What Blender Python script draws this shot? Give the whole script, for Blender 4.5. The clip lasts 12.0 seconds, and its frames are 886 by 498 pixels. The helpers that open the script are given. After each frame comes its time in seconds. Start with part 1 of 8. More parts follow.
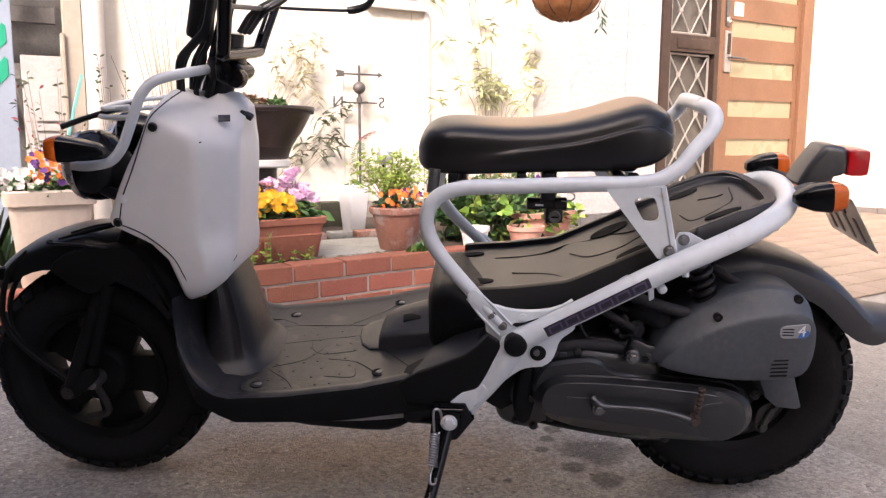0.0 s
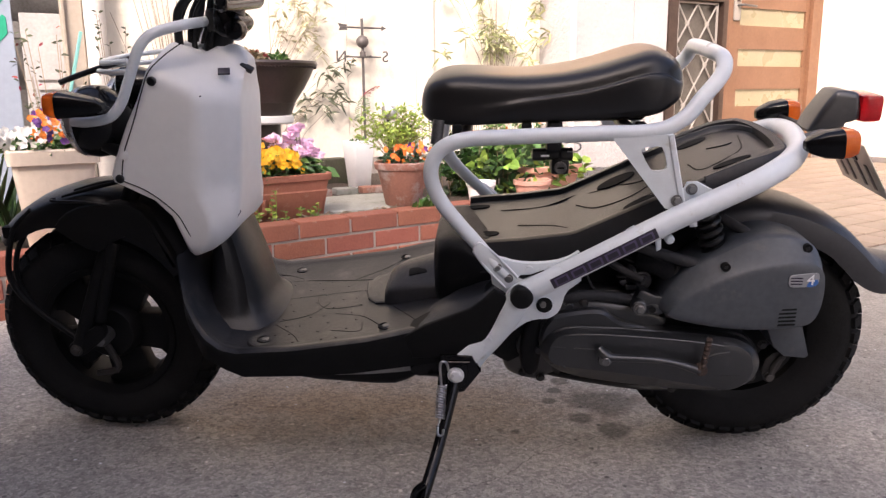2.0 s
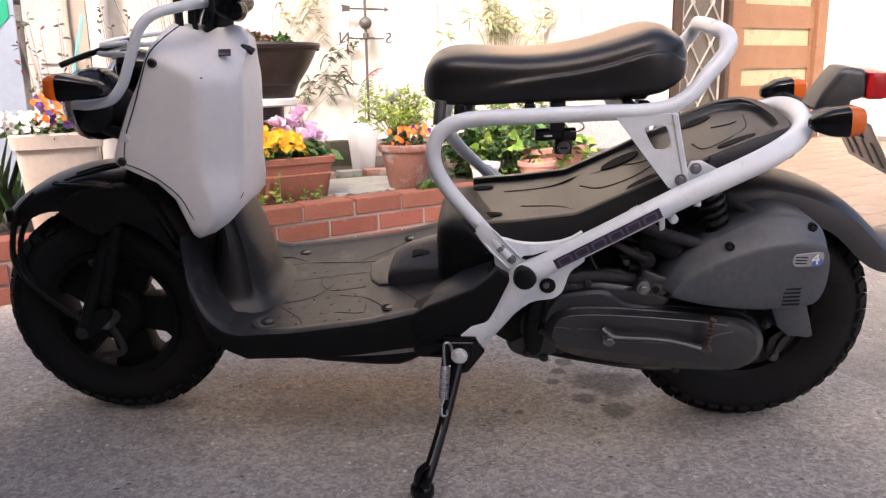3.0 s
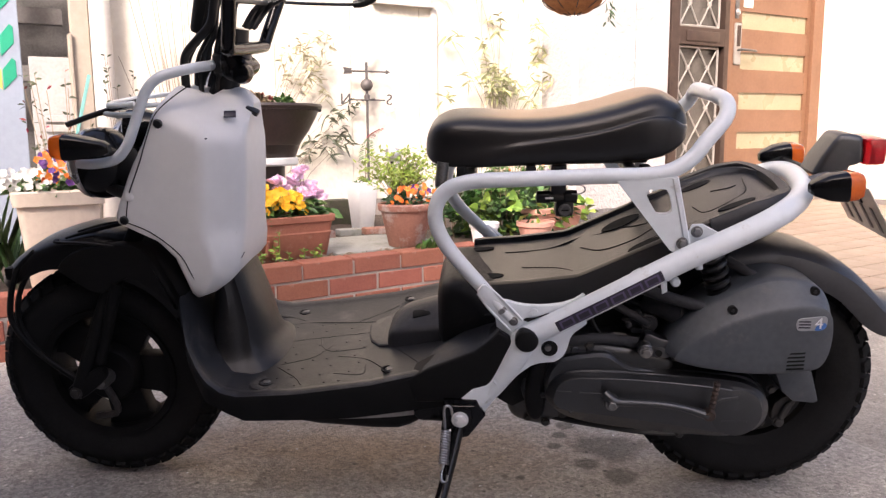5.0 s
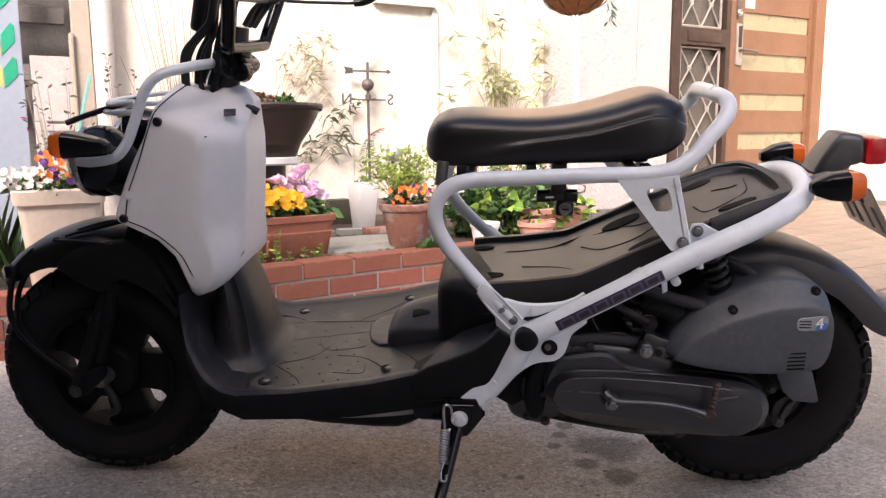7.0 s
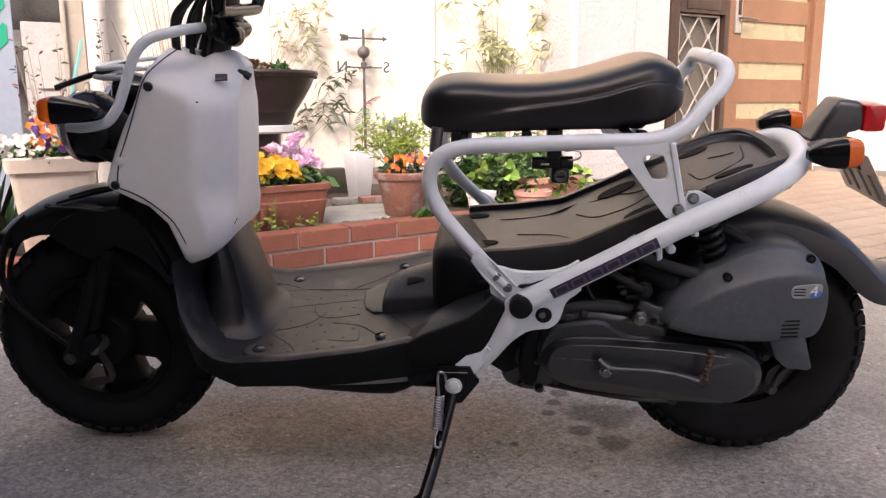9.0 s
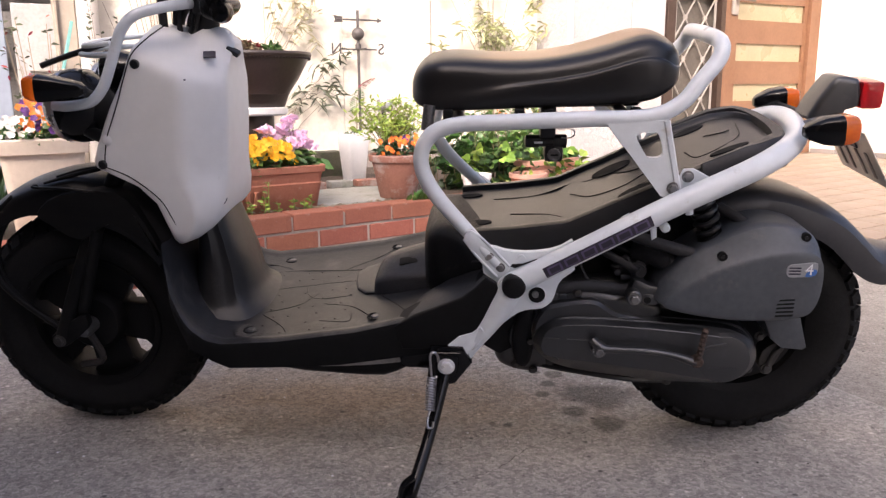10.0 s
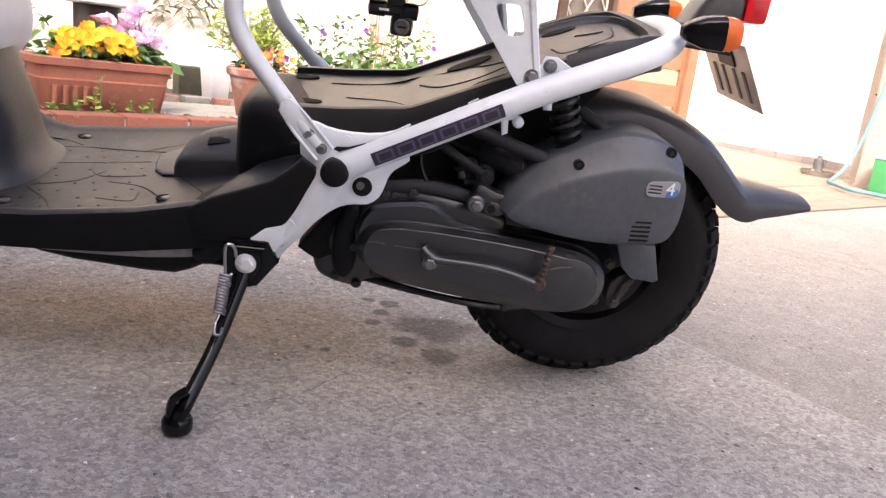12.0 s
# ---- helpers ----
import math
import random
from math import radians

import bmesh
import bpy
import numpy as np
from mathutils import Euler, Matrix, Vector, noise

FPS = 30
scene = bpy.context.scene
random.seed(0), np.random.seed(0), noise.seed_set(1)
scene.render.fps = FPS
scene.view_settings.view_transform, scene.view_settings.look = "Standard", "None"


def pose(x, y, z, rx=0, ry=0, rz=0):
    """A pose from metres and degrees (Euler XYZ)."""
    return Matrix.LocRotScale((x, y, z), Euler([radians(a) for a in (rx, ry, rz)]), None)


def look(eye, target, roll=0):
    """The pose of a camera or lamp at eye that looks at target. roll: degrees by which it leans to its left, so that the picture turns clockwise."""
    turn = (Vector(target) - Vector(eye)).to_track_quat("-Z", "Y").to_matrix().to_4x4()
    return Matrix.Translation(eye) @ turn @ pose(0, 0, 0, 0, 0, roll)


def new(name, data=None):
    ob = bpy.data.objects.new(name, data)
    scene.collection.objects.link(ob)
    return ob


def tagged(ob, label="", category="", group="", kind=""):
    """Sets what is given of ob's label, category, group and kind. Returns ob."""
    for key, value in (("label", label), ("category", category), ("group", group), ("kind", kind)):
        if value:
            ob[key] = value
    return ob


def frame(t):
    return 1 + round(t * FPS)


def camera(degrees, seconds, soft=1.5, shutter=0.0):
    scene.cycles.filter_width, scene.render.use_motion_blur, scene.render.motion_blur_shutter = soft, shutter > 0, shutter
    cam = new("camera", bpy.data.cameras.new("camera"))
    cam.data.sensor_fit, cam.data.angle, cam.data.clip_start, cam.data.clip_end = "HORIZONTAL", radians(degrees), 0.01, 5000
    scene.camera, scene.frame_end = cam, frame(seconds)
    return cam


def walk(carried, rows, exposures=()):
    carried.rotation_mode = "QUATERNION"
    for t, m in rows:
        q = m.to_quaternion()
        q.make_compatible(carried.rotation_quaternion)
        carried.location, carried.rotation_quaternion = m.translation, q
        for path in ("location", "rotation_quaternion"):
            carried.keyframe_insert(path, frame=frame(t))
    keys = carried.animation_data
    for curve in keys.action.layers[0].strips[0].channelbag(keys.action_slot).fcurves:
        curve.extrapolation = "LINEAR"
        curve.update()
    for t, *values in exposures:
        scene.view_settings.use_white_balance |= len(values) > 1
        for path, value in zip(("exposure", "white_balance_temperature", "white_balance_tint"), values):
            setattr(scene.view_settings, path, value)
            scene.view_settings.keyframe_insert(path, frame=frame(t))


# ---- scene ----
cam = camera(59.9, 12.0, 1.35)
PATH = [
    (0, (0.14, 0.115, 0.681), (0.031, 2.091, 0.395), 0.2),
    (0.5, (0.14, 0.117, 0.68), (0.026, 2.093, 0.394), -0.0),
    (1, (0.142, 0.122, 0.674), (0.021, 2.093, 0.358), -0.3),
    (1.5, (0.143, 0.125, 0.673), (0.019, 2.086, 0.299), -0.6),
    (2, (0.143, 0.124, 0.673), (0.016, 2.08, 0.276), -0.6),
    (2.5, (0.145, 0.125, 0.672), (0.012, 2.075, 0.25), -0.7),
    (3, (0.147, 0.126, 0.67), (0.006, 2.072, 0.229), -1.0),
    (3.5, (0.144, 0.127, 0.673), (-0.001, 2.079, 0.263), -1.1),
    (5.5, (0.14, 0.131, 0.674), (0.006, 2.109, 0.411), -0.3),
    (6, (0.143, 0.13, 0.673), (0.0, 2.11, 0.426), -0.0),
    (6.5, (0.144, 0.132, 0.671), (0.004, 2.11, 0.405), -0.2),
    (7, (0.142, 0.133, 0.671), (0.005, 2.107, 0.38), -0.4),
    (9, (0.146, 0.139, 0.665), (0.017, 2.101, 0.298), -0.3),
    (9.5, (0.148, 0.141, 0.663), (0.021, 2.099, 0.277), -0.1),
    (10, (0.153, 0.151, 0.654), (0.032, 2.106, 0.248), -0.4),
    (10.5, (0.163, 0.163, 0.64), (0.053, 2.111, 0.197), -0.4),
    (11, (0.176, 0.172, 0.63), (0.103, 2.107, 0.129), 1.1),
    (11.5, (0.198, 0.214, 0.589), (0.308, 2.141, 0.066), 5.4),
    (12, (0.246, 0.324, 0.505), (0.438, 2.259, 0.037), 7.3),
]
walk(cam, [(t, look(eye, target, roll)) for t, eye, target, roll in PATH],
     [(0, 1.37, 6340, 20), (1, 1.29, 6340, 20), (1.5, 1.28, 6340, 20), (2.5, 1.37, 6340, 20), (3, 1.48, 6340, 20), (3.5, 1.53, 6340, 20), (5.5, 1.37, 6340, 20), (6, 1.35, 6340, 20), (6.5, 1.27, 6340, 20), (7, 1.25, 6340, 20), (9, 1.21, 6340, 20), (9.5, 1.23, 6340, 20), (10, 1.38, 6340, 20), (10.5, 1.59, 6340, 20), (11, 1.81, 6340, 20), (12, 1.95, 6340, 20)])

# ---------------------------------------------------------------- light
SUN_ELEV, SUN_AZ = 38.0, 192.0           # degrees; azimuth clockwise from +y
world = bpy.data.worlds.new("sky")
scene.world = world
world.use_nodes = True
wn = world.node_tree
sky = wn.nodes.new("ShaderNodeTexSky")
sky.sky_type, sky.sun_disc = "NISHITA", False
sky.dust_density, sky.ozone_density, sky.air_density = 7.0, 0.4, 0.8      # a hazy white day
sky.sun_elevation, sky.sun_rotation = radians(SUN_ELEV), radians(SUN_AZ)
wn.links.new(sky.outputs[0], wn.nodes["Background"].inputs[0])
wn.nodes["Background"].inputs[1].default_value = 0.15
sun = new("sun", bpy.data.lights.new("sun", "SUN"))
sun.data.energy, sun.data.angle, sun.data.color = 3.0, radians(16), (1.0, 0.93, 0.82)
az, el = radians(SUN_AZ), radians(SUN_ELEV)
to_sun = Vector((math.sin(az) * math.cos(el), math.cos(az) * math.cos(el), math.sin(el)))
sun.matrix_world = to_sun.to_track_quat("Z", "Y").to_matrix().to_4x4()


# ---------------------------------------------------------------- materials
def surf(name, a, b=None, scale=12.0, rough=0.5, metal=0.0, bump=0.0, bscale=60.0, fine=None, coat=0.0,
         spec=0.5, vary=0.0, island=0.0, dirt=None, rvar=0.12, coords="Object"):
    """Principled surface: colours a and b mixed by noise of two sizes, relief, and wear spots of colour dirt."""
    m = bpy.data.materials.new(name)
    m.use_nodes = True
    nt = m.node_tree
    N, L = nt.nodes, nt.links
    p = N["Principled BSDF"]
    b = b or tuple(c * 0.8 for c in a)
    tc = N.new("ShaderNodeTexCoord")
    n1 = N.new("ShaderNodeTexNoise")
    n1.inputs["Scale"].default_value, n1.inputs["Detail"].default_value = scale, 5
    n2 = N.new("ShaderNodeTexNoise")
    n2.inputs["Scale"].default_value, n2.inputs["Detail"].default_value = fine or scale * 9, 4
    for n in (n1, n2):
        L.new(tc.outputs[coords], n.inputs["Vector"])
    add = N.new("ShaderNodeMath")
    add.operation = "ADD"
    L.new(n1.outputs[0], add.inputs[0])
    L.new(n2.outputs[0], add.inputs[1])
    mr = N.new("ShaderNodeMapRange")
    mr.inputs[1].default_value, mr.inputs[2].default_value = 0.7, 1.3
    L.new(add.outputs[0], mr.inputs[0])
    mix = N.new("ShaderNodeMix")
    mix.data_type = "RGBA"
    L.new(mr.outputs[0], mix.inputs[0])
    mix.inputs[6].default_value, mix.inputs[7].default_value = (*a, 1), (*b, 1)
    col = mix.outputs[2]
    if dirt:
        n3 = N.new("ShaderNodeTexNoise")
        n3.inputs["Scale"].default_value, n3.inputs["Detail"].default_value = dirt[1], 8
        n3.inputs["Roughness"].default_value = 0.7
        L.new(tc.outputs[coords], n3.inputs["Vector"])
        r3 = N.new("ShaderNodeMapRange")
        r3.inputs[1].default_value, r3.inputs[2].default_value, r3.inputs[4].default_value = dirt[2], dirt[2] + 0.12, dirt[3]
        L.new(n3.outputs[0], r3.inputs[0])
        m3 = N.new("ShaderNodeMix")
        m3.data_type = "RGBA"
        L.new(r3.outputs[0], m3.inputs[0])
        L.new(col, m3.inputs[6])
        m3.inputs[7].default_value = (*dirt[0], 1)
        col = m3.outputs[2]
    if vary or island:
        hs = N.new("ShaderNodeHueSaturation")
        src = N.new("ShaderNodeNewGeometry").outputs["Random Per Island"] if island else N.new("ShaderNodeObjectInfo").outputs["Random"]
        amp = island or vary
        vr = N.new("ShaderNodeMapRange")
        vr.inputs[3].default_value, vr.inputs[4].default_value = 1 - amp, 1 + amp
        L.new(src, vr.inputs[0])
        L.new(vr.outputs[0], hs.inputs["Value"])
        hr = N.new("ShaderNodeMapRange")
        hr.inputs[3].default_value, hr.inputs[4].default_value = 0.5 - amp * 0.06, 0.5 + amp * 0.06
        wn_ = N.new("ShaderNodeMath")
        wn_.operation, wn_.inputs[1].default_value = "MULTIPLY", 7.31
        fr = N.new("ShaderNodeMath")
        fr.operation = "FRACT"
        L.new(src, wn_.inputs[0])
        L.new(wn_.outputs[0], fr.inputs[0])
        L.new(fr.outputs[0], hr.inputs[0])
        L.new(hr.outputs[0], hs.inputs["Hue"])
        L.new(col, hs.inputs["Color"])
        col = hs.outputs[0]
    L.new(col, p.inputs["Base Color"])
    rr = N.new("ShaderNodeMapRange")
    rr.inputs[3].default_value, rr.inputs[4].default_value = max(0.02, rough - rvar), min(1, rough + rvar)
    L.new(n1.outputs[0], rr.inputs[0])
    L.new(rr.outputs[0], p.inputs["Roughness"])
    p.inputs["Metallic"].default_value = metal
    p.inputs["Specular IOR Level"].default_value = spec
    p.inputs["Coat Weight"].default_value = coat
    if bump:
        nb = N.new("ShaderNodeTexNoise")
        nb.inputs["Scale"].default_value, nb.inputs["Detail"].default_value = bscale, 4
        L.new(tc.outputs[coords], nb.inputs["Vector"])
        bn = N.new("ShaderNodeBump")
        bn.inputs["Strength"].default_value, bn.inputs["Distance"].default_value = min(1, bump), 0.004
        L.new(nb.outputs[0], bn.inputs["Height"])
        L.new(bn.outputs[0], p.inputs["Normal"])
    return m


def node_of(m, kind):
    return next(n for n in m.node_tree.nodes if n.bl_idname == kind)


M = {}
M["white_paint"] = surf("white_paint", (0.715, 0.760, 0.780), (0.640, 0.680, 0.700), 6, 0.32, bump=0.05, bscale=240, coat=0.2, dirt=((0.36, 0.32, 0.26), 30, 0.60, 0.45))
M["white_plastic"] = surf("white_plastic", (0.735, 0.735, 0.725), (0.685, 0.685, 0.675), 5, 0.42, bump=0.04, bscale=400, dirt=((0.40, 0.37, 0.33), 44, 0.66, 0.45))
M["black_plastic"] = surf("black_plastic", (0.0065, 0.0065, 0.007), (0.004, 0.004, 0.0045), 14, 0.44, bump=0.25, bscale=900, spec=0.20, dirt=((0.03, 0.027, 0.024), 26, 0.62, 0.5))
M["guard_black"] = surf("guard_black", (0.0265, 0.0274, 0.0305), (0.0185, 0.0192, 0.0215), 14, 0.45, bump=0.10, bscale=900, dirt=((0.05, 0.045, 0.04), 22, 0.60, 0.5))
M["grey_plastic"] = surf("grey_plastic", (0.060, 0.0690, 0.0810), (0.040, 0.0460, 0.0545), 11, 0.48, bump=0.14, bscale=1100, spec=0.7, dirt=((0.11, 0.108, 0.108), 24, 0.58, 0.5))
M["board_plastic"] = surf("board_plastic", (0.0185, 0.0195, 0.0230), (0.0105, 0.0112, 0.0135), 9, 0.42, bump=0.22, bscale=420, fine=160, spec=0.34, dirt=((0.072, 0.069, 0.067), 13, 0.55, 0.6))
M["cover_plastic"] = surf("cover_plastic", (0.0150, 0.0148, 0.0152), (0.0090, 0.0090, 0.0095), 7, 0.40, bump=0.16, bscale=420, fine=120, spec=0.4, dirt=((0.075, 0.066, 0.056), 9, 0.57, 0.6))
M["scuffed_plastic"] = surf("scuffed_plastic", (0.030, 0.029, 0.029), (0.013, 0.013, 0.014), 90, 0.5, bump=0.4, bscale=260, dirt=((0.11, 0.10, 0.095), 120, 0.55, 0.7))
M["tray_plastic"] = surf("tray_plastic", (0.0115, 0.0118, 0.0130), (0.0070, 0.0072, 0.0082), 9, 0.34, bump=0.12, bscale=800, spec=0.5, dirt=((0.042, 0.040, 0.038), 14, 0.60, 0.5))
M["engine_black"] = surf("engine_black", (0.0130, 0.0146, 0.0164), (0.0080, 0.0089, 0.0100), 20, 0.36, 0.0, bump=0.10, bscale=420, spec=1.0, dirt=((0.046, 0.044, 0.044), 16, 0.57, 0.6))
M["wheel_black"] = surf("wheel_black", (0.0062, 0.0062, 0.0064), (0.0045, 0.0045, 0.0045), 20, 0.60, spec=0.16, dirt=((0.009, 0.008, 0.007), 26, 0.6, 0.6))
M["satin_black"] = surf("satin_black", (0.0055, 0.0055, 0.0058), (0.004, 0.004, 0.004), 20, 0.34, 0.0, bump=0.06, bscale=500)
M["gloss_black"] = surf("gloss_black", (0.005, 0.005, 0.0055), (0.004, 0.004, 0.0045), 20, 0.18, rvar=0.05, spec=0.28)
M["rubber"] = surf("rubber", (0.0155, 0.0155, 0.0158), (0.0110, 0.0110, 0.0112), 16, 0.7, bump=0.2, bscale=300, dirt=((0.009, 0.008, 0.007), 20, 0.6, 0.5), spec=0.06)
M["dusty_rubber"] = surf("dusty_rubber", (0.034, 0.034, 0.036), (0.020, 0.020, 0.022), 16, 0.6, bump=0.2, bscale=300, dirt=((0.07, 0.066, 0.062), 26, 0.58, 0.5), spec=0.3)
M["seat_vinyl"] = surf("seat_vinyl", (0.008, 0.0076, 0.008), (0.006, 0.0057, 0.006), 8, 0.35, bump=0.05, bscale=700, rvar=0.05, spec=0.45)
# warm-tinted sheen on vinyl and plastic, standing in for tan reflections at glancing angles
for k, w, r in (("seat_vinyl", 0.08, 0.30), ("tray_plastic", 0.05, 0.30), ("guard_black", 0.10, 0.30)):
    pb = node_of(M[k], "ShaderNodeBsdfPrincipled")
    pb.inputs["Sheen Weight"].default_value, pb.inputs["Sheen Roughness"].default_value = w, r
    pb.inputs["Sheen Tint"].default_value = (1.0, 0.66, 0.36, 1)
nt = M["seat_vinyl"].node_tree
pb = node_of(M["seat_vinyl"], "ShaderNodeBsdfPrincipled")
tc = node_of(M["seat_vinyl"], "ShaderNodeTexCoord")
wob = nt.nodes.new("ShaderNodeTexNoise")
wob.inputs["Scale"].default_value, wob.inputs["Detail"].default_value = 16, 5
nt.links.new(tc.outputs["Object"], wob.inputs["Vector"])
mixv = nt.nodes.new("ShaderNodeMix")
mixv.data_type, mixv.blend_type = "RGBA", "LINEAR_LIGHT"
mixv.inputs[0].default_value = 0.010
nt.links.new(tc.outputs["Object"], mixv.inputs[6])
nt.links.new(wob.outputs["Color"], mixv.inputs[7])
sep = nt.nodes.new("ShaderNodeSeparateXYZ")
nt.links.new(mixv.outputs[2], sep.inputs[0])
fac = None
# painted tan reflection from behind the nose to the rear hump, crown only
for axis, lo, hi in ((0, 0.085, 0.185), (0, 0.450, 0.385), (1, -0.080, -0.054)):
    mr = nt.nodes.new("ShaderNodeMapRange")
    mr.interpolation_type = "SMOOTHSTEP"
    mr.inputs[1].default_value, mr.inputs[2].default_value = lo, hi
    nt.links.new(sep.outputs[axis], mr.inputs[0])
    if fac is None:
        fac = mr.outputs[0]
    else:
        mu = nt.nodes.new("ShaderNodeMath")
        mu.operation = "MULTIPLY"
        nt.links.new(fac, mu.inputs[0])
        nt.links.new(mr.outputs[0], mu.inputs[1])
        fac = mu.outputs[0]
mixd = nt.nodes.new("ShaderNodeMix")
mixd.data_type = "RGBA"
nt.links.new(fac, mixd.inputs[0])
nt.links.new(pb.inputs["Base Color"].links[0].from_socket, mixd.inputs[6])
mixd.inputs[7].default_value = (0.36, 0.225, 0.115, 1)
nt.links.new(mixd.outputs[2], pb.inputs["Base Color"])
M["mudguard_black"] = surf("mudguard_black", (0.0055, 0.0055, 0.0058), (0.0035, 0.0035, 0.0038), 14, 0.33, bump=0.08, bscale=700, spec=0.30, dirt=((0.018, 0.016, 0.014), 26, 0.62, 0.5))
M["steel"] = surf("steel", (0.55, 0.55, 0.56), (0.38, 0.36, 0.34), 60, 0.3, 1.0, dirt=((0.24, 0.15, 0.09), 120, 0.6, 0.6))
M["bolt_steel"] = surf("bolt_steel", (0.26, 0.26, 0.255), (0.17, 0.165, 0.16), 60, 0.48, 0.8, dirt=((0.16, 0.11, 0.07), 120, 0.6, 0.6))
M["bolt_dark"] = surf("bolt_dark", (0.055, 0.053, 0.05), (0.03, 0.028, 0.026), 60, 0.5, 0.4, bump=0.2, bscale=500, dirt=((0.10, 0.075, 0.05), 60, 0.58, 0.6))
M["alloy"] = surf("alloy", (0.20, 0.20, 0.20), (0.11, 0.105, 0.10), 40, 0.45, 0.8, bump=0.2, bscale=500, dirt=((0.13, 0.10, 0.07), 60, 0.58, 0.6))
M["rusty"] = surf("rusty", (0.085, 0.052, 0.036), (0.05, 0.036, 0.03), 90, 0.7, 0.3, bump=0.5, bscale=400)
M["amber"] = surf("amber", (0.95, 0.22, 0.02), (0.85, 0.17, 0.015), 30, 0.16, rvar=0.05)
M["red_lens"] = surf("red_lens", (0.55, 0.012, 0.018), (0.45, 0.01, 0.014), 30, 0.12, rvar=0.05)
for k, c in (("amber", 0.45), ("red_lens", 0.4)):
    pb = node_of(M[k], "ShaderNodeBsdfPrincipled")
    pb.inputs["Transmission Weight"].default_value = c
M["decal_dark"] = surf("decal_dark", (0.030, 0.024, 0.040), (0.02, 0.018, 0.028), 40, 0.3)
M["decal_mark"] = surf("decal_mark", (0.105, 0.085, 0.15), (0.08, 0.065, 0.12), 40, 0.35)
M["decal_grey"] = surf("decal_grey", (0.36, 0.37, 0.38), (0.30, 0.31, 0.32), 40, 0.35, 0.5)
M["decal_blue"] = surf("decal_blue", (0.06, 0.18, 0.50), (0.05, 0.14, 0.42), 40, 0.3)
M["decal_white"] = surf("decal_white", (0.80, 0.81, 0.82), (0.74, 0.75, 0.77), 40, 0.35)
M["plate_alu"] = surf("plate_alu", (0.80, 0.76, 0.68), (0.70, 0.66, 0.58), 14, 0.42, 0.85, bump=0.1, bscale=200, dirt=((0.35, 0.30, 0.24), 20, 0.6, 0.5))
M["plate_white"] = surf("plate_white", (0.82, 0.79, 0.70), (0.76, 0.73, 0.65), 14, 0.4, dirt=((0.3, 0.28, 0.25), 20, 0.6, 0.5))
M["plate_ink"] = surf("plate_ink", (0.33, 0.30, 0.26), (0.26, 0.235, 0.20), 40, 0.5)
# white paint turned grey for the shade under the floorboard, with grime
M["dirty_paint"] = surf("dirty_paint", (0.34, 0.335, 0.325), (0.22, 0.215, 0.205), 14, 0.5, bump=0.1, bscale=240, dirt=((0.12, 0.10, 0.085), 24, 0.55, 0.6))
M["bright_steel"] = surf("bright_steel", (0.80, 0.80, 0.79), (0.70, 0.70, 0.69), 60, 0.30, 0.25)
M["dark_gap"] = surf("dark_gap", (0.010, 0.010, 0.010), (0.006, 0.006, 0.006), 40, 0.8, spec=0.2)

M["brick"] = surf("brick", (0.31, 0.108, 0.066), (0.245, 0.080, 0.050), 14, 0.8, bump=0.5, bscale=180, vary=0.10, dirt=((0.40, 0.29, 0.235), 30, 0.58, 0.55))
M["mortar"] = surf("mortar", (0.38, 0.33, 0.285), (0.29, 0.25, 0.22), 30, 0.95, bump=0.7, bscale=150)
M["soil"] = surf("soil", (0.075, 0.052, 0.036), (0.04, 0.028, 0.020), 30, 0.95, bump=1.0, bscale=110, dirt=((0.16, 0.13, 0.09), 40, 0.6, 0.8))
M["flagstone"] = surf("flagstone", (0.34, 0.34, 0.31), (0.25, 0.25, 0.22), 8, 0.85, bump=0.6, bscale=60, dirt=((0.12, 0.14, 0.09), 12, 0.56, 0.6))
M["wall_paint"] = surf("wall_paint", (0.72, 0.665, 0.56), (0.67, 0.615, 0.51), 4, 0.85, bump=1.0, bscale=34)
M["wall_tex"] = surf("wall_tex", (0.42, 0.395, 0.38), (0.375, 0.355, 0.34), 4, 0.85, bump=1.0, bscale=38)
for k, dist in (("wall_paint", 0.009), ("wall_tex", 0.013)):
    node_of(M[k], "ShaderNodeBump").inputs["Distance"].default_value = dist
M["base_tile"] = surf("base_tile", (0.15, 0.142, 0.138), (0.11, 0.105, 0.102), 12, 0.7, bump=0.4, bscale=90, vary=0.18)
M["floor_tile"] = surf("floor_tile", (0.262, 0.200, 0.150), (0.225, 0.170, 0.126), 9, 0.6, bump=0.3, bscale=140, vary=0.1, dirt=((0.40, 0.32, 0.25), 18, 0.6, 0.4))
M["grout"] = surf("grout", (0.12, 0.075, 0.048), (0.09, 0.056, 0.036), 30, 0.95, bump=0.5, bscale=160)
M["door_wood"] = surf("door_wood", (0.190, 0.094, 0.050), (0.150, 0.072, 0.038), 5, 0.45, bump=0.15, bscale=90)
M["frosted"] = surf("frosted", (0.30, 0.255, 0.155), (0.25, 0.215, 0.13), 8, 0.3, bump=0.3, bscale=120)
M["bronze"] = surf("bronze", (0.085, 0.055, 0.042), (0.055, 0.036, 0.028), 20, 0.4, 0.5)
M["lattice"] = surf("lattice", (0.36, 0.33, 0.29), (0.28, 0.25, 0.22), 30, 0.45, 0.3)
M["smoked_glass"] = surf("smoked_glass", (0.10, 0.088, 0.075), (0.07, 0.06, 0.05), 6, 0.12, bump=0.2, bscale=120, rvar=0.05)
M["pipe_pvc"] = surf("pipe_pvc", (0.62, 0.58, 0.52), (0.55, 0.51, 0.46), 6, 0.5)
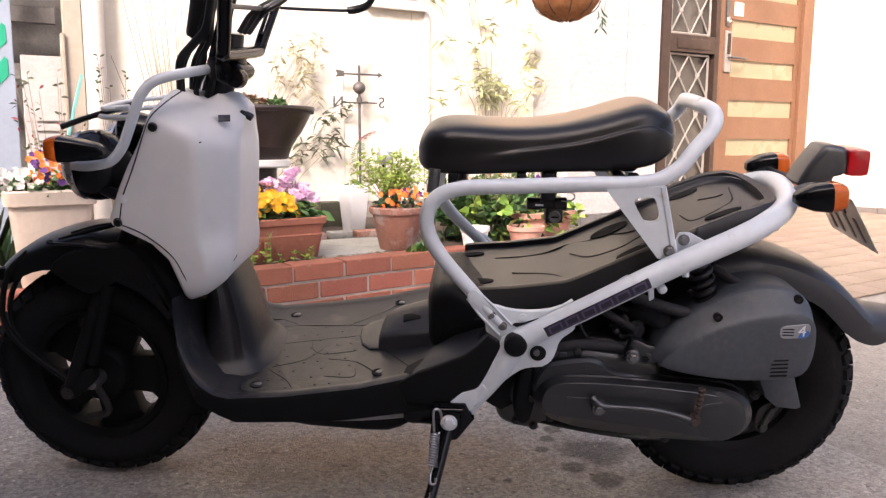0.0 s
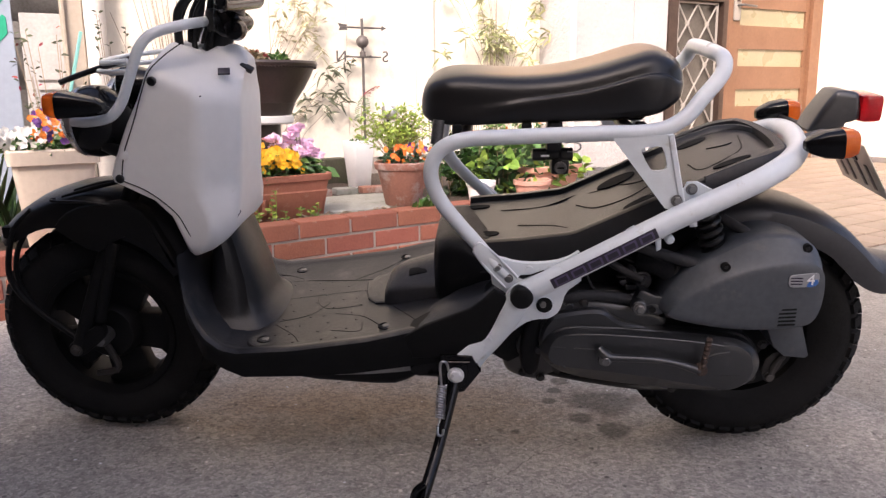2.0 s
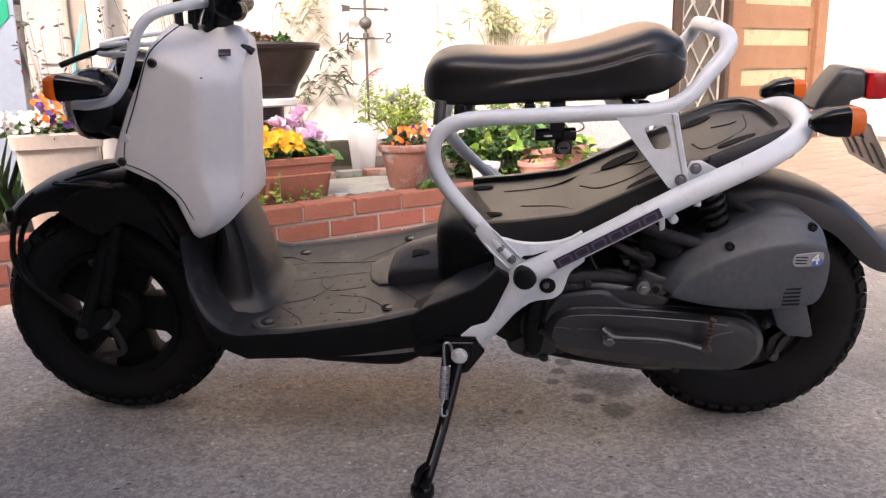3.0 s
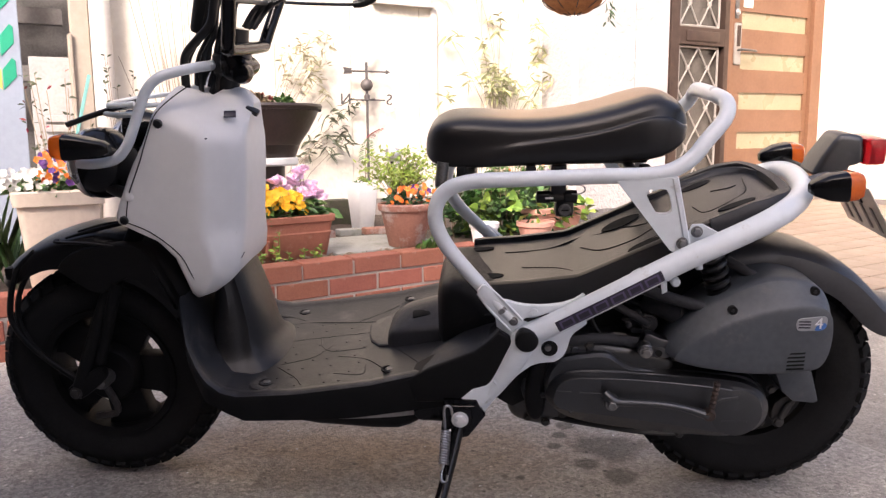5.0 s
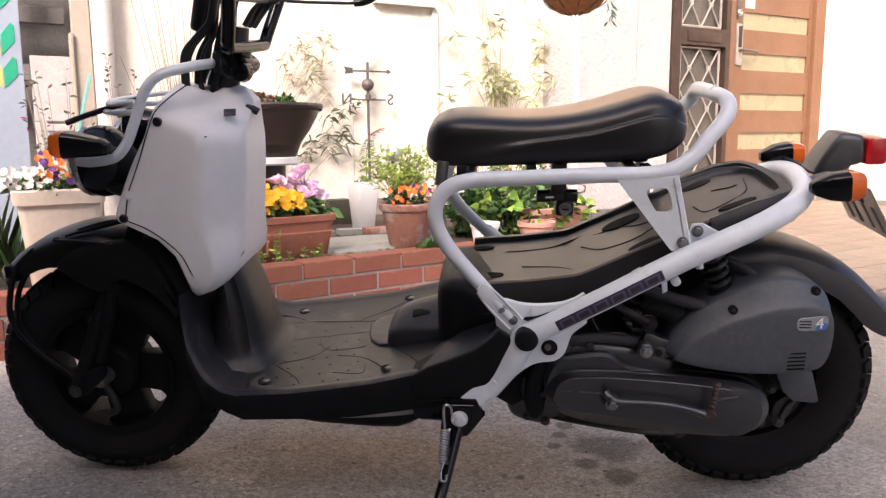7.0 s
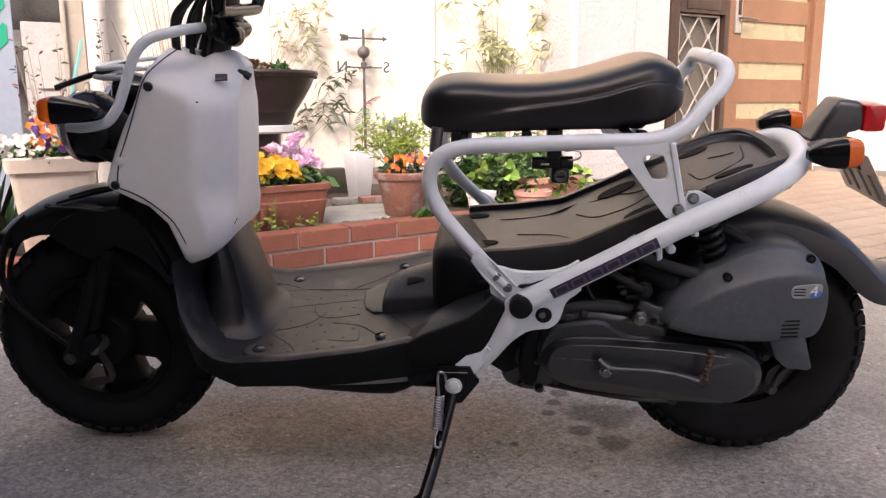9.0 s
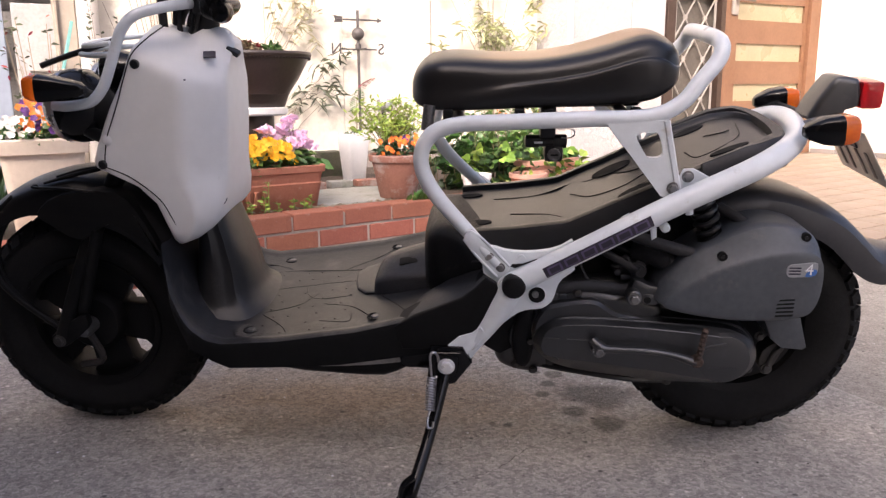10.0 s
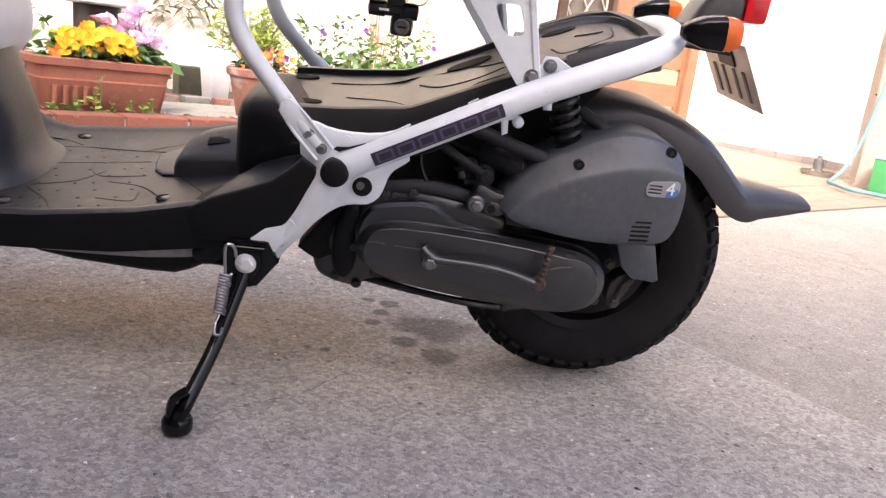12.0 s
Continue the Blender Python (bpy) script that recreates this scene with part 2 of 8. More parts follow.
M["cream_paint"] = surf("cream_paint", (0.40, 0.335, 0.265), (0.34, 0.285, 0.22), 5, 0.6, bump=0.2, bscale=40)
M["old_wood"] = surf("old_wood", (0.15, 0.125, 0.105), (0.085, 0.07, 0.06), 9, 0.85, bump=0.6, bscale=40, vary=0.25)
M["shed_wood"] = surf("shed_wood", (0.20, 0.185, 0.172), (0.125, 0.112, 0.102), 9, 0.85, bump=0.6, bscale=40, vary=0.25)
M["pale_wood"] = surf("pale_wood", (0.40, 0.385, 0.37), (0.32, 0.305, 0.29), 7, 0.8, bump=0.4, bscale=40)
M["terracotta"] = surf("terracotta", (0.37, 0.145, 0.090), (0.30, 0.112, 0.068), 8, 0.75, bump=0.25, bscale=120, dirt=((0.52, 0.36, 0.28), 16, 0.60, 0.4))
M["terracotta_old"] = surf("terracotta_old", (0.33, 0.155, 0.108), (0.25, 0.112, 0.08), 10, 0.85, bump=0.4, bscale=90, dirt=((0.46, 0.40, 0.36), 9, 0.50, 0.7))
M["cream_pot"] = surf("cream_pot", (0.66, 0.56, 0.45), (0.58, 0.48, 0.38), 6, 0.7, bump=0.2, bscale=60, dirt=((0.42, 0.33, 0.25), 10, 0.60, 0.4))
M["white_pot"] = surf("white_pot", (0.84, 0.83, 0.80), (0.79, 0.78, 0.75), 6, 0.45)
M["bowl_brown"] = surf("bowl_brown", (0.050, 0.033, 0.026), (0.032, 0.022, 0.018), 10, 0.42, bump=0.15, bscale=80)
M["pink_pot"] = surf("pink_pot", (0.60, 0.33, 0.25), (0.52, 0.28, 0.21), 9, 0.7)
M["coir"] = surf("coir", (0.40, 0.165, 0.055), (0.20, 0.078, 0.026), 26, 0.95, bump=1.0, bscale=130)
M["vane_grey"] = surf("vane_grey", (0.12, 0.105, 0.098), (0.08, 0.07, 0.065), 40, 0.55, 0.3, bump=0.3, bscale=200)
M["leaf_faded"] = surf("leaf_faded", (0.50, 0.46, 0.29), (0.38, 0.34, 0.20), 20, 0.5, island=0.3)
M["leaf_pale"] = surf("leaf_pale", (0.36, 0.36, 0.17), (0.25, 0.26, 0.11), 20, 0.5, island=0.35)
M["iron"] = surf("iron", (0.055, 0.05, 0.048), (0.035, 0.032, 0.03), 40, 0.55, 0.5, bump=0.3, bscale=200)
M["board_white"] = surf("board_white", (0.34, 0.385, 0.45), (0.30, 0.34, 0.40), 5, 0.4)
M["sign_green"] = surf("sign_green", (0.02, 0.36, 0.20), (0.018, 0.31, 0.17), 20, 0.4)
M["sign_yellow"] = surf("sign_yellow", (0.74, 0.56, 0.16), (0.68, 0.50, 0.13), 20, 0.4)
M["teal"] = surf("teal", (0.22, 0.50, 0.45), (0.17, 0.42, 0.38), 20, 0.5)
M["hose"] = surf("hose", (0.125, 0.255, 0.25), (0.10, 0.21, 0.21), 20, 0.4)
M["green_box"] = surf("green_box", (0.05, 0.25, 0.085), (0.04, 0.21, 0.07), 12, 0.5)
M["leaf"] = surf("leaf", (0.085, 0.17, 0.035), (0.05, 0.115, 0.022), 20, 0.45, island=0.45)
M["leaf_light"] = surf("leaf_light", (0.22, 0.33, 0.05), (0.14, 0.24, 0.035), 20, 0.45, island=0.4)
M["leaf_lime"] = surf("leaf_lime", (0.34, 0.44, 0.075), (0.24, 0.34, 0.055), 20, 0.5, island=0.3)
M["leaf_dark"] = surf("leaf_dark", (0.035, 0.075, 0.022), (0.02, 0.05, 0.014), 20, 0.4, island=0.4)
M["leaf_grey"] = surf("leaf_grey", (0.095, 0.105, 0.055), (0.060, 0.068, 0.035), 20, 0.5, island=0.4)
M["leaf_red"] = surf("leaf_red", (0.30, 0.035, 0.03), (0.20, 0.025, 0.025), 20, 0.5, island=0.4)
M["stem"] = surf("stem", (0.24, 0.19, 0.10), (0.16, 0.12, 0.07), 30, 0.8)
M["twig"] = surf("twig", (0.30, 0.24, 0.17), (0.22, 0.17, 0.12), 30, 0.85)
M["petal_yellow"] = surf("petal_yellow", (0.90, 0.52, 0.010), (0.86, 0.42, 0.006), 60, 0.6, island=0.15)
M["petal_pink"] = surf("petal_pink", (0.97, 0.74, 0.88), (0.94, 0.64, 0.82), 60, 0.6, island=0.15)
M["petal_orange"] = surf("petal_orange", (0.85, 0.24, 0.03), (0.78, 0.18, 0.02), 60, 0.6, island=0.2)
M["petal_purple"] = surf("petal_purple", (0.14, 0.04, 0.22), (0.08, 0.02, 0.13), 60, 0.6, island=0.3)
M["petal_white"] = surf("petal_white", (0.80, 0.78, 0.72), (0.74, 0.71, 0.64), 60, 0.6, island=0.1)
M["clear_glass"] = surf("clear_glass", (0.9, 0.9, 0.9), (0.88, 0.88, 0.88), 5, 0.05, rvar=0.03)
node_of(M["clear_glass"], "ShaderNodeBsdfPrincipled").inputs["Transmission Weight"].default_value = 0.9


def concrete(name, pale, dark, stained):
    """Worn concrete with fine aggregate and, where stained, wet oil spots and a brownish band."""
    m = surf(name, pale, dark, 1.7, 0.88, bump=0.9, bscale=260, fine=230)
    nt = m.node_tree
    N, L = nt.nodes, nt.links
    p = N["Principled BSDF"]
    col = p.inputs["Base Color"].links[0].from_socket
    tc = node_of(m, "ShaderNodeTexCoord")
    # aggregate: fine grains, then sparse pale chips and dark stones
    amp = 1.0 if stained else 0.4
    for scale, lo, hi, f0, f1 in ((300, 0.0, 1.0, 1 - 0.58 * amp, 1 + 0.62 * amp), (150, 0.0, 1.0, 1 - 0.28 * amp, 1 + 0.28 * amp), (75, 0.968, 0.985, 1.0, 1.7), (75, 0.03, 0.015, 1.0, 0.42), (28, 0.0, 1.0, 0.93, 1.07)):
        vo = N.new("ShaderNodeTexVoronoi")
        vo.inputs["Scale"].default_value = scale
        L.new(tc.outputs["Object"], vo.inputs["Vector"])
        sepc = N.new("ShaderNodeSeparateColor")
        L.new(vo.outputs["Color"], sepc.inputs[0])
        vr = N.new("ShaderNodeMapRange")
        vr.inputs[1].default_value, vr.inputs[2].default_value = lo, hi
        vr.inputs[3].default_value, vr.inputs[4].default_value = f0, f1
        L.new(sepc.outputs[0], vr.inputs[0])
        fac = vr.outputs[0]
        if f1 > 1.5 or f1 < 0.5:
            near = N.new("ShaderNodeMapRange")
            near.inputs[1].default_value, near.inputs[2].default_value = 0.25, 0.4
            near.inputs[3].default_value, near.inputs[4].default_value = 1.0, 0.0
            L.new(vo.outputs["Distance"], near.inputs[0])
            soft = N.new("ShaderNodeMix")
            soft.inputs[2].default_value = 1.0
            L.new(near.outputs[0], soft.inputs[0])
            L.new(fac, soft.inputs[3])
            fac = soft.outputs[0]
        mul = N.new("ShaderNodeMix")
        mul.data_type, mul.blend_type = "RGBA", "MULTIPLY"
        mul.inputs[0].default_value = 1.0
        L.new(col, mul.inputs[6])
        L.new(fac, mul.inputs[7])
        col = mul.outputs[2]
    if not stained:
        L.new(col, p.inputs["Base Color"])
        return m
    wob = N.new("ShaderNodeTexNoise")
    wob.inputs["Scale"].default_value, wob.inputs["Detail"].default_value = 14, 4
    L.new(tc.outputs["Object"], wob.inputs["Vector"])
    for sx, sy, rx, ry in ((0.378, 1.715, 0.080, 0.070), (0.388, 1.578, 0.034, 0.036), (0.324, 1.632, 0.028, 0.030), (0.268, 1.717, 0.018, 0.018), (0.282, 1.772, 0.020, 0.018), (0.301, 1.829, 0.022, 0.020), (0.255, 1.84, 0.016, 0.012), (0.19, 1.565, 0.010, 0.010), (0.16, 1.57, 0.007, 0.008)):
        mp = N.new("ShaderNodeMapping")
        mp.vector_type = "TEXTURE"
        mp.inputs["Location"].default_value, mp.inputs["Scale"].default_value = (sx, sy, 0), (rx, ry, 1)
        L.new(tc.outputs["Object"], mp.inputs["Vector"])
        ln = N.new("ShaderNodeVectorMath")
        ln.operation = "LENGTH"
        L.new(mp.outputs[0], ln.inputs[0])
        ad = N.new("ShaderNodeMath")
        ad.operation = "MULTIPLY_ADD"
        ad.inputs[1].default_value = 1.3
        L.new(wob.outputs[0], ad.inputs[0])
        L.new(ln.outputs["Value"], ad.inputs[2])
        rg = N.new("ShaderNodeMapRange")
        rg.inputs[1].default_value, rg.inputs[2].default_value = 1.35, 1.75
        rg.inputs[3].default_value, rg.inputs[4].default_value = 0.46, 1.0
        L.new(ad.outputs[0], rg.inputs[0])
        mx = N.new("ShaderNodeMix")
        mx.data_type, mx.blend_type = "RGBA", "MULTIPLY"
        mx.inputs[0].default_value = 1.0
        L.new(col, mx.inputs[6])
        L.new(rg.outputs[0], mx.inputs[7])
        col = mx.outputs[2]
    # brownish tint in an uneven band
    mp = N.new("ShaderNodeMapping")
    mp.vector_type = "TEXTURE"
    mp.inputs["Location"].default_value, mp.inputs["Scale"].default_value = (-0.16, 1.69, 0), (0.50, 0.17, 1)
    L.new(tc.outputs["Object"], mp.inputs["Vector"])
    ln = N.new("ShaderNodeVectorMath")
    ln.operation = "LENGTH"
    L.new(mp.outputs[0], ln.inputs[0])
    ad = N.new("ShaderNodeMath")
    ad.operation = "MULTIPLY_ADD"
    ad.inputs[1].default_value = 0.9
    L.new(wob.outputs[0], ad.inputs[0])
    L.new(ln.outputs["Value"], ad.inputs[2])
    rg = N.new("ShaderNodeMapRange")
    rg.inputs[1].default_value, rg.inputs[2].default_value = 0.7, 1.75
    rg.inputs[3].default_value, rg.inputs[4].default_value = 0.8, 0.0
    L.new(ad.outputs[0], rg.inputs[0])
    mx = N.new("ShaderNodeMix")
    mx.data_type, mx.blend_type = "RGBA", "MULTIPLY"
    L.new(rg.outputs[0], mx.inputs[0])
    L.new(col, mx.inputs[6])
    mx.inputs[7].default_value = (0.90, 0.69, 0.48, 1)
    L.new(mx.outputs[2], p.inputs["Base Color"])
    return m


M["concrete"] = concrete("concrete", (0.385, 0.359, 0.325), (0.287, 0.265, 0.238), True)
M["slab_pale"] = concrete("slab_pale", (0.305, 0.280, 0.247), (0.250, 0.228, 0.198), False)
M["cement_line"] = surf("cement_line", (0.44, 0.41, 0.37), (0.33, 0.30, 0.27), 40, 0.9, bump=0.4, bscale=200)
M["base_stone"] = surf("base_stone", (0.25, 0.215, 0.195), (0.18, 0.155, 0.14), 12, 0.7, bump=0.4, bscale=90, vary=0.18)
M["mossy_stone"] = surf("mossy_stone", (0.085, 0.078, 0.055), (0.045, 0.045, 0.028), 22, 0.95, bump=0.6, bscale=90, dirt=((0.05, 0.075, 0.02), 30, 0.55, 0.7))
M["crack_dark"] = surf("crack_dark", (0.055, 0.048, 0.042), (0.035, 0.03, 0.027), 60, 0.9)


# ---------------------------------------------------------------- mesh helpers
def finish(name, bm, mats, parent=None, label="", smooth=True, angle=38, **tags):
    me = bpy.data.meshes.new(name)
    bmesh.ops.recalc_face_normals(bm, faces=bm.faces)
    bm.to_mesh(me)
    bm.free()
    for k in (mats if isinstance(mats, (list, tuple)) else [mats]):
        me.materials.append(M[k])
    if smooth:
        me.shade_smooth()
        me.set_sharp_from_angle(angle=radians(angle))
    ob = new(name, me)
    if parent:
        ob.parent = parent
    tagged(ob, label, **tags)
    return ob


def part(name, bm, material, parent, label="", **kw):
    return finish(name, bm, material, parent, label, **kw)


def empty(name, m, label, category, group="", kind=""):
    ob = new(name)
    ob.matrix_world = m
    return tagged(ob, label, category, group, kind)


def spline(pts, sub=6, closed=False):
    """Catmull-Rom points through pts."""
    pts = [Vector(p) for p in pts]
    n = len(pts)
    if sub <= 1:
        return pts
    out = []
    for i in range(n if closed else n - 1):
        if closed:
            p0, p1, p2, p3 = pts[i - 1], pts[i], pts[(i + 1) % n], pts[(i + 2) % n]
        else:
            p1, p2 = pts[i], pts[i + 1]
            p0 = pts[i - 1] if i else p1 * 2 - p2
            p3 = pts[i + 2] if i + 2 < n else p2 * 2 - p1
        for k in range(sub):
            t = k / sub
            out.append(0.5 * ((2 * p1) + (p2 - p0) * t + (2 * p0 - 5 * p1 + 4 * p2 - p3) * t * t + (3 * p1 - p0 - 3 * p2 + p3) * t ** 3))
    if not closed:
        out.append(pts[-1])
    return out


def bridge(bm, rings, closed=True, ends=True, loop=False):
    vs = [[bm.verts.new(p) for p in r] for r in rings]
    pairs = list(zip(vs, vs[1:])) + ([(vs[-1], vs[0])] if loop else [])
    for a, b in pairs:
        n = len(a)
        for i in range(n if closed else n - 1):
            j = (i + 1) % n
            bm.faces.new((a[i], a[j], b[j], b[i]))
    if ends and closed and not loop:
        bm.faces.new(vs[0][::-1])
        bm.faces.new(vs[-1])
    return vs


def tube(bm, pts, r, n=12, sub=6, closed=False):
    """Sweep a circle of radius r (a number, or one per given point) along pts."""
    path = spline(pts, sub, closed)
    m = len(path)
    rad = [r] * m if isinstance(r, (int, float)) else [float(x) for x in np.interp(np.linspace(0, 1, m), np.linspace(0, 1, len(r)), r)]
    rings, side = [], None
    for i, p in enumerate(path):
        a = path[i - 1] if (i or closed) else p
        b = path[(i + 1) % m] if (i + 1 < m or closed) else p
        t = (b - a).normalized()
        if side is None:
            side = t.orthogonal().normalized()
        side = (side - t * side.dot(t)).normalized()
        up = t.cross(side)
        rings.append([p + (side * math.cos(k * math.tau / n) + up * math.sin(k * math.tau / n)) * rad[i] for k in range(n)])
    bridge(bm, rings, loop=closed)
    return bm


def inset(poly, amount):
    """Move a closed (u, h) outline inwards by amount."""
    n = len(poly)
    area = sum(poly[i - 1][0] * poly[i][1] - poly[i][0] * poly[i - 1][1] for i in range(n))
    s = 1 if area > 0 else -1
    out = []
    for i in range(n):
        t = Vector(poly[(i + 1) % n]) - Vector(poly[i - 1])
        t = t.normalized() if t.length else Vector((1, 0))
        out.append(Vector(poly[i]) + Vector((-t.y, t.x)) * s * amount)
    return out


def slab(bm, outline, d0, d1, rnd=0.008, steps=3, sub=4, both=False, flare=0.0, radial=False):
    """A plate in the (u, h) plane from depth d0 to d1, its edge at d1 rounded."""
    o = [Vector((p[0], p[1])) for p in (spline([(*q, 0) for q in outline], sub, True) if sub > 1 else outline)]
    sgn = 1 if d1 > d0 else -1
    rings = []
    mid = sum(o, Vector((0, 0))) / len(o)
    reach = sum((p - mid).length for p in o) / len(o)

    def shrink(amount):
        return [mid + (p - mid) * (1 - amount / reach) for p in o] if radial else inset(o, amount)
    if both:
        for k in range(steps):
            a = k / steps * math.pi / 2
            rings.append((inset(o, rnd * (1 - math.sin(a))), d0 + sgn * rnd * (1 - math.cos(a))))
    else:
        rings.append((inset(o, -flare), d0))
    for k in range(steps + 1):
        a = k / steps * math.pi / 2
        rings.append((shrink(rnd * (1 - math.cos(a))), d1 - sgn * rnd * (1 - math.sin(a))))
    bridge(bm, [[(p.x, d, p.y) for p in r] for r, d in rings])
    return bm


def box(bm, x0, x1, y0, y1, z0, z1, bev=0.0, m=None):
    r = bmesh.ops.create_cube(bm, size=1)
    vs = r["verts"]
    for v in vs:
        v.co = Vector((x0 + (v.co.x + 0.5) * (x1 - x0), y0 + (v.co.y + 0.5) * (y1 - y0), z0 + (v.co.z + 0.5) * (z1 - z0)))
    if bev:
        es = list({e for v in vs for e in v.link_edges})
        out = bmesh.ops.bevel(bm, geom=es, offset=bev, segments=2, affect="EDGES", profile=0.6)
        vs = list({v for f in out["faces"] for v in f.verts} | {v for v in vs if v.is_valid})
    if m is not None:
        bmesh.ops.transform(bm, matrix=m, verts=[v for v in vs if v.is_valid])
    return bm


def lathe(bm, profile, n=32, axis="z", at=(0, 0, 0), ring_only=False):
    """Turn a profile of (radius, height) round an axis."""
    at = Vector(at)
    rings = []
    for r, h in profile:
        ring = []
        for k in range(n):
            a = k * math.tau / n
            c, s = math.cos(a) * max(r, 1e-4), math.sin(a) * max(r, 1e-4)
            ring.append(at + (Vector((c, s, h)) if axis == "z" else Vector((c, h, s)) if axis == "y" else Vector((h, c, s))))
        rings.append(ring)
    bridge(bm, rings, loop=ring_only)
    return bm


def bolt(u, d, h, r, parent, mat="bolt_steel", name="bolt", deep=0.006):
    """A hexagon bolt head on a washer, facing -y."""
    bm = bmesh.new()
    lathe(bm, [(r * 1.35, 0), (r * 1.35, -0.0015)], 20, "y", (u, d, h))
    lathe(bm, [(r, -0.0015), (r, -deep), (r * 0.8, -deep - 0.001)], 6, "y", (u, d, h))
    return part(name, bm, mat, parent, smooth=False)


def plain(name, verts, faces, mats, parent=None, label="", face_mats=None, smooth=False, **tags):
    me = bpy.data.meshes.new(name)
    me.from_pydata(verts, [], faces)
    for k in (mats if isinstance(mats, (list, tuple)) else [mats]):
        me.materials.append(M[k])
    if face_mats:
        me.polygons.foreach_set("material_index", face_mats)
    if smooth:
        me.shade_smooth()
    ob = new(name, me)
    if parent:
        ob.parent = parent
    return tagged(ob, label, **tags)


def ground_z(y):
    """The drive rises gently towards the house."""
    return 0.025 * (min(max(y, -4.0), 9.0) - 1.25)


HOUSE = pose(-0.222, 3.075, 0, 0, 0, 34)       # the house's own axes: x along the facade, y into it


def hpt(u, v, z=0.0):
    return HOUSE @ Vector((u, v, z))


# ---------------------------------------------------------------- ground and house
def structure(name, bm, mat, label, category, house=True, smooth=False, **kw):
    ob = finish(name, bm, mat, None, label, smooth=smooth, category=category, kind="structure", **kw)
    if house:
        ob.matrix_world = HOUSE
    return ob


bm = bmesh.new()
ys = [-70, -4, 1.25, 9.0, 140]
rows = [[bm.verts.new((x, y, ground_z(y))) for x in (-90, -10, 0, 10, 90)] for y in ys]
for a, b in zip(rows, rows[1:]):
    for i in range(4):
        bm.faces.new((a[i], a[i + 1], b[i + 1], b[i]))
ground = structure("ground", bm, "concrete", "weathered grey concrete drive with dark oil spots", "ground", house=False)

# the drive beyond the joint is a later, paler and smoother slab
JA, JB = Vector((0.30, 2.78)), Vector((2.02, -0.10))
bm = bmesh.new()
bm.faces.new([bm.verts.new((x, y, ground_z(y) + 0.0006)) for x, y in ((JA.x, JA.y), (JB.x, JB.y), (3.2, -2.1), (9.5, -2.1), (9.5, 8.9), (0.30, 8.9))])
structure("pavement", bm, "slab_pale", "smooth pale concrete slab beside the grey drive", "pavement", house=False)
# uneven line of cement along the joint
bm = bmesh.new()
rj = random.Random(12)
way = (JB - JA).normalized()
nrm = Vector((way.y, -way.x))
pts = []
for k in range(121):
    p = JA.lerp(JB, k / 120) + nrm * rj.uniform(-0.0012, 0.0012)
    pts.append((p, 0.0022 + rj.uniform(-0.0012, 0.0016)))
for (p, a), (q, b) in zip(pts, pts[1:]):
    c = [p - nrm * a, p + nrm * a, q + nrm * b, q - nrm * b]
    bm.faces.new([bm.verts.new((v.x, v.y, ground_z(v.y) + 0.0009)) for v in c])
structure("drive_joint", bm, "cement_line", "thin pale joint in the concrete drive", "joint", house=False)
# hairline crack
bm = bmesh.new()
path = spline([(0.052, 1.300, 0), (0.100, 1.345, 0), (0.170, 1.395, 0), (0.235, 1.480, 0), (0.330, 1.535, 0), (0.420, 1.590, 0), (0.475, 1.620, 0)], 8)
for k, (p, q) in enumerate(zip(path, path[1:])):
    t = (q - p).normalized()
    n = Vector((-t.y, t.x, 0)) * (0.0003 + 0.0004 * ((k * 7) % 5) / 5)
    j0, j1 = n.normalized() * 0.0022 * math.sin(k * 2.3), n.normalized() * 0.0022 * math.sin((k + 1) * 2.3)
    c = [p - n + j0, p + n + j0, q + n + j1, q - n + j1]
    bm.faces.new([bm.verts.new((v.x, v.y, ground_z(v.y) + 0.0006)) for v in c])
part("crack", bm, "crack_dark", ground, "hairline crack", smooth=False)


def grit(name, mat, seed, count, area, size, label):
    """Loose chips on the drive, each a small uneven lump."""
    r = random.Random(seed)
    vs, fs = [], []
    for _ in range(count):
        x, y, q = r.uniform(area[0], area[1]), r.uniform(area[2], area[3]), r.uniform(*size)
        a, i = r.uniform(0, 6.3), len(vs)
        z = ground_z(y) + 0.0004
        for k in range(5):
            t = a + k * math.tau / 5
            w = q * r.uniform(0.7, 1.3) * (1.5 if k in (0, 2) else 1)
            vs.append((x + w * math.cos(t), y + w * math.sin(t), z))
        vs.append((x, y, z + q * r.uniform(0.4, 0.8)))
        fs += [(i + k, i + (k + 1) % 5, i + 5) for k in range(5)]
    return plain(name, vs, fs, mat, None, label, category="grit", kind="stuff")


grit("grit", "decal_white", 5, 90, (-0.7, 1.2, 0.75, 2.1), (0.0010, 0.0028), "pale mineral chips scattered on the concrete")
grit("grit", "crack_dark", 6, 46, (0.55, 1.45, 0.80, 1.45), (0.0012, 0.0034), "small dark crumbs on the concrete")
grit("grit", "crack_dark", 7, 40, (-0.7, 0.9, 0.75, 2.1), (0.0010, 0.0022), "small dark crumbs on the concrete")
dl = empty("fallen_leaf", pose(-0.307, 1.658, ground_z(1.658)), "small dry pale leaf fragment on the concrete", "leaf")
bm = bmesh.new()
bridge(bm, [[(-0.008, -0.002, 0.001), (-0.003, -0.004, 0.003), (0.004, -0.003, 0.002), (0.009, 0.001, 0.004)], [(-0.008, 0.001, 0.001), (-0.002, 0.004, 0.006), (0.005, 0.003, 0.005), (0.009, 0.002, 0.004)]], closed=False)
part("blade", bm, "twig", dl)

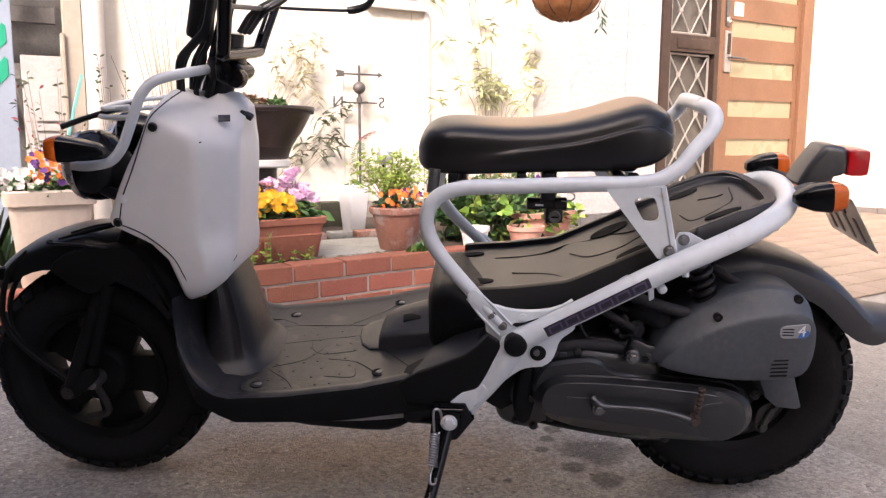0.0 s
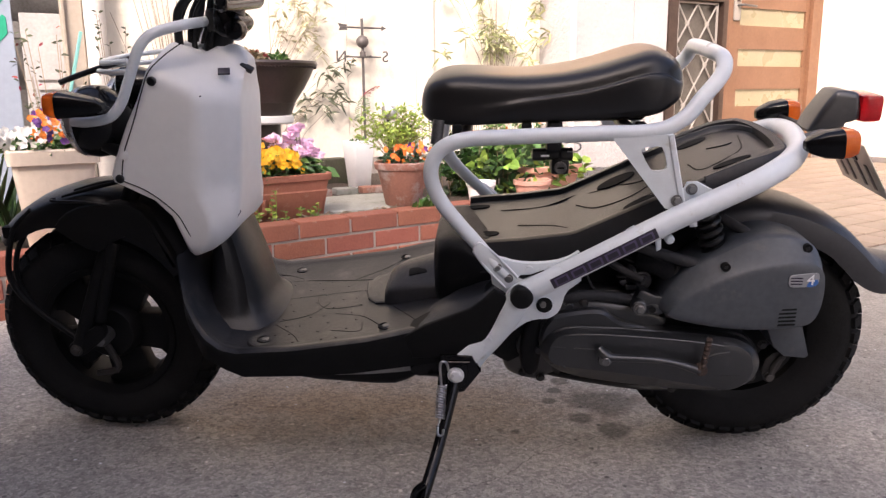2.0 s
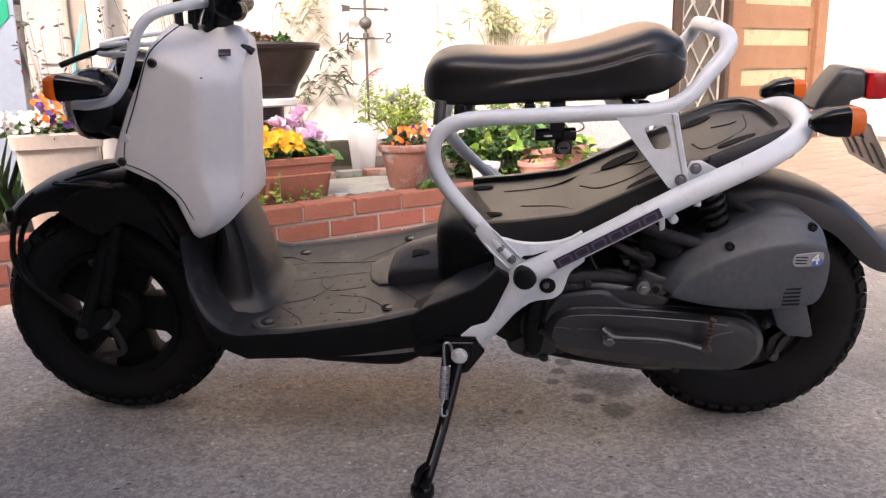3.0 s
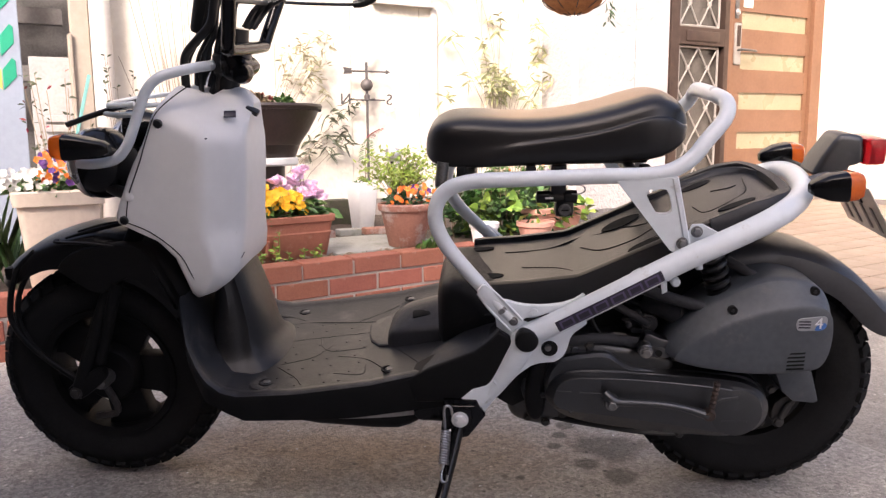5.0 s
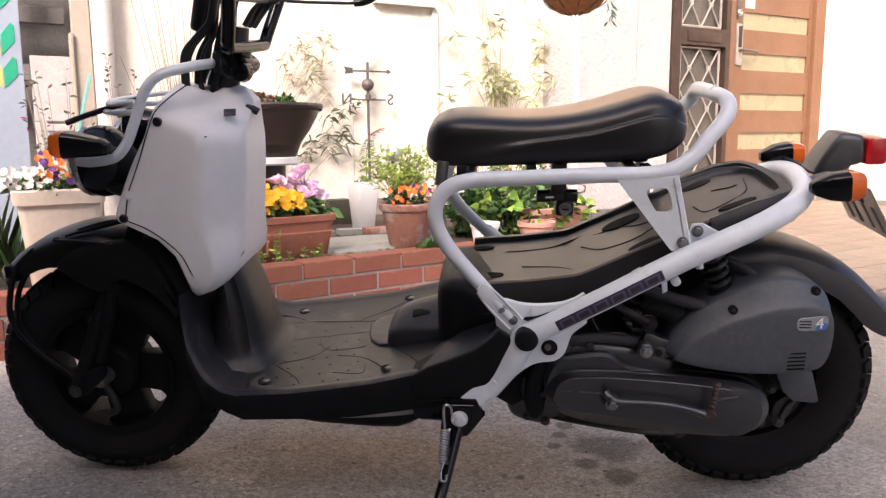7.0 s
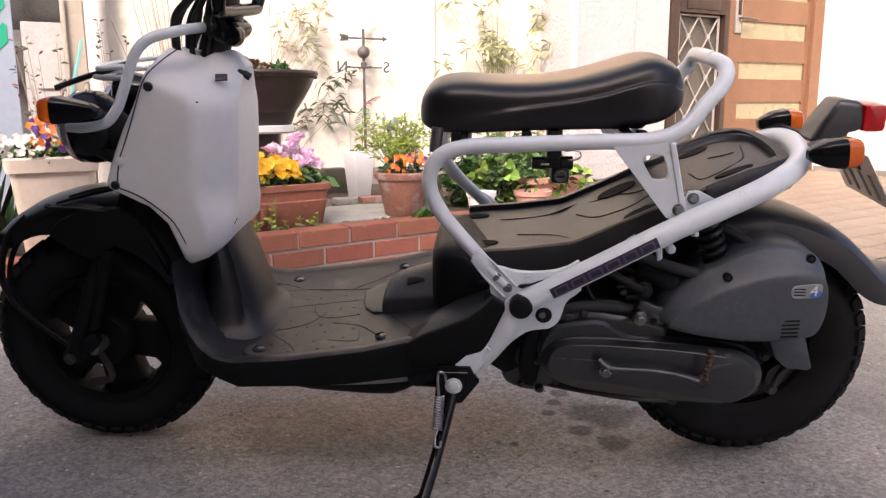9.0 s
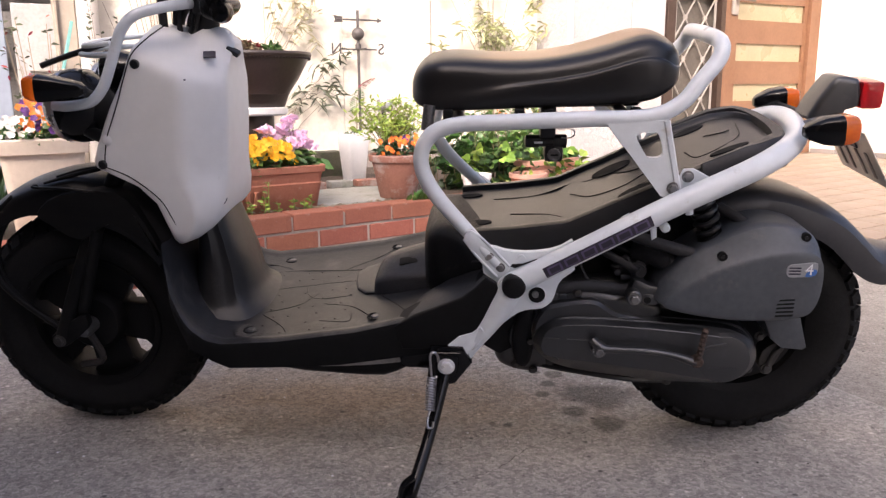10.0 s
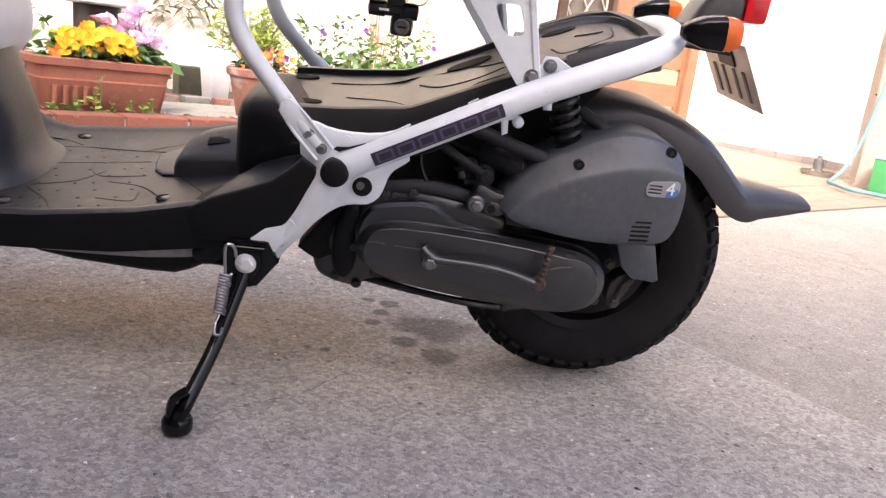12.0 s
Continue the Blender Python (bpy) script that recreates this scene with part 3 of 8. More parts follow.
# front wall with vertical siding boards, and the wall beside the porch
W_LEFT, W_DOOR, TOP = 1.6, 1.25, 5.6
bm = bmesh.new()
box(bm, -0.92, 1.90, W_LEFT + 0.014, W_LEFT + 0.18, -0.1, TOP)
wall_front = structure("wall_front", bm, "wall_paint", "cream rough-textured siding wall in full sun", "wall")
for k in range(7):
    u0 = -0.86 + 0.455 * k
    u1 = min(u0 + 0.4515, 1.899)
    bm = bmesh.new()
    z0 = 0.30
    if k in (3, 4):
        cut0, cut1 = max(u0, 0.66), min(u1, 1.03)
        box(bm, u0, u1, W_LEFT, W_LEFT + 0.014, z0, 1.455)
        if cut0 > u0:
            box(bm, u0, cut0, W_LEFT, W_LEFT + 0.014, 1.455, 2.2)
        if cut1 < u1:
            box(bm, cut1, u1, W_LEFT, W_LEFT + 0.014, 1.455, 2.2)
        box(bm, u0, u1, W_LEFT, W_LEFT + 0.014, 2.2, TOP)
    else:
        box(bm, u0, u1, W_LEFT, W_LEFT + 0.014, z0, TOP)
    part("siding_panel", bm, "wall_paint", wall_front, smooth=False)
bm = bmesh.new()
box(bm, -0.92, 1.899, W_LEFT - 0.004, W_LEFT + 0.013, -0.05, 0.296)
part("plinth", bm, "mortar", wall_front, "grey rendered plinth", smooth=False)

bm = bmesh.new()
box(bm, 1.90, 2.715, W_DOOR + 0.012, W_DOOR + 0.5, -0.1, TOP)
wall_porch = structure("wall_porch", bm, "wall_tex", "off-white heavily textured wall beside the entrance", "wall")
for u0, u1 in ((1.90, 2.404), (2.408, 2.713)):
    bm = bmesh.new()
    box(bm, u0, u1, W_DOOR, W_DOOR + 0.012, 0.18, TOP)
    part("siding_panel", bm, "wall_tex", wall_porch, smooth=False)
bm = bmesh.new()
box(bm, 1.885, 1.915, W_DOOR - 0.008, W_DOOR + 0.02, 0.18, TOP, 0.004)
part("corner_trim", bm, "pipe_pvc", wall_porch, smooth=False)
for k in range(6):
    bm = bmesh.new()
    box(bm, 1.90 + 0.136 * k, 1.90 + 0.136 * k + 0.131, W_DOOR - 0.010, W_DOOR + 0.010, 0.03, 0.176, 0.003)
    part("base_tile", bm, "base_tile", wall_porch, smooth=False)

bm = bmesh.new()
box(bm, 2.715, 4.41, W_DOOR + 0.02, W_DOOR + 0.3, 2.12, TOP)
structure("wall_over_door", bm, "wall_tex", "off-white wall above the entrance door", "wall")
bm = bmesh.new()
box(bm, 2.715, 4.41, W_DOOR + 0.16, W_DOOR + 0.3, -0.1, 2.12)
structure("wall_hall", bm, "bronze", "dim hall behind the entrance", "wall")

bm = bmesh.new()
box(bm, 4.41, 4.60, -0.20, W_DOOR + 0.3, -0.1, TOP)
wall_side = structure("wall_side", bm, "wall_paint", "bright cream side wall of the porch", "wall")
v = W_DOOR - 0.004
k = 0
while v - 0.02 > -0.19:
    w = (0.21, 0.17, 0.25, 0.19)[k % 4]
    bm = bmesh.new()
    box(bm, 4.396, 4.409, max(v - w, -0.198), v - 0.004, 0.02, (0.172, 0.175, 0.170, 0.174)[k % 4], 0.003)
    part("base_stone", bm, "base_stone", wall_side, smooth=False)
    v -= w
    k += 1

# plain unseen house across the drive, behind the camera, added to shade the scooter
bm = bmesh.new()
box(bm, -18, -5.87, -11.0, -8.0, -0.4, 9.1)
box(bm, -5.87, -4.4, -11.0, -8.0, -0.4, 8.0)
structure("wall_opposite", bm, "old_wood", "plain dark unseen house front, added to shade the scooter", "wall")
# unseen wall, added to cut the sky light from the left
bm = bmesh.new()
box(bm, -1.40, -1.22, -6.5, 1.55, -0.3, 3.3)
structure("wall_boundary", bm, "old_wood", "tall dark unseen wall, added to block sky light from the left", "wall", house=False)
# unseen wall, added to darken the faces turned to the camera
bm = bmesh.new()
box(bm, -1.22, 1.25, -1.20, -1.05, -0.3, 3.3)
structure("wall_behind", bm, "old_wood", "tall dark unseen wall, added to block light from behind the camera", "wall", house=False)


# entrance door with horizontal glass slots
def entrance_door():
    bm = bmesh.new()
    u0, u1, z0, z1 = 3.335, 4.285, 0.075, 2.06
    g = [1.848 - 0.292 * k for k in range(7)]
    vf, vb = W_DOOR + 0.035, W_DOOR + 0.075
    box(bm, u0, 3.485, vf, vb, z0, z1)
    box(bm, 4.245, u1, vf, vb, z0, z1)
    top = z1
    for t in g:
        box(bm, 3.485, 4.245, vf + 0.0015, vb, t, top)
        top = t - 0.125
    box(bm, 3.485, 4.245, vf + 0.0015, vb, z0, top)
    door = structure("door_1", bm, "door_wood", "closed orange-brown wooden entrance door with frosted glass slots", "door")
    for t in g:
        bm = bmesh.new()
        box(bm, 3.4852, 4.2448, vf + 0.016, vf + 0.024, t - 0.125, t)
        part("pane", bm, "frosted", door, "frosted yellowish glass slot", smooth=False)
    bm = bmesh.new()
    box(bm, 3.30, 3.332, W_DOOR - 0.01, W_DOOR + 0.10, 0.05, 2.12, 0.003)
    box(bm, 4.288, 4.409, W_DOOR + 0.005, W_DOOR + 0.10, 0.05, 2.12, 0.003)
    box(bm, 3.332, 4.288, W_DOOR - 0.005, W_DOOR + 0.10, 2.062, 2.118, 0.003)
    part("door_frame", bm, "door_wood", door, smooth=False)
    bm = bmesh.new()
    box(bm, 3.332, 4.288, W_DOOR - 0.01, W_DOOR + 0.10, 0.03, 0.072, 0.004)
    part("threshold", bm, "bronze", door, "dark metal threshold", smooth=False)
    bm = bmesh.new()
    box(bm, 3.405, 3.475, vf - 0.014, vf, 1.17, 1.47, 0.012)
    plate = part("handle_plate", bm, "lattice", door, "long grey metal handle plate")
    bm = bmesh.new()
    box(bm, 3.425, 3.455, vf - 0.018, vf - 0.0142, 1.30, 1.45, 0.006)
    part("grip_recess", bm, "bronze", plate)
    bm = bmesh.new()
    tube(bm, [(3.44, vf - 0.012, 1.275), (3.44, vf - 0.05, 1.275), (3.46, vf - 0.058, 1.275), (3.59, vf - 0.056, 1.27)], 0.009, 10, 4)
    part("lever", bm, "alloy", plate)
    bm = bmesh.new()
    lathe(bm, [(0.024, 0), (0.024, -0.012), (0.016, -0.018), (0.014, -0.016)], 24, "y", (3.432, vf, 1.545))
    part("lock", bm, "steel", door)
    bm = bmesh.new()
    box(bm, 3.405, 3.445, vf - 0.010, vf, 1.50, 1.72, 0.005)
    part("lock_plate", bm, "alloy", door, "tall narrow steel lock plate")
    bm = bmesh.new()
    box(bm, 3.50, 3.60, vf - 0.0015, vf + 0.001, 1.585, 1.68)
    part("notice", bm, "plate_white", door, "small white paper notice", smooth=False)
    return door


entrance_door()


def side_light():
    """Narrow bronze window with a diamond grille."""
    bm = bmesh.new()
    a, b = 2.72, 3.297
    for u0, u1, z0, z1 in ((a, 2.80, 0.05, 2.12), (3.25, b, 0.05, 2.12), (2.80, 3.25, 2.05, 2.12), (2.80, 3.25, 1.285, 1.405), (2.80, 3.25, 0.05, 0.14)):
        box(bm, u0, u1, W_DOOR - 0.015, W_DOOR + 0.09, z0, z1, 0.003)
    win = structure("window_2", bm, "bronze", "narrow dark bronze side window with a diamond grille", "window")
    for z0, z1 in ((0.14, 1.285), (1.405, 2.05)):
        bm = bmesh.new()
        box(bm, 2.801, 3.249, W_DOOR + 0.05, W_DOOR + 0.058, z0 + 0.001, z1 - 0.001)
        part("pane", bm, "smoked_glass", win, "dark reeded glass", smooth=False)
        bm = bmesh.new()
        ua, ub = 2.83, 3.222
        for q in ((ua, z0 + 0.012, ua, z1 - 0.012), (ub, z0 + 0.012, ub, z1 - 0.012), (ua, z0 + 0.012, ub, z0 + 0.012), (ua, z1 - 0.012, ub, z1 - 0.012)):
            tube(bm, [(q[0], W_DOOR + 0.02, q[1]), (q[2], W_DOOR + 0.02, q[3])], 0.009, 6, 1)
        w = (ub - ua) / 2
        n = round((z1 - z0) / 0.30)
        hz = (z1 - z0 - 0.024) / n
        for i in range(n):
            za = z0 + 0.012 + i * hz
            for c in (0, 1):
                x0 = ua + c * w
                tube(bm, [(x0, W_DOOR + 0.02, za), (x0 + w, W_DOOR + 0.02, za + hz)], 0.0065, 6, 1)
                tube(bm, [(x0 + w, W_DOOR + 0.026, za), (x0, W_DOOR + 0.026, za + hz)], 0.0065, 6, 1)
                lathe(bm, [(0.016, 0.012), (0.018, 0.004), (0.016, -0.004)], 12, "y", (x0 + w / 2, W_DOOR + 0.02, za + hz / 2))
        part("grille", bm, "lattice", win, "pale metal diamond grille")
    bm = bmesh.new()
    box(bm, 2.86, 3.19, W_DOOR - 0.024, W_DOOR - 0.0152, 1.31, 1.38, 0.004)
    part("rail_panel", bm, "bronze", win)
    return win


side_light()


def wall_window():
    bm = bmesh.new()
    f = W_LEFT - 0.025
    for u0, u1, z0, z1 in ((0.66, 0.695, 1.46, 2.2), (0.995, 1.03, 1.46, 2.2), (0.695, 0.995, 1.46, 1.50), (0.695, 0.995, 2.16, 2.2)):
        box(bm, u0, u1, f, W_LEFT + 0.05, z0, z1, 0.004)
    win = structure("window_1", bm, "pipe_pvc", "small window with a pale metal frame", "window")
    bm = bmesh.new()
    box(bm, 0.64, 1.05, W_LEFT - 0.05, W_LEFT - 0.001, 1.44, 1.459, 0.004)
    part("window_sill", bm, "pipe_pvc", win)
    for k in range(11):
        bm = bmesh.new()
        box(bm, 0.697, 0.993, W_LEFT - 0.012, W_LEFT + 0.004, 1.505 + 0.058 * k, 1.545 + 0.058 * k, 0.002, None)
        part("slat", bm, "lattice", win, smooth=False)
    bm = bmesh.new()
    box(bm, 0.697, 0.993, W_LEFT + 0.0055, W_LEFT + 0.012, 1.502, 2.158)
    part("pane", bm, "smoked_glass", win, smooth=False)
    return win


wall_window()
bm = bmesh.new()
box(bm, 1.035, 1.075, W_LEFT - 0.022, W_LEFT - 0.0005, 0.30, 1.438, 0.006)
structure("trim", bm, "pipe_pvc", "vertical cream cover strip under the window", "trim")


def down_pipe():
    root = empty("downpipe", HOUSE @ pose(-0.842, 1.535, 0.1), "cream plastic rainwater downpipe on the wall", "pipe")
    bm = bmesh.new()
    lathe(bm, [(0.05, -0.05), (0.05, 3.2)], 28)
    part("pipe", bm, "pipe_pvc", root)
    for z in (0.55, 1.65):
        bm = bmesh.new()
        lathe(bm, [(0.0505, z), (0.055, z + 0.003), (0.055, z + 0.03), (0.0505, z + 0.033)], 28)
        part("clip", bm, "pipe_pvc", root)


down_pipe()


def shed():
    """Weathered plank shed side beyond the downpipe."""
    root = empty("timber_shed", HOUSE @ pose(0, 0, 0), "weathered grey-brown plank shed with dark openings", "shed")
    bm = bmesh.new()
    box(bm, -2.9, -0.70, 2.32, 2.40, -0.1, 2.9)
    part("back_wall", bm, "shed_wood", root, smooth=False)
    for k, (u, w, z0, z1, v) in enumerate(((-2.75, 0.2, 0, 2.5, 2.0), (-2.4, 0.14, 0, 2.5, 2.05), (-2.05, 0.1, 0, 2.5, 1.95), (-1.72, 0.12, 0, 2.5, 2.0), (-1.50, 0.09, 0, 2.5, 1.92), (-1.27, 0.085, 0, 2.5, 1.9))):
        bm = bmesh.new()
        box(bm, u, u + w, v, v + 0.05, z0, z1, 0.004)
        part("post", bm, "shed_wood", root, smooth=False)
    for z in (0.42, 0.98, 1.28, 1.5):
        bm = bmesh.new()
        box(bm, -2.85, -0.96, 2.08, 2.14, z, z + 0.085, 0.004)
        part("rail", bm, "shed_wood", root, smooth=False)
    bm = bmesh.new()
    box(bm, -1.15, -0.955, 1.86, 1.90, 0.1, 1.09, 0.004)
    part("loose_panel", bm, "pale_wood", root, "pale weathered board leaning at the shed", smooth=False)
    bm = bmesh.new()
    for z in (0.66, 0.71, 0.76):
        box(bm, -1.10, -0.97, 1.845, 1.8595, z, z + 0.035, 0.003)
    part("slat", bm, "pale_wood", root, smooth=False)
    bm = bmesh.new()
    box(bm, -0.975, -0.895, 1.52, 1.60, 0, 2.8, 0.004)
    part("corner_post", bm, "cream_paint", root, "cream painted corner post", smooth=False)
    bm = bmesh.new()
    box(bm, -0.99, -0.9755, 1.50, 1.585, 0, 1.17, 0.003)
    part("corner_board", bm, "cream_paint", root, smooth=False)


shed()


def sign_board():
    root = empty("notice_board", HOUSE @ pose(0, 0, 0), "tall white board with green and yellow chevron stickers", "board")
    bm = bmesh.new()
    box(bm, -1.78, -1.222, 0.765, 0.79, 0.17, 1.5, 0.004)
    part("panel", bm, "board_white", root, smooth=False)
    for zc in (0.915, 1.04, 1.20, 1.36):
        for side, mat in ((1, "sign_green"), (-1, "sign_yellow")):
            bm = bmesh.new()
            x = 0.0 if side > 0 else -0.012
            w = 0.046 * side
            prof = [(0, -0.055), (0, 0.02), (w * 0.75, 0.065), (w, 0.055), (w, -0.005)]
            c = -1.290 + (0.002 if side > 0 else -0.002)
            slab(bm, [(c + a, zc + b) for a, b in prof], 0.7649, 0.7625, 0.0008, 1, 1)
            part("chevron", bm, mat, root, "green half of a chevron sticker" if side > 0 else "yellow half of a chevron sticker", smooth=False)


sign_board()


# gate posts, hose and small things by the side wall
def gate_post(u, v, w, d, top, label):
    root = empty("gate_post", HOUSE @ pose(u, v, ground_z(hpt(u, v).y)), label, "post")
    bm = bmesh.new()
    box(bm, -w / 2, w / 2, -d / 2, d / 2, -0.02, top, 0.006)
    part("shaft", bm, "cream_paint", root, smooth=False)
    bm = bmesh.new()
    box(bm, -w / 2 - 0.008, w / 2 + 0.008, -d / 2 - 0.008, d / 2 + 0.008, -0.02, 0.03, 0.004)
    part("foot", bm, "cream_paint", root, smooth=False)
    for z in (0.55, 1.3):
        bm = bmesh.new()
        lathe(bm, [(0.007, -w / 2 - 0.003), (0.007, -w / 2 + 0.004)], 12, "x", (0, 0, z))
        part("screw", bm, "satin_black", root)


gate_post(4.02, -0.36, 0.085, 0.10, 2.0, "cream painted square post by the side wall")
gate_post(3.735, -0.545, 0.10, 0.12, 2.0, "broad cream post beside the garden hose")


def hose():
    root = empty("garden_hose", HOUSE @ pose(0, 0, 0), "blue-green garden hose hanging and trailing on the tiles", "hose")
    z = ground_z(5.4) + 0.012
    bm = bmesh.new()
    tube(bm, [(3.61, -0.57, 0.80), (3.593, -0.56, 0.695), (3.554, -0.53, 0.399), (3.485, -0.50, 0.211), (3.389, -0.49, 0.138), (3.352, -0.485, z + 0.008), (3.325, -0.505, z), (3.27, -0.58, z - 0.002), (3.195, -0.677, z - 0.004), (3.215, -0.80, z - 0.006), (3.26, -0.95, z - 0.010), (3.32, -1.5, z - 0.022)], 0.0115, 10, 8)
    part("pipe", bm, "hose", root)


hose()


def planter_box_green():
    root = empty("plastic_crate", HOUSE @ pose(3.605, -0.70, ground_z(4.45)), "green plastic box on the tiles", "box")
    bm = bmesh.new()
    box(bm, -0.08, 0.10, -0.07, 0.07, 0, 0.20, 0.008)
    part("body", bm, "green_box", root)
    bm = bmesh.new()
    box(bm, -0.085, 0.105, -0.075, 0.075, 0.20, 0.215, 0.006)
    part("lid", bm, "board_white", root, "pale lid")


planter_box_green()


def tap_tray():
    root = empty("water_dish", HOUSE @ pose(3.82, -0.19, ground_z(5.05) + 0.009), "shallow grey metal dish on the tiles", "dish")
    bm = bmesh.new()
    lathe(bm, [(0.02, 0.004), (0.09, 0.004), (0.105, 0.03), (0.112, 0.032), (0.095, 0.0), (0.02, 0.0)], 28)
    part("bowl", bm, "steel", root)
    bm = bmesh.new()
    lathe(bm, [(0.03, 0.004), (0.033, 0.07), (0.03, 0.095), (0.016, 0.105), (0.014, 0.12), (0.003, 0.121)], 20, at=(0.055, 0.035, 0))
    part("cup", bm, "alloy", root)


tap_tray()


# ---------------------------------------------------------------- the scooter
# its own axes: x to the tail, y to its right side, z up in its leaning plane
bike = empty("scooter", pose(0, 1.60, 0.010, 8.0, 0, 0), "white and black step-through scooter leaning on its side stand", "scooter")
FW, FR = (-0.605, 0.221), 0.2195
RW, RR = (0.604, 0.2285), 0.2235


def wheel(name, at, r, w, blocks, rim_r):
    cu, ch = at
    bm = bmesh.new()
    lathe(bm, [(rim_r * 0.90, -w * 0.36), (rim_r * 1.00, -w * 0.42), (rim_r * 1.02, -w * 0.36), (rim_r * 0.92, -w * 0.30), (rim_r * 0.90, w * 0.30),
               (rim_r * 1.02, w * 0.36), (rim_r * 1.00, w * 0.42), (rim_r * 0.90, w * 0.36), (rim_r * 0.86, 0)], 48, "y", (cu, 0, ch), True)
    lathe(bm, [(0.02, -0.052), (0.050, -0.050), (0.058, -0.040), (0.060, 0.03), (0.05, 0.045), (0.02, 0.045)], 32, "y", (cu, 0, ch))
    wh = part(name, bm, "wheel_black", bike, "black cast wheel")
    for k in range(5):
        a = k * math.tau / 5 - 0.10
        c, s = math.cos(a), math.sin(a)
        o = [(0.05, -0.036), (0.05, 0.036), (rim_r * 0.70, 0.040), (rim_r * 0.9, 0.056), (rim_r * 0.9, -0.056), (rim_r * 0.70, -0.040)]
        bm = bmesh.new()
        slab(bm, [(cu + c * x - s * y, ch + s * x + c * y) for x, y in o], 0.012, -0.026, 0.006, 2, 1, both=True)
        part("spoke", bm, "wheel_black", wh)
    bm = bmesh.new()
    h = w / 2
    half = [(rim_r, 0.74), (rim_r + 0.012, 0.86), ((r + rim_r) / 2 - 0.008, 1.0), (r - 0.040, 0.97), (r - 0.021, 0.80), (r - 0.010, 0.52), (r - 0.006, 0.2)]
    lathe(bm, [(a, -h * b) for a, b in half] + [(a, h * b) for a, b in reversed(half)], 72, "y", (cu, 0, ch), True)
    part("tyre", bm, "rubber", wh, "block-tread black tyre")
    bm = bmesh.new()
    box(bm, -0.0032, 0.0032, -h * 0.20, h * 0.20, -math.tau * r / blocks * 0.29, math.tau * r / blocks * 0.29)
    block = finish("tread_block", bm, "rubber", wh, smooth=False)
    first = True
    for k in range(blocks):
        for y, off, ra, lean in ((-h * 0.80, 0.0, r - 0.020, -0.80), (-h * 0.33, 0.5, r - 0.0050, -0.12), (h * 0.33, 0.0, r - 0.0050, 0.12), (h * 0.80, 0.5, r - 0.020, 0.80)):
            a = (k + off) * math.tau / blocks
            ob = block if first else new("tread_block", block.data)
            first = False
            ob.parent = wh
            ob.matrix_local = Matrix.Translation((cu, 0, ch)) @ Matrix.Rotation(-a, 4, "Y") @ Matrix.Translation((ra, y, 0)) @ Matrix.Rotation(lean, 4, "Z")
    return wh


fw = wheel("front_wheel", FW, FR, 0.118, 40, 0.132)
rw = wheel("rear_wheel", RW, RR, 0.130, 42, 0.132)
bm = bmesh.new()
lathe(bm, [(0.012, -0.088), (0.016, -0.08), (0.016, 0.08), (0.012, 0.088)], 16, "y", (FW[0], 0, FW[1]))
part("axle", bm, "alloy", fw)
bm = bmesh.new()
tube(bm, [(FW[0] - 0.01, -0.055, FW[1] - 0.01), (FW[0] + 0.015, -0.06, FW[1] - 0.07), (FW[0] - 0.03, -0.058, FW[1] - 0.085)], 0.007, 8, 4)
part("brake_arm", bm, "iron", fw)

bm = bmesh.new()
lathe(bm, [(0.020, -0.075), (0.050, -0.074), (0.098, -0.062), (0.104, -0.050), (0.104, 0.0), (0.02, 0.0)], 36, "y", (RW[0], 0, RW[1]))
part("brake_drum", bm, "wheel_black", rw, "dull black brake drum")
bm = bmesh.new()
slab(bm, [(0.618, 0.225), (0.640, 0.242), (0.653, 0.230), (0.642, 0.200), (0.630, 0.184), (0.616, 0.195)], -0.110, -0.140, 0.005, 2, 2)
part("brake_arm", bm, "bolt_dark", rw)
bm = bmesh.new()
tube(bm, [(0.628, -0.142, 0.195), (0.636, -0.144, 0.222), (0.652, -0.138, 0.236), (0.672, -0.125, 0.238)], 0.004, 8, 4)
part("brake_rod", bm, "bolt_dark", rw)
bolt(0.627, -0.142, 0.193, 0.0075, rw, "bolt_dark")
bolt(0.645, -0.142, 0.232, 0.005, rw, "bolt_dark")

# front fork with bottom links
for s in (-1, 1):
    bm = bmesh.new()
    tube(bm, [(-0.470, 0.040 * s, 0.58), (-0.530, 0.056 * s, 0.47), (-0.575, 0.070 * s, 0.38), (-0.648, 0.084 * s, 0.205)], [0.016, 0.016, 0.015, 0.013], 14, 6)
    part("fork_leg", bm, "wheel_black", bike)
    bm = bmesh.new()
    slab(bm, [(-0.666, 0.205), (-0.652, 0.222), (-0.60, 0.255), (-0.588, 0.238), (-0.60, 0.22), (-0.645, 0.188)], 0.074 * s, 0.092 * s, 0.005, 2, 3, both=True)
    part("link_arm", bm, "wheel_black", bike)
    bm = bmesh.new()
    tube(bm, [(-0.60, 0.078 * s, 0.26), (-0.545, 0.082 * s, 0.42)], 0.011, 10, 2)
    part("damper", bm, "wheel_black", bike)
bolt(-0.648, -0.095, 0.204, 0.009, bike, "bolt_dark")
bm = bmesh.new()
tube(bm, [(-0.650, -0.080, 0.222), (-0.727, -0.075, 0.283), (-0.760, -0.075, 0.335), (-0.756, -0.075, 0.386), (-0.735, -0.072, 0.440), (-0.700, -0.066, 0.474)], 0.0055, 8, 6)
part("brake_cable", bm, "wheel_black", bike)
bm = bmesh.new()
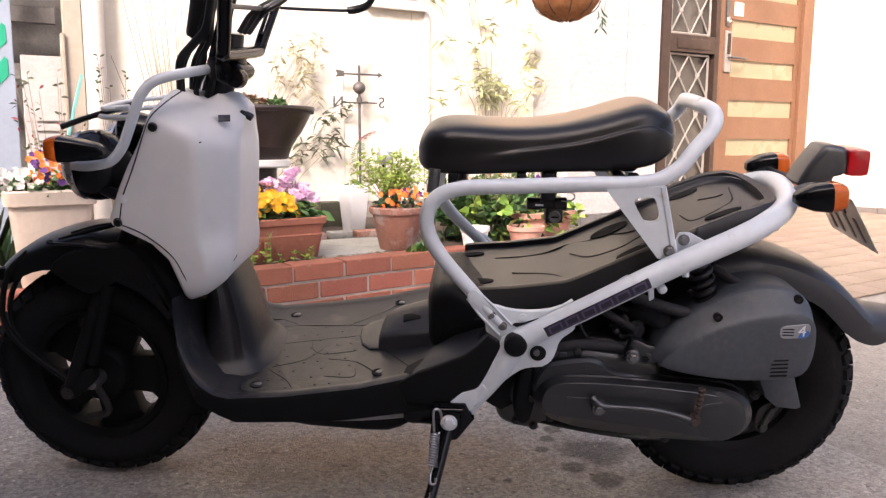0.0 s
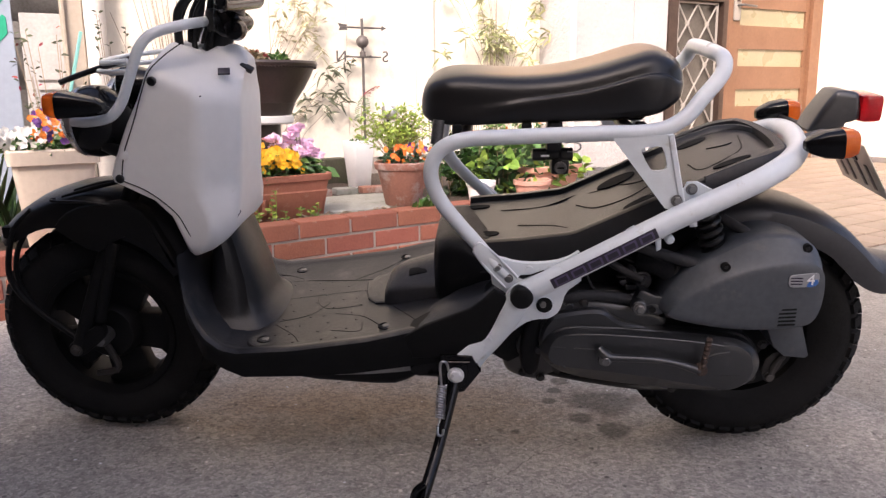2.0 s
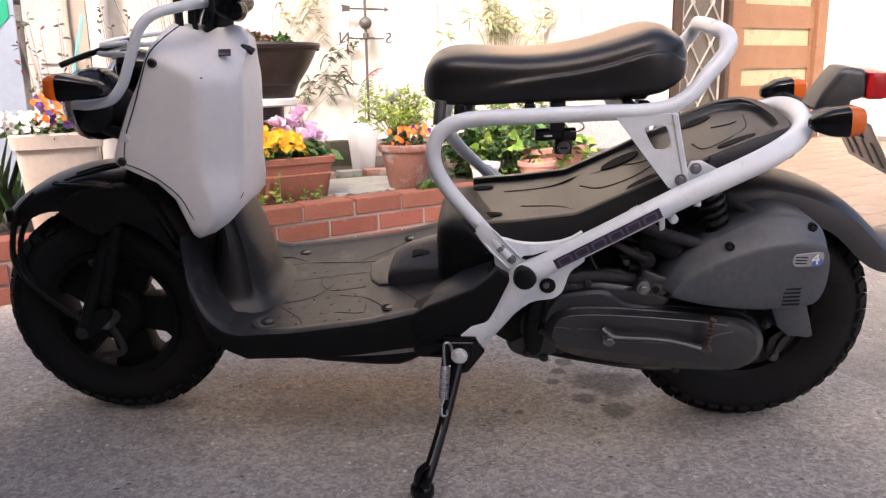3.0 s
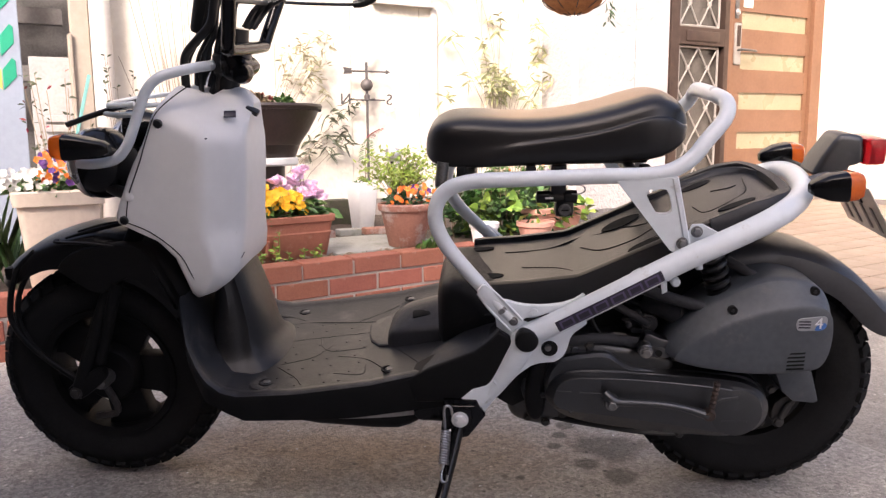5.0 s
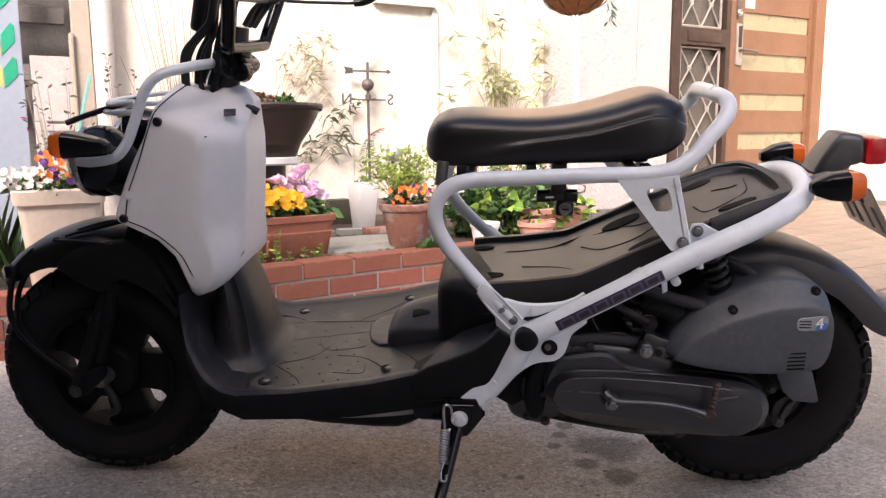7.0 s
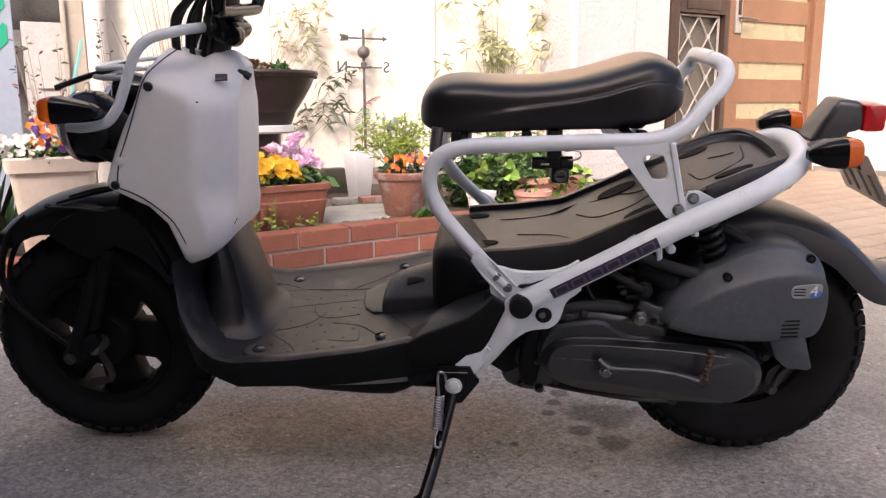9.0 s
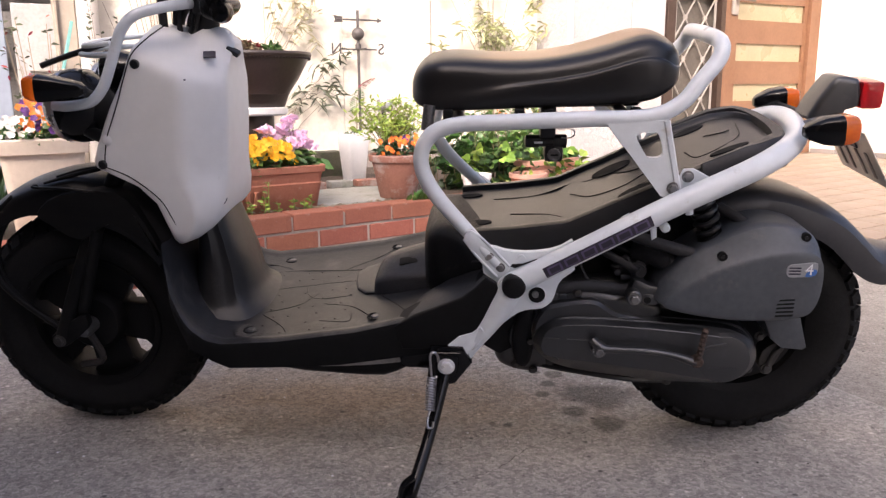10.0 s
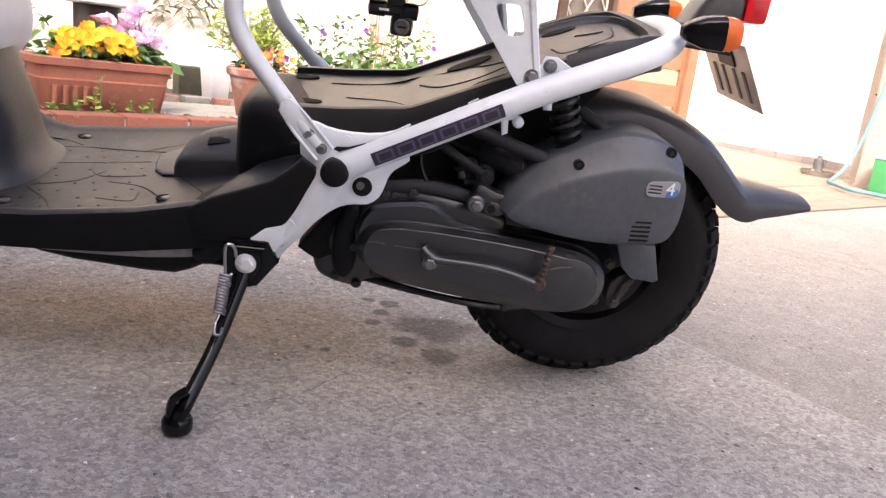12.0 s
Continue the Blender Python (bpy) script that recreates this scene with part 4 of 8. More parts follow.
tube(bm, [(-0.655, -0.064, 0.216), (-0.726, -0.062, 0.272), (-0.755, -0.062, 0.330), (-0.748, -0.060, 0.388), (-0.718, -0.056, 0.436), (-0.690, -0.05, 0.455)], 0.005, 8, 6)
part("brake_cable", bm, "wheel_black", bike)
bm = bmesh.new()
box(bm, -0.766, -0.748, -0.066, -0.046, 0.418, 0.442, 0.005)
part("cable_clip", bm, "wheel_black", bike)

# front mudguard: an arched shell
rings = []
for k in range(19):
    deg = 132 - k * 93 / 18
    a = radians(deg)
    rr = float(np.interp(deg, [39, 60, 85, 110, 132], [0.268, 0.279, 0.283, 0.271, 0.259]))
    skirt = float(np.interp(deg, [79, 92, 108, 122, 132], [-0.064, -0.057, -0.036, -0.028, -0.016]))
    c = Vector((FW[0] + rr * math.cos(a), 0, FW[1] - 0.003 + rr * math.sin(a)))
    w = float(np.interp(deg, [39, 90, 120, 132], [0.072, 0.082, 0.074, 0.056]))
    out = Vector((math.cos(a), 0, math.sin(a)))
    sec = [(-1.0, skirt), (-1.02, -0.012), (-0.95, -0.001), (-0.82, 0.006), (-0.5, 0.014), (0, 0.017), (0.5, 0.014), (0.82, 0.006), (0.95, -0.001), (1.02, -0.012), (1.0, skirt), (0.94, skirt + 0.003), (0.85, -0.006), (0, 0.010), (-0.85, -0.006), (-0.94, skirt + 0.003)]
    rings.append([c + out * o + Vector((0, w * y, 0)) for y, o in sec])
bm = bmesh.new()
bridge(bm, rings)
fender = part("front_mudguard", bm, "mudguard_black", bike)
bm = bmesh.new()
slab(bm, [(-0.648, 0.452), (-0.60, 0.486), (-0.50, 0.492), (-0.455, 0.44), (-0.43, 0.37), (-0.47, 0.40), (-0.52, 0.43), (-0.575, 0.40), (-0.63, 0.43)], -0.06, -0.092, 0.008, 2, 3)
part("mudguard_bracket", bm, "wheel_black", fender)
bm = bmesh.new()
tube(bm, [(-0.640, -0.080, 0.500), (-0.648, -0.084, 0.4995), (-0.638, -0.087, 0.4975), (-0.585, -0.089, 0.496), (-0.529, -0.088, 0.489)], 0.0028, 8, 5)
part("mudguard_rib", bm, "mudguard_black", fender)
for da in (0.0, 0.016):
    bm = bmesh.new()
    tube(bm, [(-0.632 + da, -0.074 + da, 0.502 + da * 0.5), (-0.585 + da, -0.066 + da, 0.514 + da * 0.4), (-0.535 + da, -0.055 + da, 0.524)], [0.002, 0.004, 0.004], 8, 5)
    part("mudguard_rib", bm, "wheel_black", fender)


# white front storage panel: level cuts that are warped to its sloping top and folded in above the crease
def panel_section(h, uf, ur, w, rear, top=0.0):
    pts = []
    q = 0.009
    for cx, cy, rr, a0 in ((ur - rear, w - rear, rear, 0), (uf + q, w - q, q, 90), (uf + q, -w + q, q, 180), (ur - rear, -w + rear, rear, 270)):
        for k in range(8):
            a = radians(a0 + k * 90 / 7)
            p = Vector((cx + rr * math.cos(a), cy + rr * math.sin(a), h))
            if rr > q:      # the rear corners are broad chamfers with softened edges
                b, c = radians(a0), radians(a0 + 90)
                flat = Vector((cx + rr * math.cos(b), cy + rr * math.sin(b), h)).lerp(Vector((cx + rr * math.cos(c), cy + rr * math.sin(c), h)), k / 7)
                p = p.lerp(flat, 0.85)
            pts.append(p)
    fine = []
    for i, p in enumerate(pts):
        fine.append(p)
        if i % 8 == 7:
            nxt = pts[(i + 1) % len(pts)]
            fine += [p.lerp(nxt, k / 8) for k in range(1, 8)]
    pts = fine
    for p in pts:
        if top:
            roof = float(np.interp(p.x, [-0.44, -0.415, -0.396, -0.351, -0.326, -0.300, -0.284, -0.276], [0.745, 0.760, 0.768, 0.747, 0.762, 0.757, 0.736, 0.728]))
            p.z = 0.64 + (h - 0.64) / 0.13 * (roof - 0.64)
        crease = float(np.interp(p.x, [-0.46, -0.421, -0.386, -0.34, -0.298, -0.28], [0.742, 0.730, 0.714, 0.688, 0.674, 0.670]))
        q = (p.z - crease) / 0.007
        lim = 0.1205 - 1.35 * 0.007 * (q if q > 12 else math.log1p(math.exp(q))) * (1 if p.z > crease - 0.06 else 0)
        p.y *= lim / 0.1205
    return pts


LOW = [(0.402, -0.391, -0.380, 0.106), (0.411, -0.394, -0.356, 0.115), (0.427, -0.398, -0.334, 0.1185), (0.445, -0.403, -0.320, 0.1205), (0.478, -0.414, -0.3155, 0.1215), (0.508, -0.442, -0.3125, 0.1215), (0.528, -0.482, -0.3105, 0.1215), (0.541, -0.508, -0.309, 0.1215),
       (0.552, -0.511, -0.308, 0.1215), (0.58, -0.500, -0.305, 0.1215), (0.61, -0.486, -0.302, 0.121)]
rings = [panel_section(h, a, b + 0.007 * min(1.0, (h - 0.40) / 0.06), w, min(0.057, (b - a) * 0.4)) for h, a, b, w in LOW]
for k in range(23):
    h = 0.64 + 0.13 * min(1.0, k / 20)
    rings.append(panel_section(h, float(np.interp(h, [0.64, 0.687, 0.744, 0.77], [-0.471, -0.448, -0.424, -0.404])) + 0.012 * max(0, k - 20), float(np.interp(h, [0.64, 0.70, 0.74, 0.77], [-0.293, -0.290, -0.285, -0.282])) - 0.012 * max(0, k - 20), 0.1205 if k < 21 else 0.05 - 0.015 * (k - 20), 0.057, 1.0))
bm = bmesh.new()
bridge(bm, rings)
panel = part("front_panel", bm, "white_plastic", bike, "white plastic storage panel, lightly scuffed", angle=60)
bm = bmesh.new()
tube(bm, [(-0.370, -0.086, 0.769), (-0.394, -0.108, 0.750), (-0.418, -0.1205, 0.726), (-0.436, -0.1210, 0.690), (-0.452, -0.1212, 0.652), (-0.466, -0.1214, 0.622), (-0.479, -0.1217, 0.594), (-0.487, -0.1220, 0.565), (-0.490, -0.1220, 0.548)], 0.0010, 6, 6)
tube(bm, [(-0.494, -0.122, 0.545), (-0.448, -0.1222, 0.524), (-0.405, -0.122, 0.487), (-0.388, -0.1208, 0.452), (-0.377, -0.115, 0.420)], 0.0010, 6, 6)
part("seam", bm, "dark_gap", panel, "dark seam line")
for u, d, h in ((-0.415, -0.1205, 0.711), (-0.494, -0.1215, 0.547)):
    bm = bmesh.new()
    lathe(bm, [(0.0078, 0.002), (0.0078, -0.0015), (0.006, -0.003), (0.002, -0.0022)], 18, "y", (u, d, h))
    part("screw", bm, "satin_black", panel)
m = Matrix.Translation((-0.310, -0.0685, 0.7205)) @ Vector((0.15, -0.62, 0.76)).to_track_quat("Z", "Y").to_matrix().to_4x4()
bm = bmesh.new()
box(bm, -0.010, 0.010, -0.0065, 0.0065, -0.003, 0.0008, 0.0005, m)
part("badge", bm, "decal_dark", panel, "small dark square badge")
bm = bmesh.new()
box(bm, -0.012, 0.012, -0.006, 0.006, -0.006, 0.003, 0.002, Matrix.Translation((-0.2835, -0.025, 0.722)) @ Euler((radians(25), radians(30), 0)).to_matrix().to_4x4())
part("latch", bm, "satin_black", panel)
bm = bmesh.new()
lathe(bm, [(0.0095, 0.010), (0.0090, -0.002), (0.006, -0.0042), (0.002, -0.0046)], 20, "y", (-0.481, -0.1195, 0.588))
part("lamp_mount", bm, "white_plastic", panel, "white lamp mounting boss")
# scratches and a nick in the paint
for pts, r in (([(-0.3190, -0.0885, 0.4595), (-0.3125, -0.0805, 0.4650), (-0.3092, -0.0745, 0.4695)], 0.0010), ([(-0.3090, -0.0715, 0.4700), (-0.3088, -0.0650, 0.4735)], 0.0008), ([(-0.3385, -0.1195, 0.6850), (-0.3350, -0.1190, 0.6858)], 0.0012)):
    bm = bmesh.new()
    tube(bm, pts, r, 6, 3)
    part("scratch", bm, "decal_dark", panel, "dark scratch in the white plastic")
# front carrier loops and lamps
bm = bmesh.new()
for s in (-1, 1):
    tube(bm, [(-0.560, 0.120 * s, 0.645), (-0.528, 0.128 * s, 0.646), (-0.490, 0.132 * s, 0.654), (-0.466, 0.133 * s, 0.677), (-0.450, 0.133 * s, 0.708), (-0.438, 0.132 * s, 0.735), (-0.423, 0.130 * s, 0.766), (-0.400, 0.122 * s, 0.787), (-0.362, 0.098 * s, 0.797), (-0.350, 0.05 * s, 0.799)], 0.0086, 12, 6)
tube(bm, [(-0.350, -0.05, 0.799), (-0.350, 0.05, 0.799)], 0.0086, 12, 2)
bar = part("front_guard", bm, "white_paint", bike, "white tubular lamp guard")
bm = bmesh.new()
tube(bm, [(-0.455, -0.10, 0.725), (-0.50, -0.085, 0.722), (-0.545, -0.04, 0.722), (-0.55, 0.04, 0.722), (-0.50, 0.09, 0.722), (-0.455, 0.11, 0.725)], 0.0048, 10, 6)
tube(bm, [(-0.46, -0.10, 0.742), (-0.51, -0.09, 0.738), (-0.53, 0.0, 0.738), (-0.51, 0.09, 0.738), (-0.46, 0.1, 0.742)], 0.0045, 10, 6)
part("cross_loop", bm, "white_paint", bar)
for s in (-1, 1):
    cu, cd, ch = -0.541, 0.070 * s + 0.005, 0.637
    bm = bmesh.new()
    lathe(bm, [(0.055, -0.030), (0.060, -0.022), (0.0625, -0.004), (0.060, 0.014), (0.050, 0.034), (0.034, 0.048), (0.012, 0.056)], 36, "x", (cu, cd, ch))
    lamp = part("headlight", bm, "gloss_black", bike, "round black headlight")
    bm = bmesh.new()
    lathe(bm, [(0.0545, -0.030), (0.049, -0.040), (0.036, -0.052), (0.020, -0.059), (0.004, -0.062)], 36, "x", (cu, cd, ch))
    part("lens", bm, "clear_glass", lamp)
    bm = bmesh.new()
    lathe(bm, [(0.0555, -0.031), (0.0580, -0.033), (0.0615, -0.024), (0.0600, -0.020)], 36, "x", (cu, cd, ch), True)
    part("bezel", bm, "steel", lamp)
bm = bmesh.new()
tube(bm, [(-0.575, -0.085, 0.64), (-0.52, -0.10, 0.60), (-0.475, -0.112, 0.588)], 0.011, 10, 4)
tube(bm, [(-0.54, -0.06, 0.60), (-0.50, -0.05, 0.645), (-0.46, -0.06, 0.62)], 0.006, 8, 4)
part("lamp_bracket", bm, "satin_black", bike)
bm = bmesh.new()
tube(bm, [(-0.60, -0.07, 0.704), (-0.56, -0.06, 0.718), (-0.50, -0.06, 0.735), (-0.46, -0.08, 0.745)], 0.005, 8, 4)
part("cable", bm, "satin_black", bike)
# second small round lamp behind the guard
bm = bmesh.new()
lathe(bm, [(0.028, -0.03), (0.036, -0.024), (0.037, 0.0), (0.03, 0.03), (0.012, 0.04)], 24, "x", (-0.505, 0.02, 0.685))
part("horn", bm, "gloss_black", bike)


def indicator(at, ang, flip, sub_name, size=1.0, back=0.052):
    """A tapered black body with an amber lens, along local x."""
    m = Matrix.Translation(at) @ Euler((0, radians(ang[1]), radians(ang[0]))).to_matrix().to_4x4() @ Matrix.Scale(size, 4)
    prof = [(-back, 0.008, 0.008), (-back * 0.86, 0.016, 0.014), (-0.02, 0.026, 0.024), (0.004, 0.030, 0.027), (0.008, 0.0305, 0.0275)]
    lens = [(0.0082, 0.0295, 0.0265), (0.022, 0.029, 0.026), (0.034, 0.025, 0.022), (0.039, 0.017, 0.015)]

    def ring(x, a, b):
        out = []
        for k in range(20):
            t = k * math.tau / 20
            c, s = math.cos(t), math.sin(t)
            e = 0.55
            out.append(m @ Vector((x * flip, a * math.copysign(abs(c) ** e, c), b * math.copysign(abs(s) ** e, s))))
        return out
    bm = bmesh.new()
    bridge(bm, [ring(*p) for p in prof])
    body = part(sub_name, bm, "gloss_black", bike, "black indicator with an amber lens")
    bm = bmesh.new()
    bridge(bm, [ring(*p) for p in lens])
    part("lens", bm, "amber", body, "amber lens")
    return body


indicator((-0.549, -0.155, 0.679), (0, 3), -1, "front_indicator", 0.80, 0.080)
indicator((-0.549, 0.165, 0.679), (0, 3), -1, "front_indicator", 0.76, 0.092)
for s in (-1, 1):
    bm = bmesh.new()
    tube(bm, [(-0.50, 0.14 * s, 0.672), (-0.49, 0.12 * s, 0.660)], 0.008, 8, 1)
    part("indicator_stalk", bm, "satin_black", bike)

# steering stem, handlebar and cables
bm = bmesh.new()
tube(bm, [(-0.40, 0, 0.62), (-0.352, 0, 0.73), (-0.320, 0, 0.80), (-0.305, 0, 0.86)], [0.024, 0.023, 0.023, 0.02], 20, 4)
lathe(bm, [(0.03, -0.02), (0.034, -0.015), (0.034, 0.015), (0.03, 0.02)], 24, "z", (-0.320, 0, 0.80))
part("steering_stem", bm, "satin_black", bike)
bm = bmesh.new()
slab(bm, [(-0.326, 0.822), (-0.305, 0.820), (-0.280, 0.800), (-0.284, 0.782), (-0.306, 0.772), (-0.328, 0.782)], 0.035, -0.045, 0.010, 3, 3, both=True)
part("ignition_lock", bm, "gloss_black", bike)
bm = bmesh.new()
lathe(bm, [(0.017, 0), (0.019, -0.008), (0.016, -0.024), (0.008, -0.028)], 20, "y", (-0.290, -0.035, 0.786))
part("lock_cap", bm, "gloss_black", bike)
bm = bmesh.new()
tube(bm, [(-0.225, -0.20, 1.02), (-0.258, -0.162, 0.94), (-0.282, -0.118, 0.86), (-0.290, -0.104, 0.832), (-0.291, -0.085, 0.826), (-0.291, 0.085, 0.826), (-0.290, 0.104, 0.832), (-0.282, 0.118, 0.86), (-0.258, 0.162, 0.94), (-0.225, 0.20, 1.02)], 0.0115, 14, 6)
hb = part("handlebar", bm, "gloss_black", bike, "black looped handlebar")
bm = bmesh.new()
tube(bm, [(-0.268, -0.150, 0.902), (-0.268, 0.150, 0.902)], 0.0042, 10, 1)
part("cross_bar", bm, "alloy", hb)
for s in (-1, 1):
    bm = bmesh.new()
    tube(bm, [(-0.225, 0.20 * s, 1.02), (-0.20, 0.36 * s, 1.03)], 0.016, 14, 1)
    part("grip", bm, "rubber", hb)
m = Matrix.Translation((-0.352, -0.03, 0.886)) @ Matrix.Rotation(radians(16), 4, "Y")
bm = bmesh.new()
lathe(bm, [(0.006, -0.037), (0.0155, -0.034), (0.0175, -0.028), (0.0195, 0.020), (0.0205, 0.026), (0.0205, 0.031), (0.004, 0.031)], 26)
bmesh.ops.transform(bm, matrix=m, verts=bm.verts)
pod = part("meter_pod", bm, "black_plastic", hb, "small black cylinder on the bars")
bm = bmesh.new()
lathe(bm, [(0.0195, 0.0312), (0.0215, 0.0316), (0.0218, 0.0352), (0.0190, 0.0356)], 26, ring_only=True)
bmesh.ops.transform(bm, matrix=m, verts=bm.verts)
part("chrome_ring", bm, "steel", pod)
bm = bmesh.new()
tube(bm, [(-0.300, -0.06, 0.965), (-0.318, -0.06, 0.915), (-0.333, -0.055, 0.868), (-0.360, -0.05, 0.842), (-0.384, -0.05, 0.815), (-0.390, -0.045, 0.775), (-0.392, -0.04, 0.735)], 0.0075, 10, 6)
part("hose", bm, "satin_black", hb)
bm = bmesh.new()
tube(bm, [(-0.268, 0.19, 0.906), (-0.235, 0.23, 0.904), (-0.17, 0.28, 0.902), (-0.150, 0.28, 0.902)], 0.0032, 8, 3)
tube(bm, [(-0.150, 0.28, 0.902), (-0.130, 0.28, 0.904), (-0.108, 0.275, 0.912), (-0.094, 0.27, 0.930), (-0.090, 0.27, 0.955)], [0.0075, 0.0085, 0.0075, 0.006, 0.0055], 10, 4)
part("brake_lever", bm, "satin_black", hb)
rng = random.Random(4)
for k in range(12):
    bm = bmesh.new()
    f = k / 11
    y0 = -0.045 + 0.085 * ((k * 5) % 12) / 11
    tube(bm, [(-0.318 + 0.03 * f, y0 * 1.2, 0.955), (-0.338 + 0.028 * f, y0, 0.895), (-0.352 + 0.030 * f + rng.uniform(-0.006, 0.006), y0, 0.850), (-0.372 + 0.044 * f + rng.uniform(-0.010, 0.010), y0 * 0.9, 0.812), (-0.392 + 0.056 * f + rng.uniform(-0.006, 0.006), y0 * 0.8, 0.770), (-0.394 + 0.050 * f, y0 * 0.6, 0.728), (-0.394 + 0.045 * f, y0 * 0.5, 0.69)], rng.choice((0.0036, 0.0042, 0.005)), 8, 6)
    part("cable", bm, "satin_black", hb)
for k in range(3):
    bm = bmesh.new()
    tube(bm, [(-0.31, 0.05 + 0.03 * k, 0.86), (-0.285 + 0.01 * k, 0.06, 0.895), (-0.235 + 0.006 * k, 0.08, 0.925), (-0.19, 0.12, 0.96 + 0.012 * k)], 0.0055, 8, 6)
    part("cable", bm, "satin_black", hb)


# ---- floorboard: cross sections from front to rear
def board_h(u):
    return float(np.interp(u, [-0.402, -0.398, -0.388, -0.372, -0.352, -0.33, -0.30, -0.20, -0.07, 0.04, 0.10, 0.165], [0.425, 0.385, 0.345, 0.312, 0.290, 0.276, 0.270, 0.278, 0.296, 0.322, 0.346, 0.380]))


TW = 0.06     # the board tips a little to the left
rings = []
for u in [*np.linspace(-0.402, -0.30, 26), *np.linspace(-0.29, 0.165, 30)]:
    h = board_h(u)
    w = float(np.interp(u, [-0.402, -0.39, -0.36, -0.32, -0.2, 0.05, 0.165], [0.150, 0.172, 0.190, 0.199, 0.203, 0.200, 0.178]))
    low = float(np.interp(u, [-0.402, -0.385, -0.36, -0.29, -0.1, 0.1, 0.165], [0.36, 0.30, 0.252, 0.222, 0.232, 0.262, 0.330]))
    sec = [(-w, low), (-w - 0.004, h - 0.012), (-w, h - 0.003), (-w + 0.008, h), (-w + 0.02, h - 0.003), (-w + 0.03, h - 0.006), (0, h - 0.006), (w - 0.03, h - 0.006), (w - 0.02, h - 0.003), (w - 0.008, h), (w, h - 0.003), (w + 0.004, h - 0.012), (w, low), (w - 0.02, low - 0.004), (-w + 0.02, low - 0.004)]
    rings.append([(u, d, hh + TW * d) for d, hh in sec])
bm = bmesh.new()
bridge(bm, rings)
# side and under faces carry their shade as a darker black
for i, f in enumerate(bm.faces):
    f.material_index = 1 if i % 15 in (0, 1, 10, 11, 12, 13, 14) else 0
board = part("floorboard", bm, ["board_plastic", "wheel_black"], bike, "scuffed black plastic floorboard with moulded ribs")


def on_board(u, d, up=0.0):
    return (u, d, board_h(u) - 0.006 + TW * d + up)


for u, d in ((-0.262, -0.148), (-0.042, -0.150), (-0.260, 0.150), (-0.034, 0.150)):
    bm = bmesh.new()
    x, y, z = on_board(u, d)
    lathe(bm, [(0.0145, -0.001), (0.0140, 0.0008), (0.0120, 0.0006), (0.0115, -0.004)], 22, "z", (x, y, z))
    cup = part("bolt_recess", bm, "dark_gap", board, "recessed floorboard bolt")
    bm = bmesh.new()
    lathe(bm, [(0.0075, -0.004), (0.0075, 0.001), (0.005, 0.002)], 6, "z", (x, y, z))
    part("bolt", bm, "alloy", cup, smooth=False)
    if u < -0.2 and d < 0:
        bm = bmesh.new()
        lathe(bm, [(0.034, -0.0030), (0.031, 0.0006), (0.026, 0.0012), (0.019, 0.0004), (0.0145, -0.001)], 28, "z", (x + 0.002, y, z))
        part("bolt_surround", bm, "scuffed_plastic", board, "scraped raised ring round the bolt")
# moulded ribs and dots
RIBS = [[(-0.29, 0.09), (-0.228, 0.091), (-0.129, 0.068), (-0.05, 0.053)], [(-0.13, 0.074), (-0.078, 0.109), (-0.043, 0.139)], [(-0.276, 0.007), (-0.199, 0.017), (-0.111, 0.015)], [(-0.1, -0.05), (-0.161, -0.049), (-0.188, -0.022), (-0.197, 0.014)],
        [(-0.253, -0.085), (-0.196, -0.064), (-0.168, -0.025)], [(-0.147, -0.072), (-0.09, -0.098), (-0.045, -0.155)], [(-0.256, -0.094), (-0.213, -0.138), (-0.197, -0.165)], [(-0.144, -0.137), (-0.091, -0.152), (-0.089, -0.12)], [(-0.044, -0.066), (-0.012, -0.115), (0.019, -0.165)], [(-0.31, 0.129), (-0.284, 0.126), (-0.248, 0.102)]]
for r in RIBS:
    bm = bmesh.new()
    tube(bm, [on_board(u, d, -0.0006) for u, d in r], 0.0013, 6, 5)
    part("rib", bm, "black_plastic", board)
bm = bmesh.new()
for i in range(11):
    for j in range(9):
        u, d = -0.285 + 0.026 * i + 0.013 * (j % 2), -0.165 + 0.030 * j
        if (i * 7 + j * 3) % 5 < 3 and u < -0.09 - 0.2 * max(0, d + 0.02):
            lathe(bm, [(0.0030, -0.001), (0.0024, 0.0006), (0.001, 0.0009)], 8, "z", on_board(u, d))
part("grip_dots", bm, "board_plastic", board, kind="stuff")

# footwell cover rising to the panel
rings = []
for h, cu, a, b in ((0.255, -0.334, 0.092, 0.128), (0.269, -0.335, 0.081, 0.118), (0.275, -0.336, 0.071, 0.110), (0.285, -0.337, 0.062, 0.102), (0.305, -0.338, 0.054, 0.096), (0.345, -0.339, 0.048, 0.088), (0.40, -0.344, 0.036, 0.080), (0.45, -0.354, 0.030, 0.074), (0.50, -0.358, 0.026, 0.066)):
    ring = []
    for k in range(36):
        t = k * math.tau / 36
        c, s = math.cos(t), math.sin(t)
        e = 0.8
        groove = 0.0
        if s < 0 and 0.0 < c < 0.5:
            groove = 0.006 * math.sin(c / 0.5 * math.pi)
        ring.append((cu + (a - groove) * math.copysign(abs(c) ** e, c), (b - groove) * math.copysign(abs(s) ** e, s), h + TW * 0.5 * s * b))
    rings.append(ring)
bm = bmesh.new()
bridge(bm, rings)
part("footwell_cover", bm, "cover_plastic", bike, "scuffed black footwell cover")
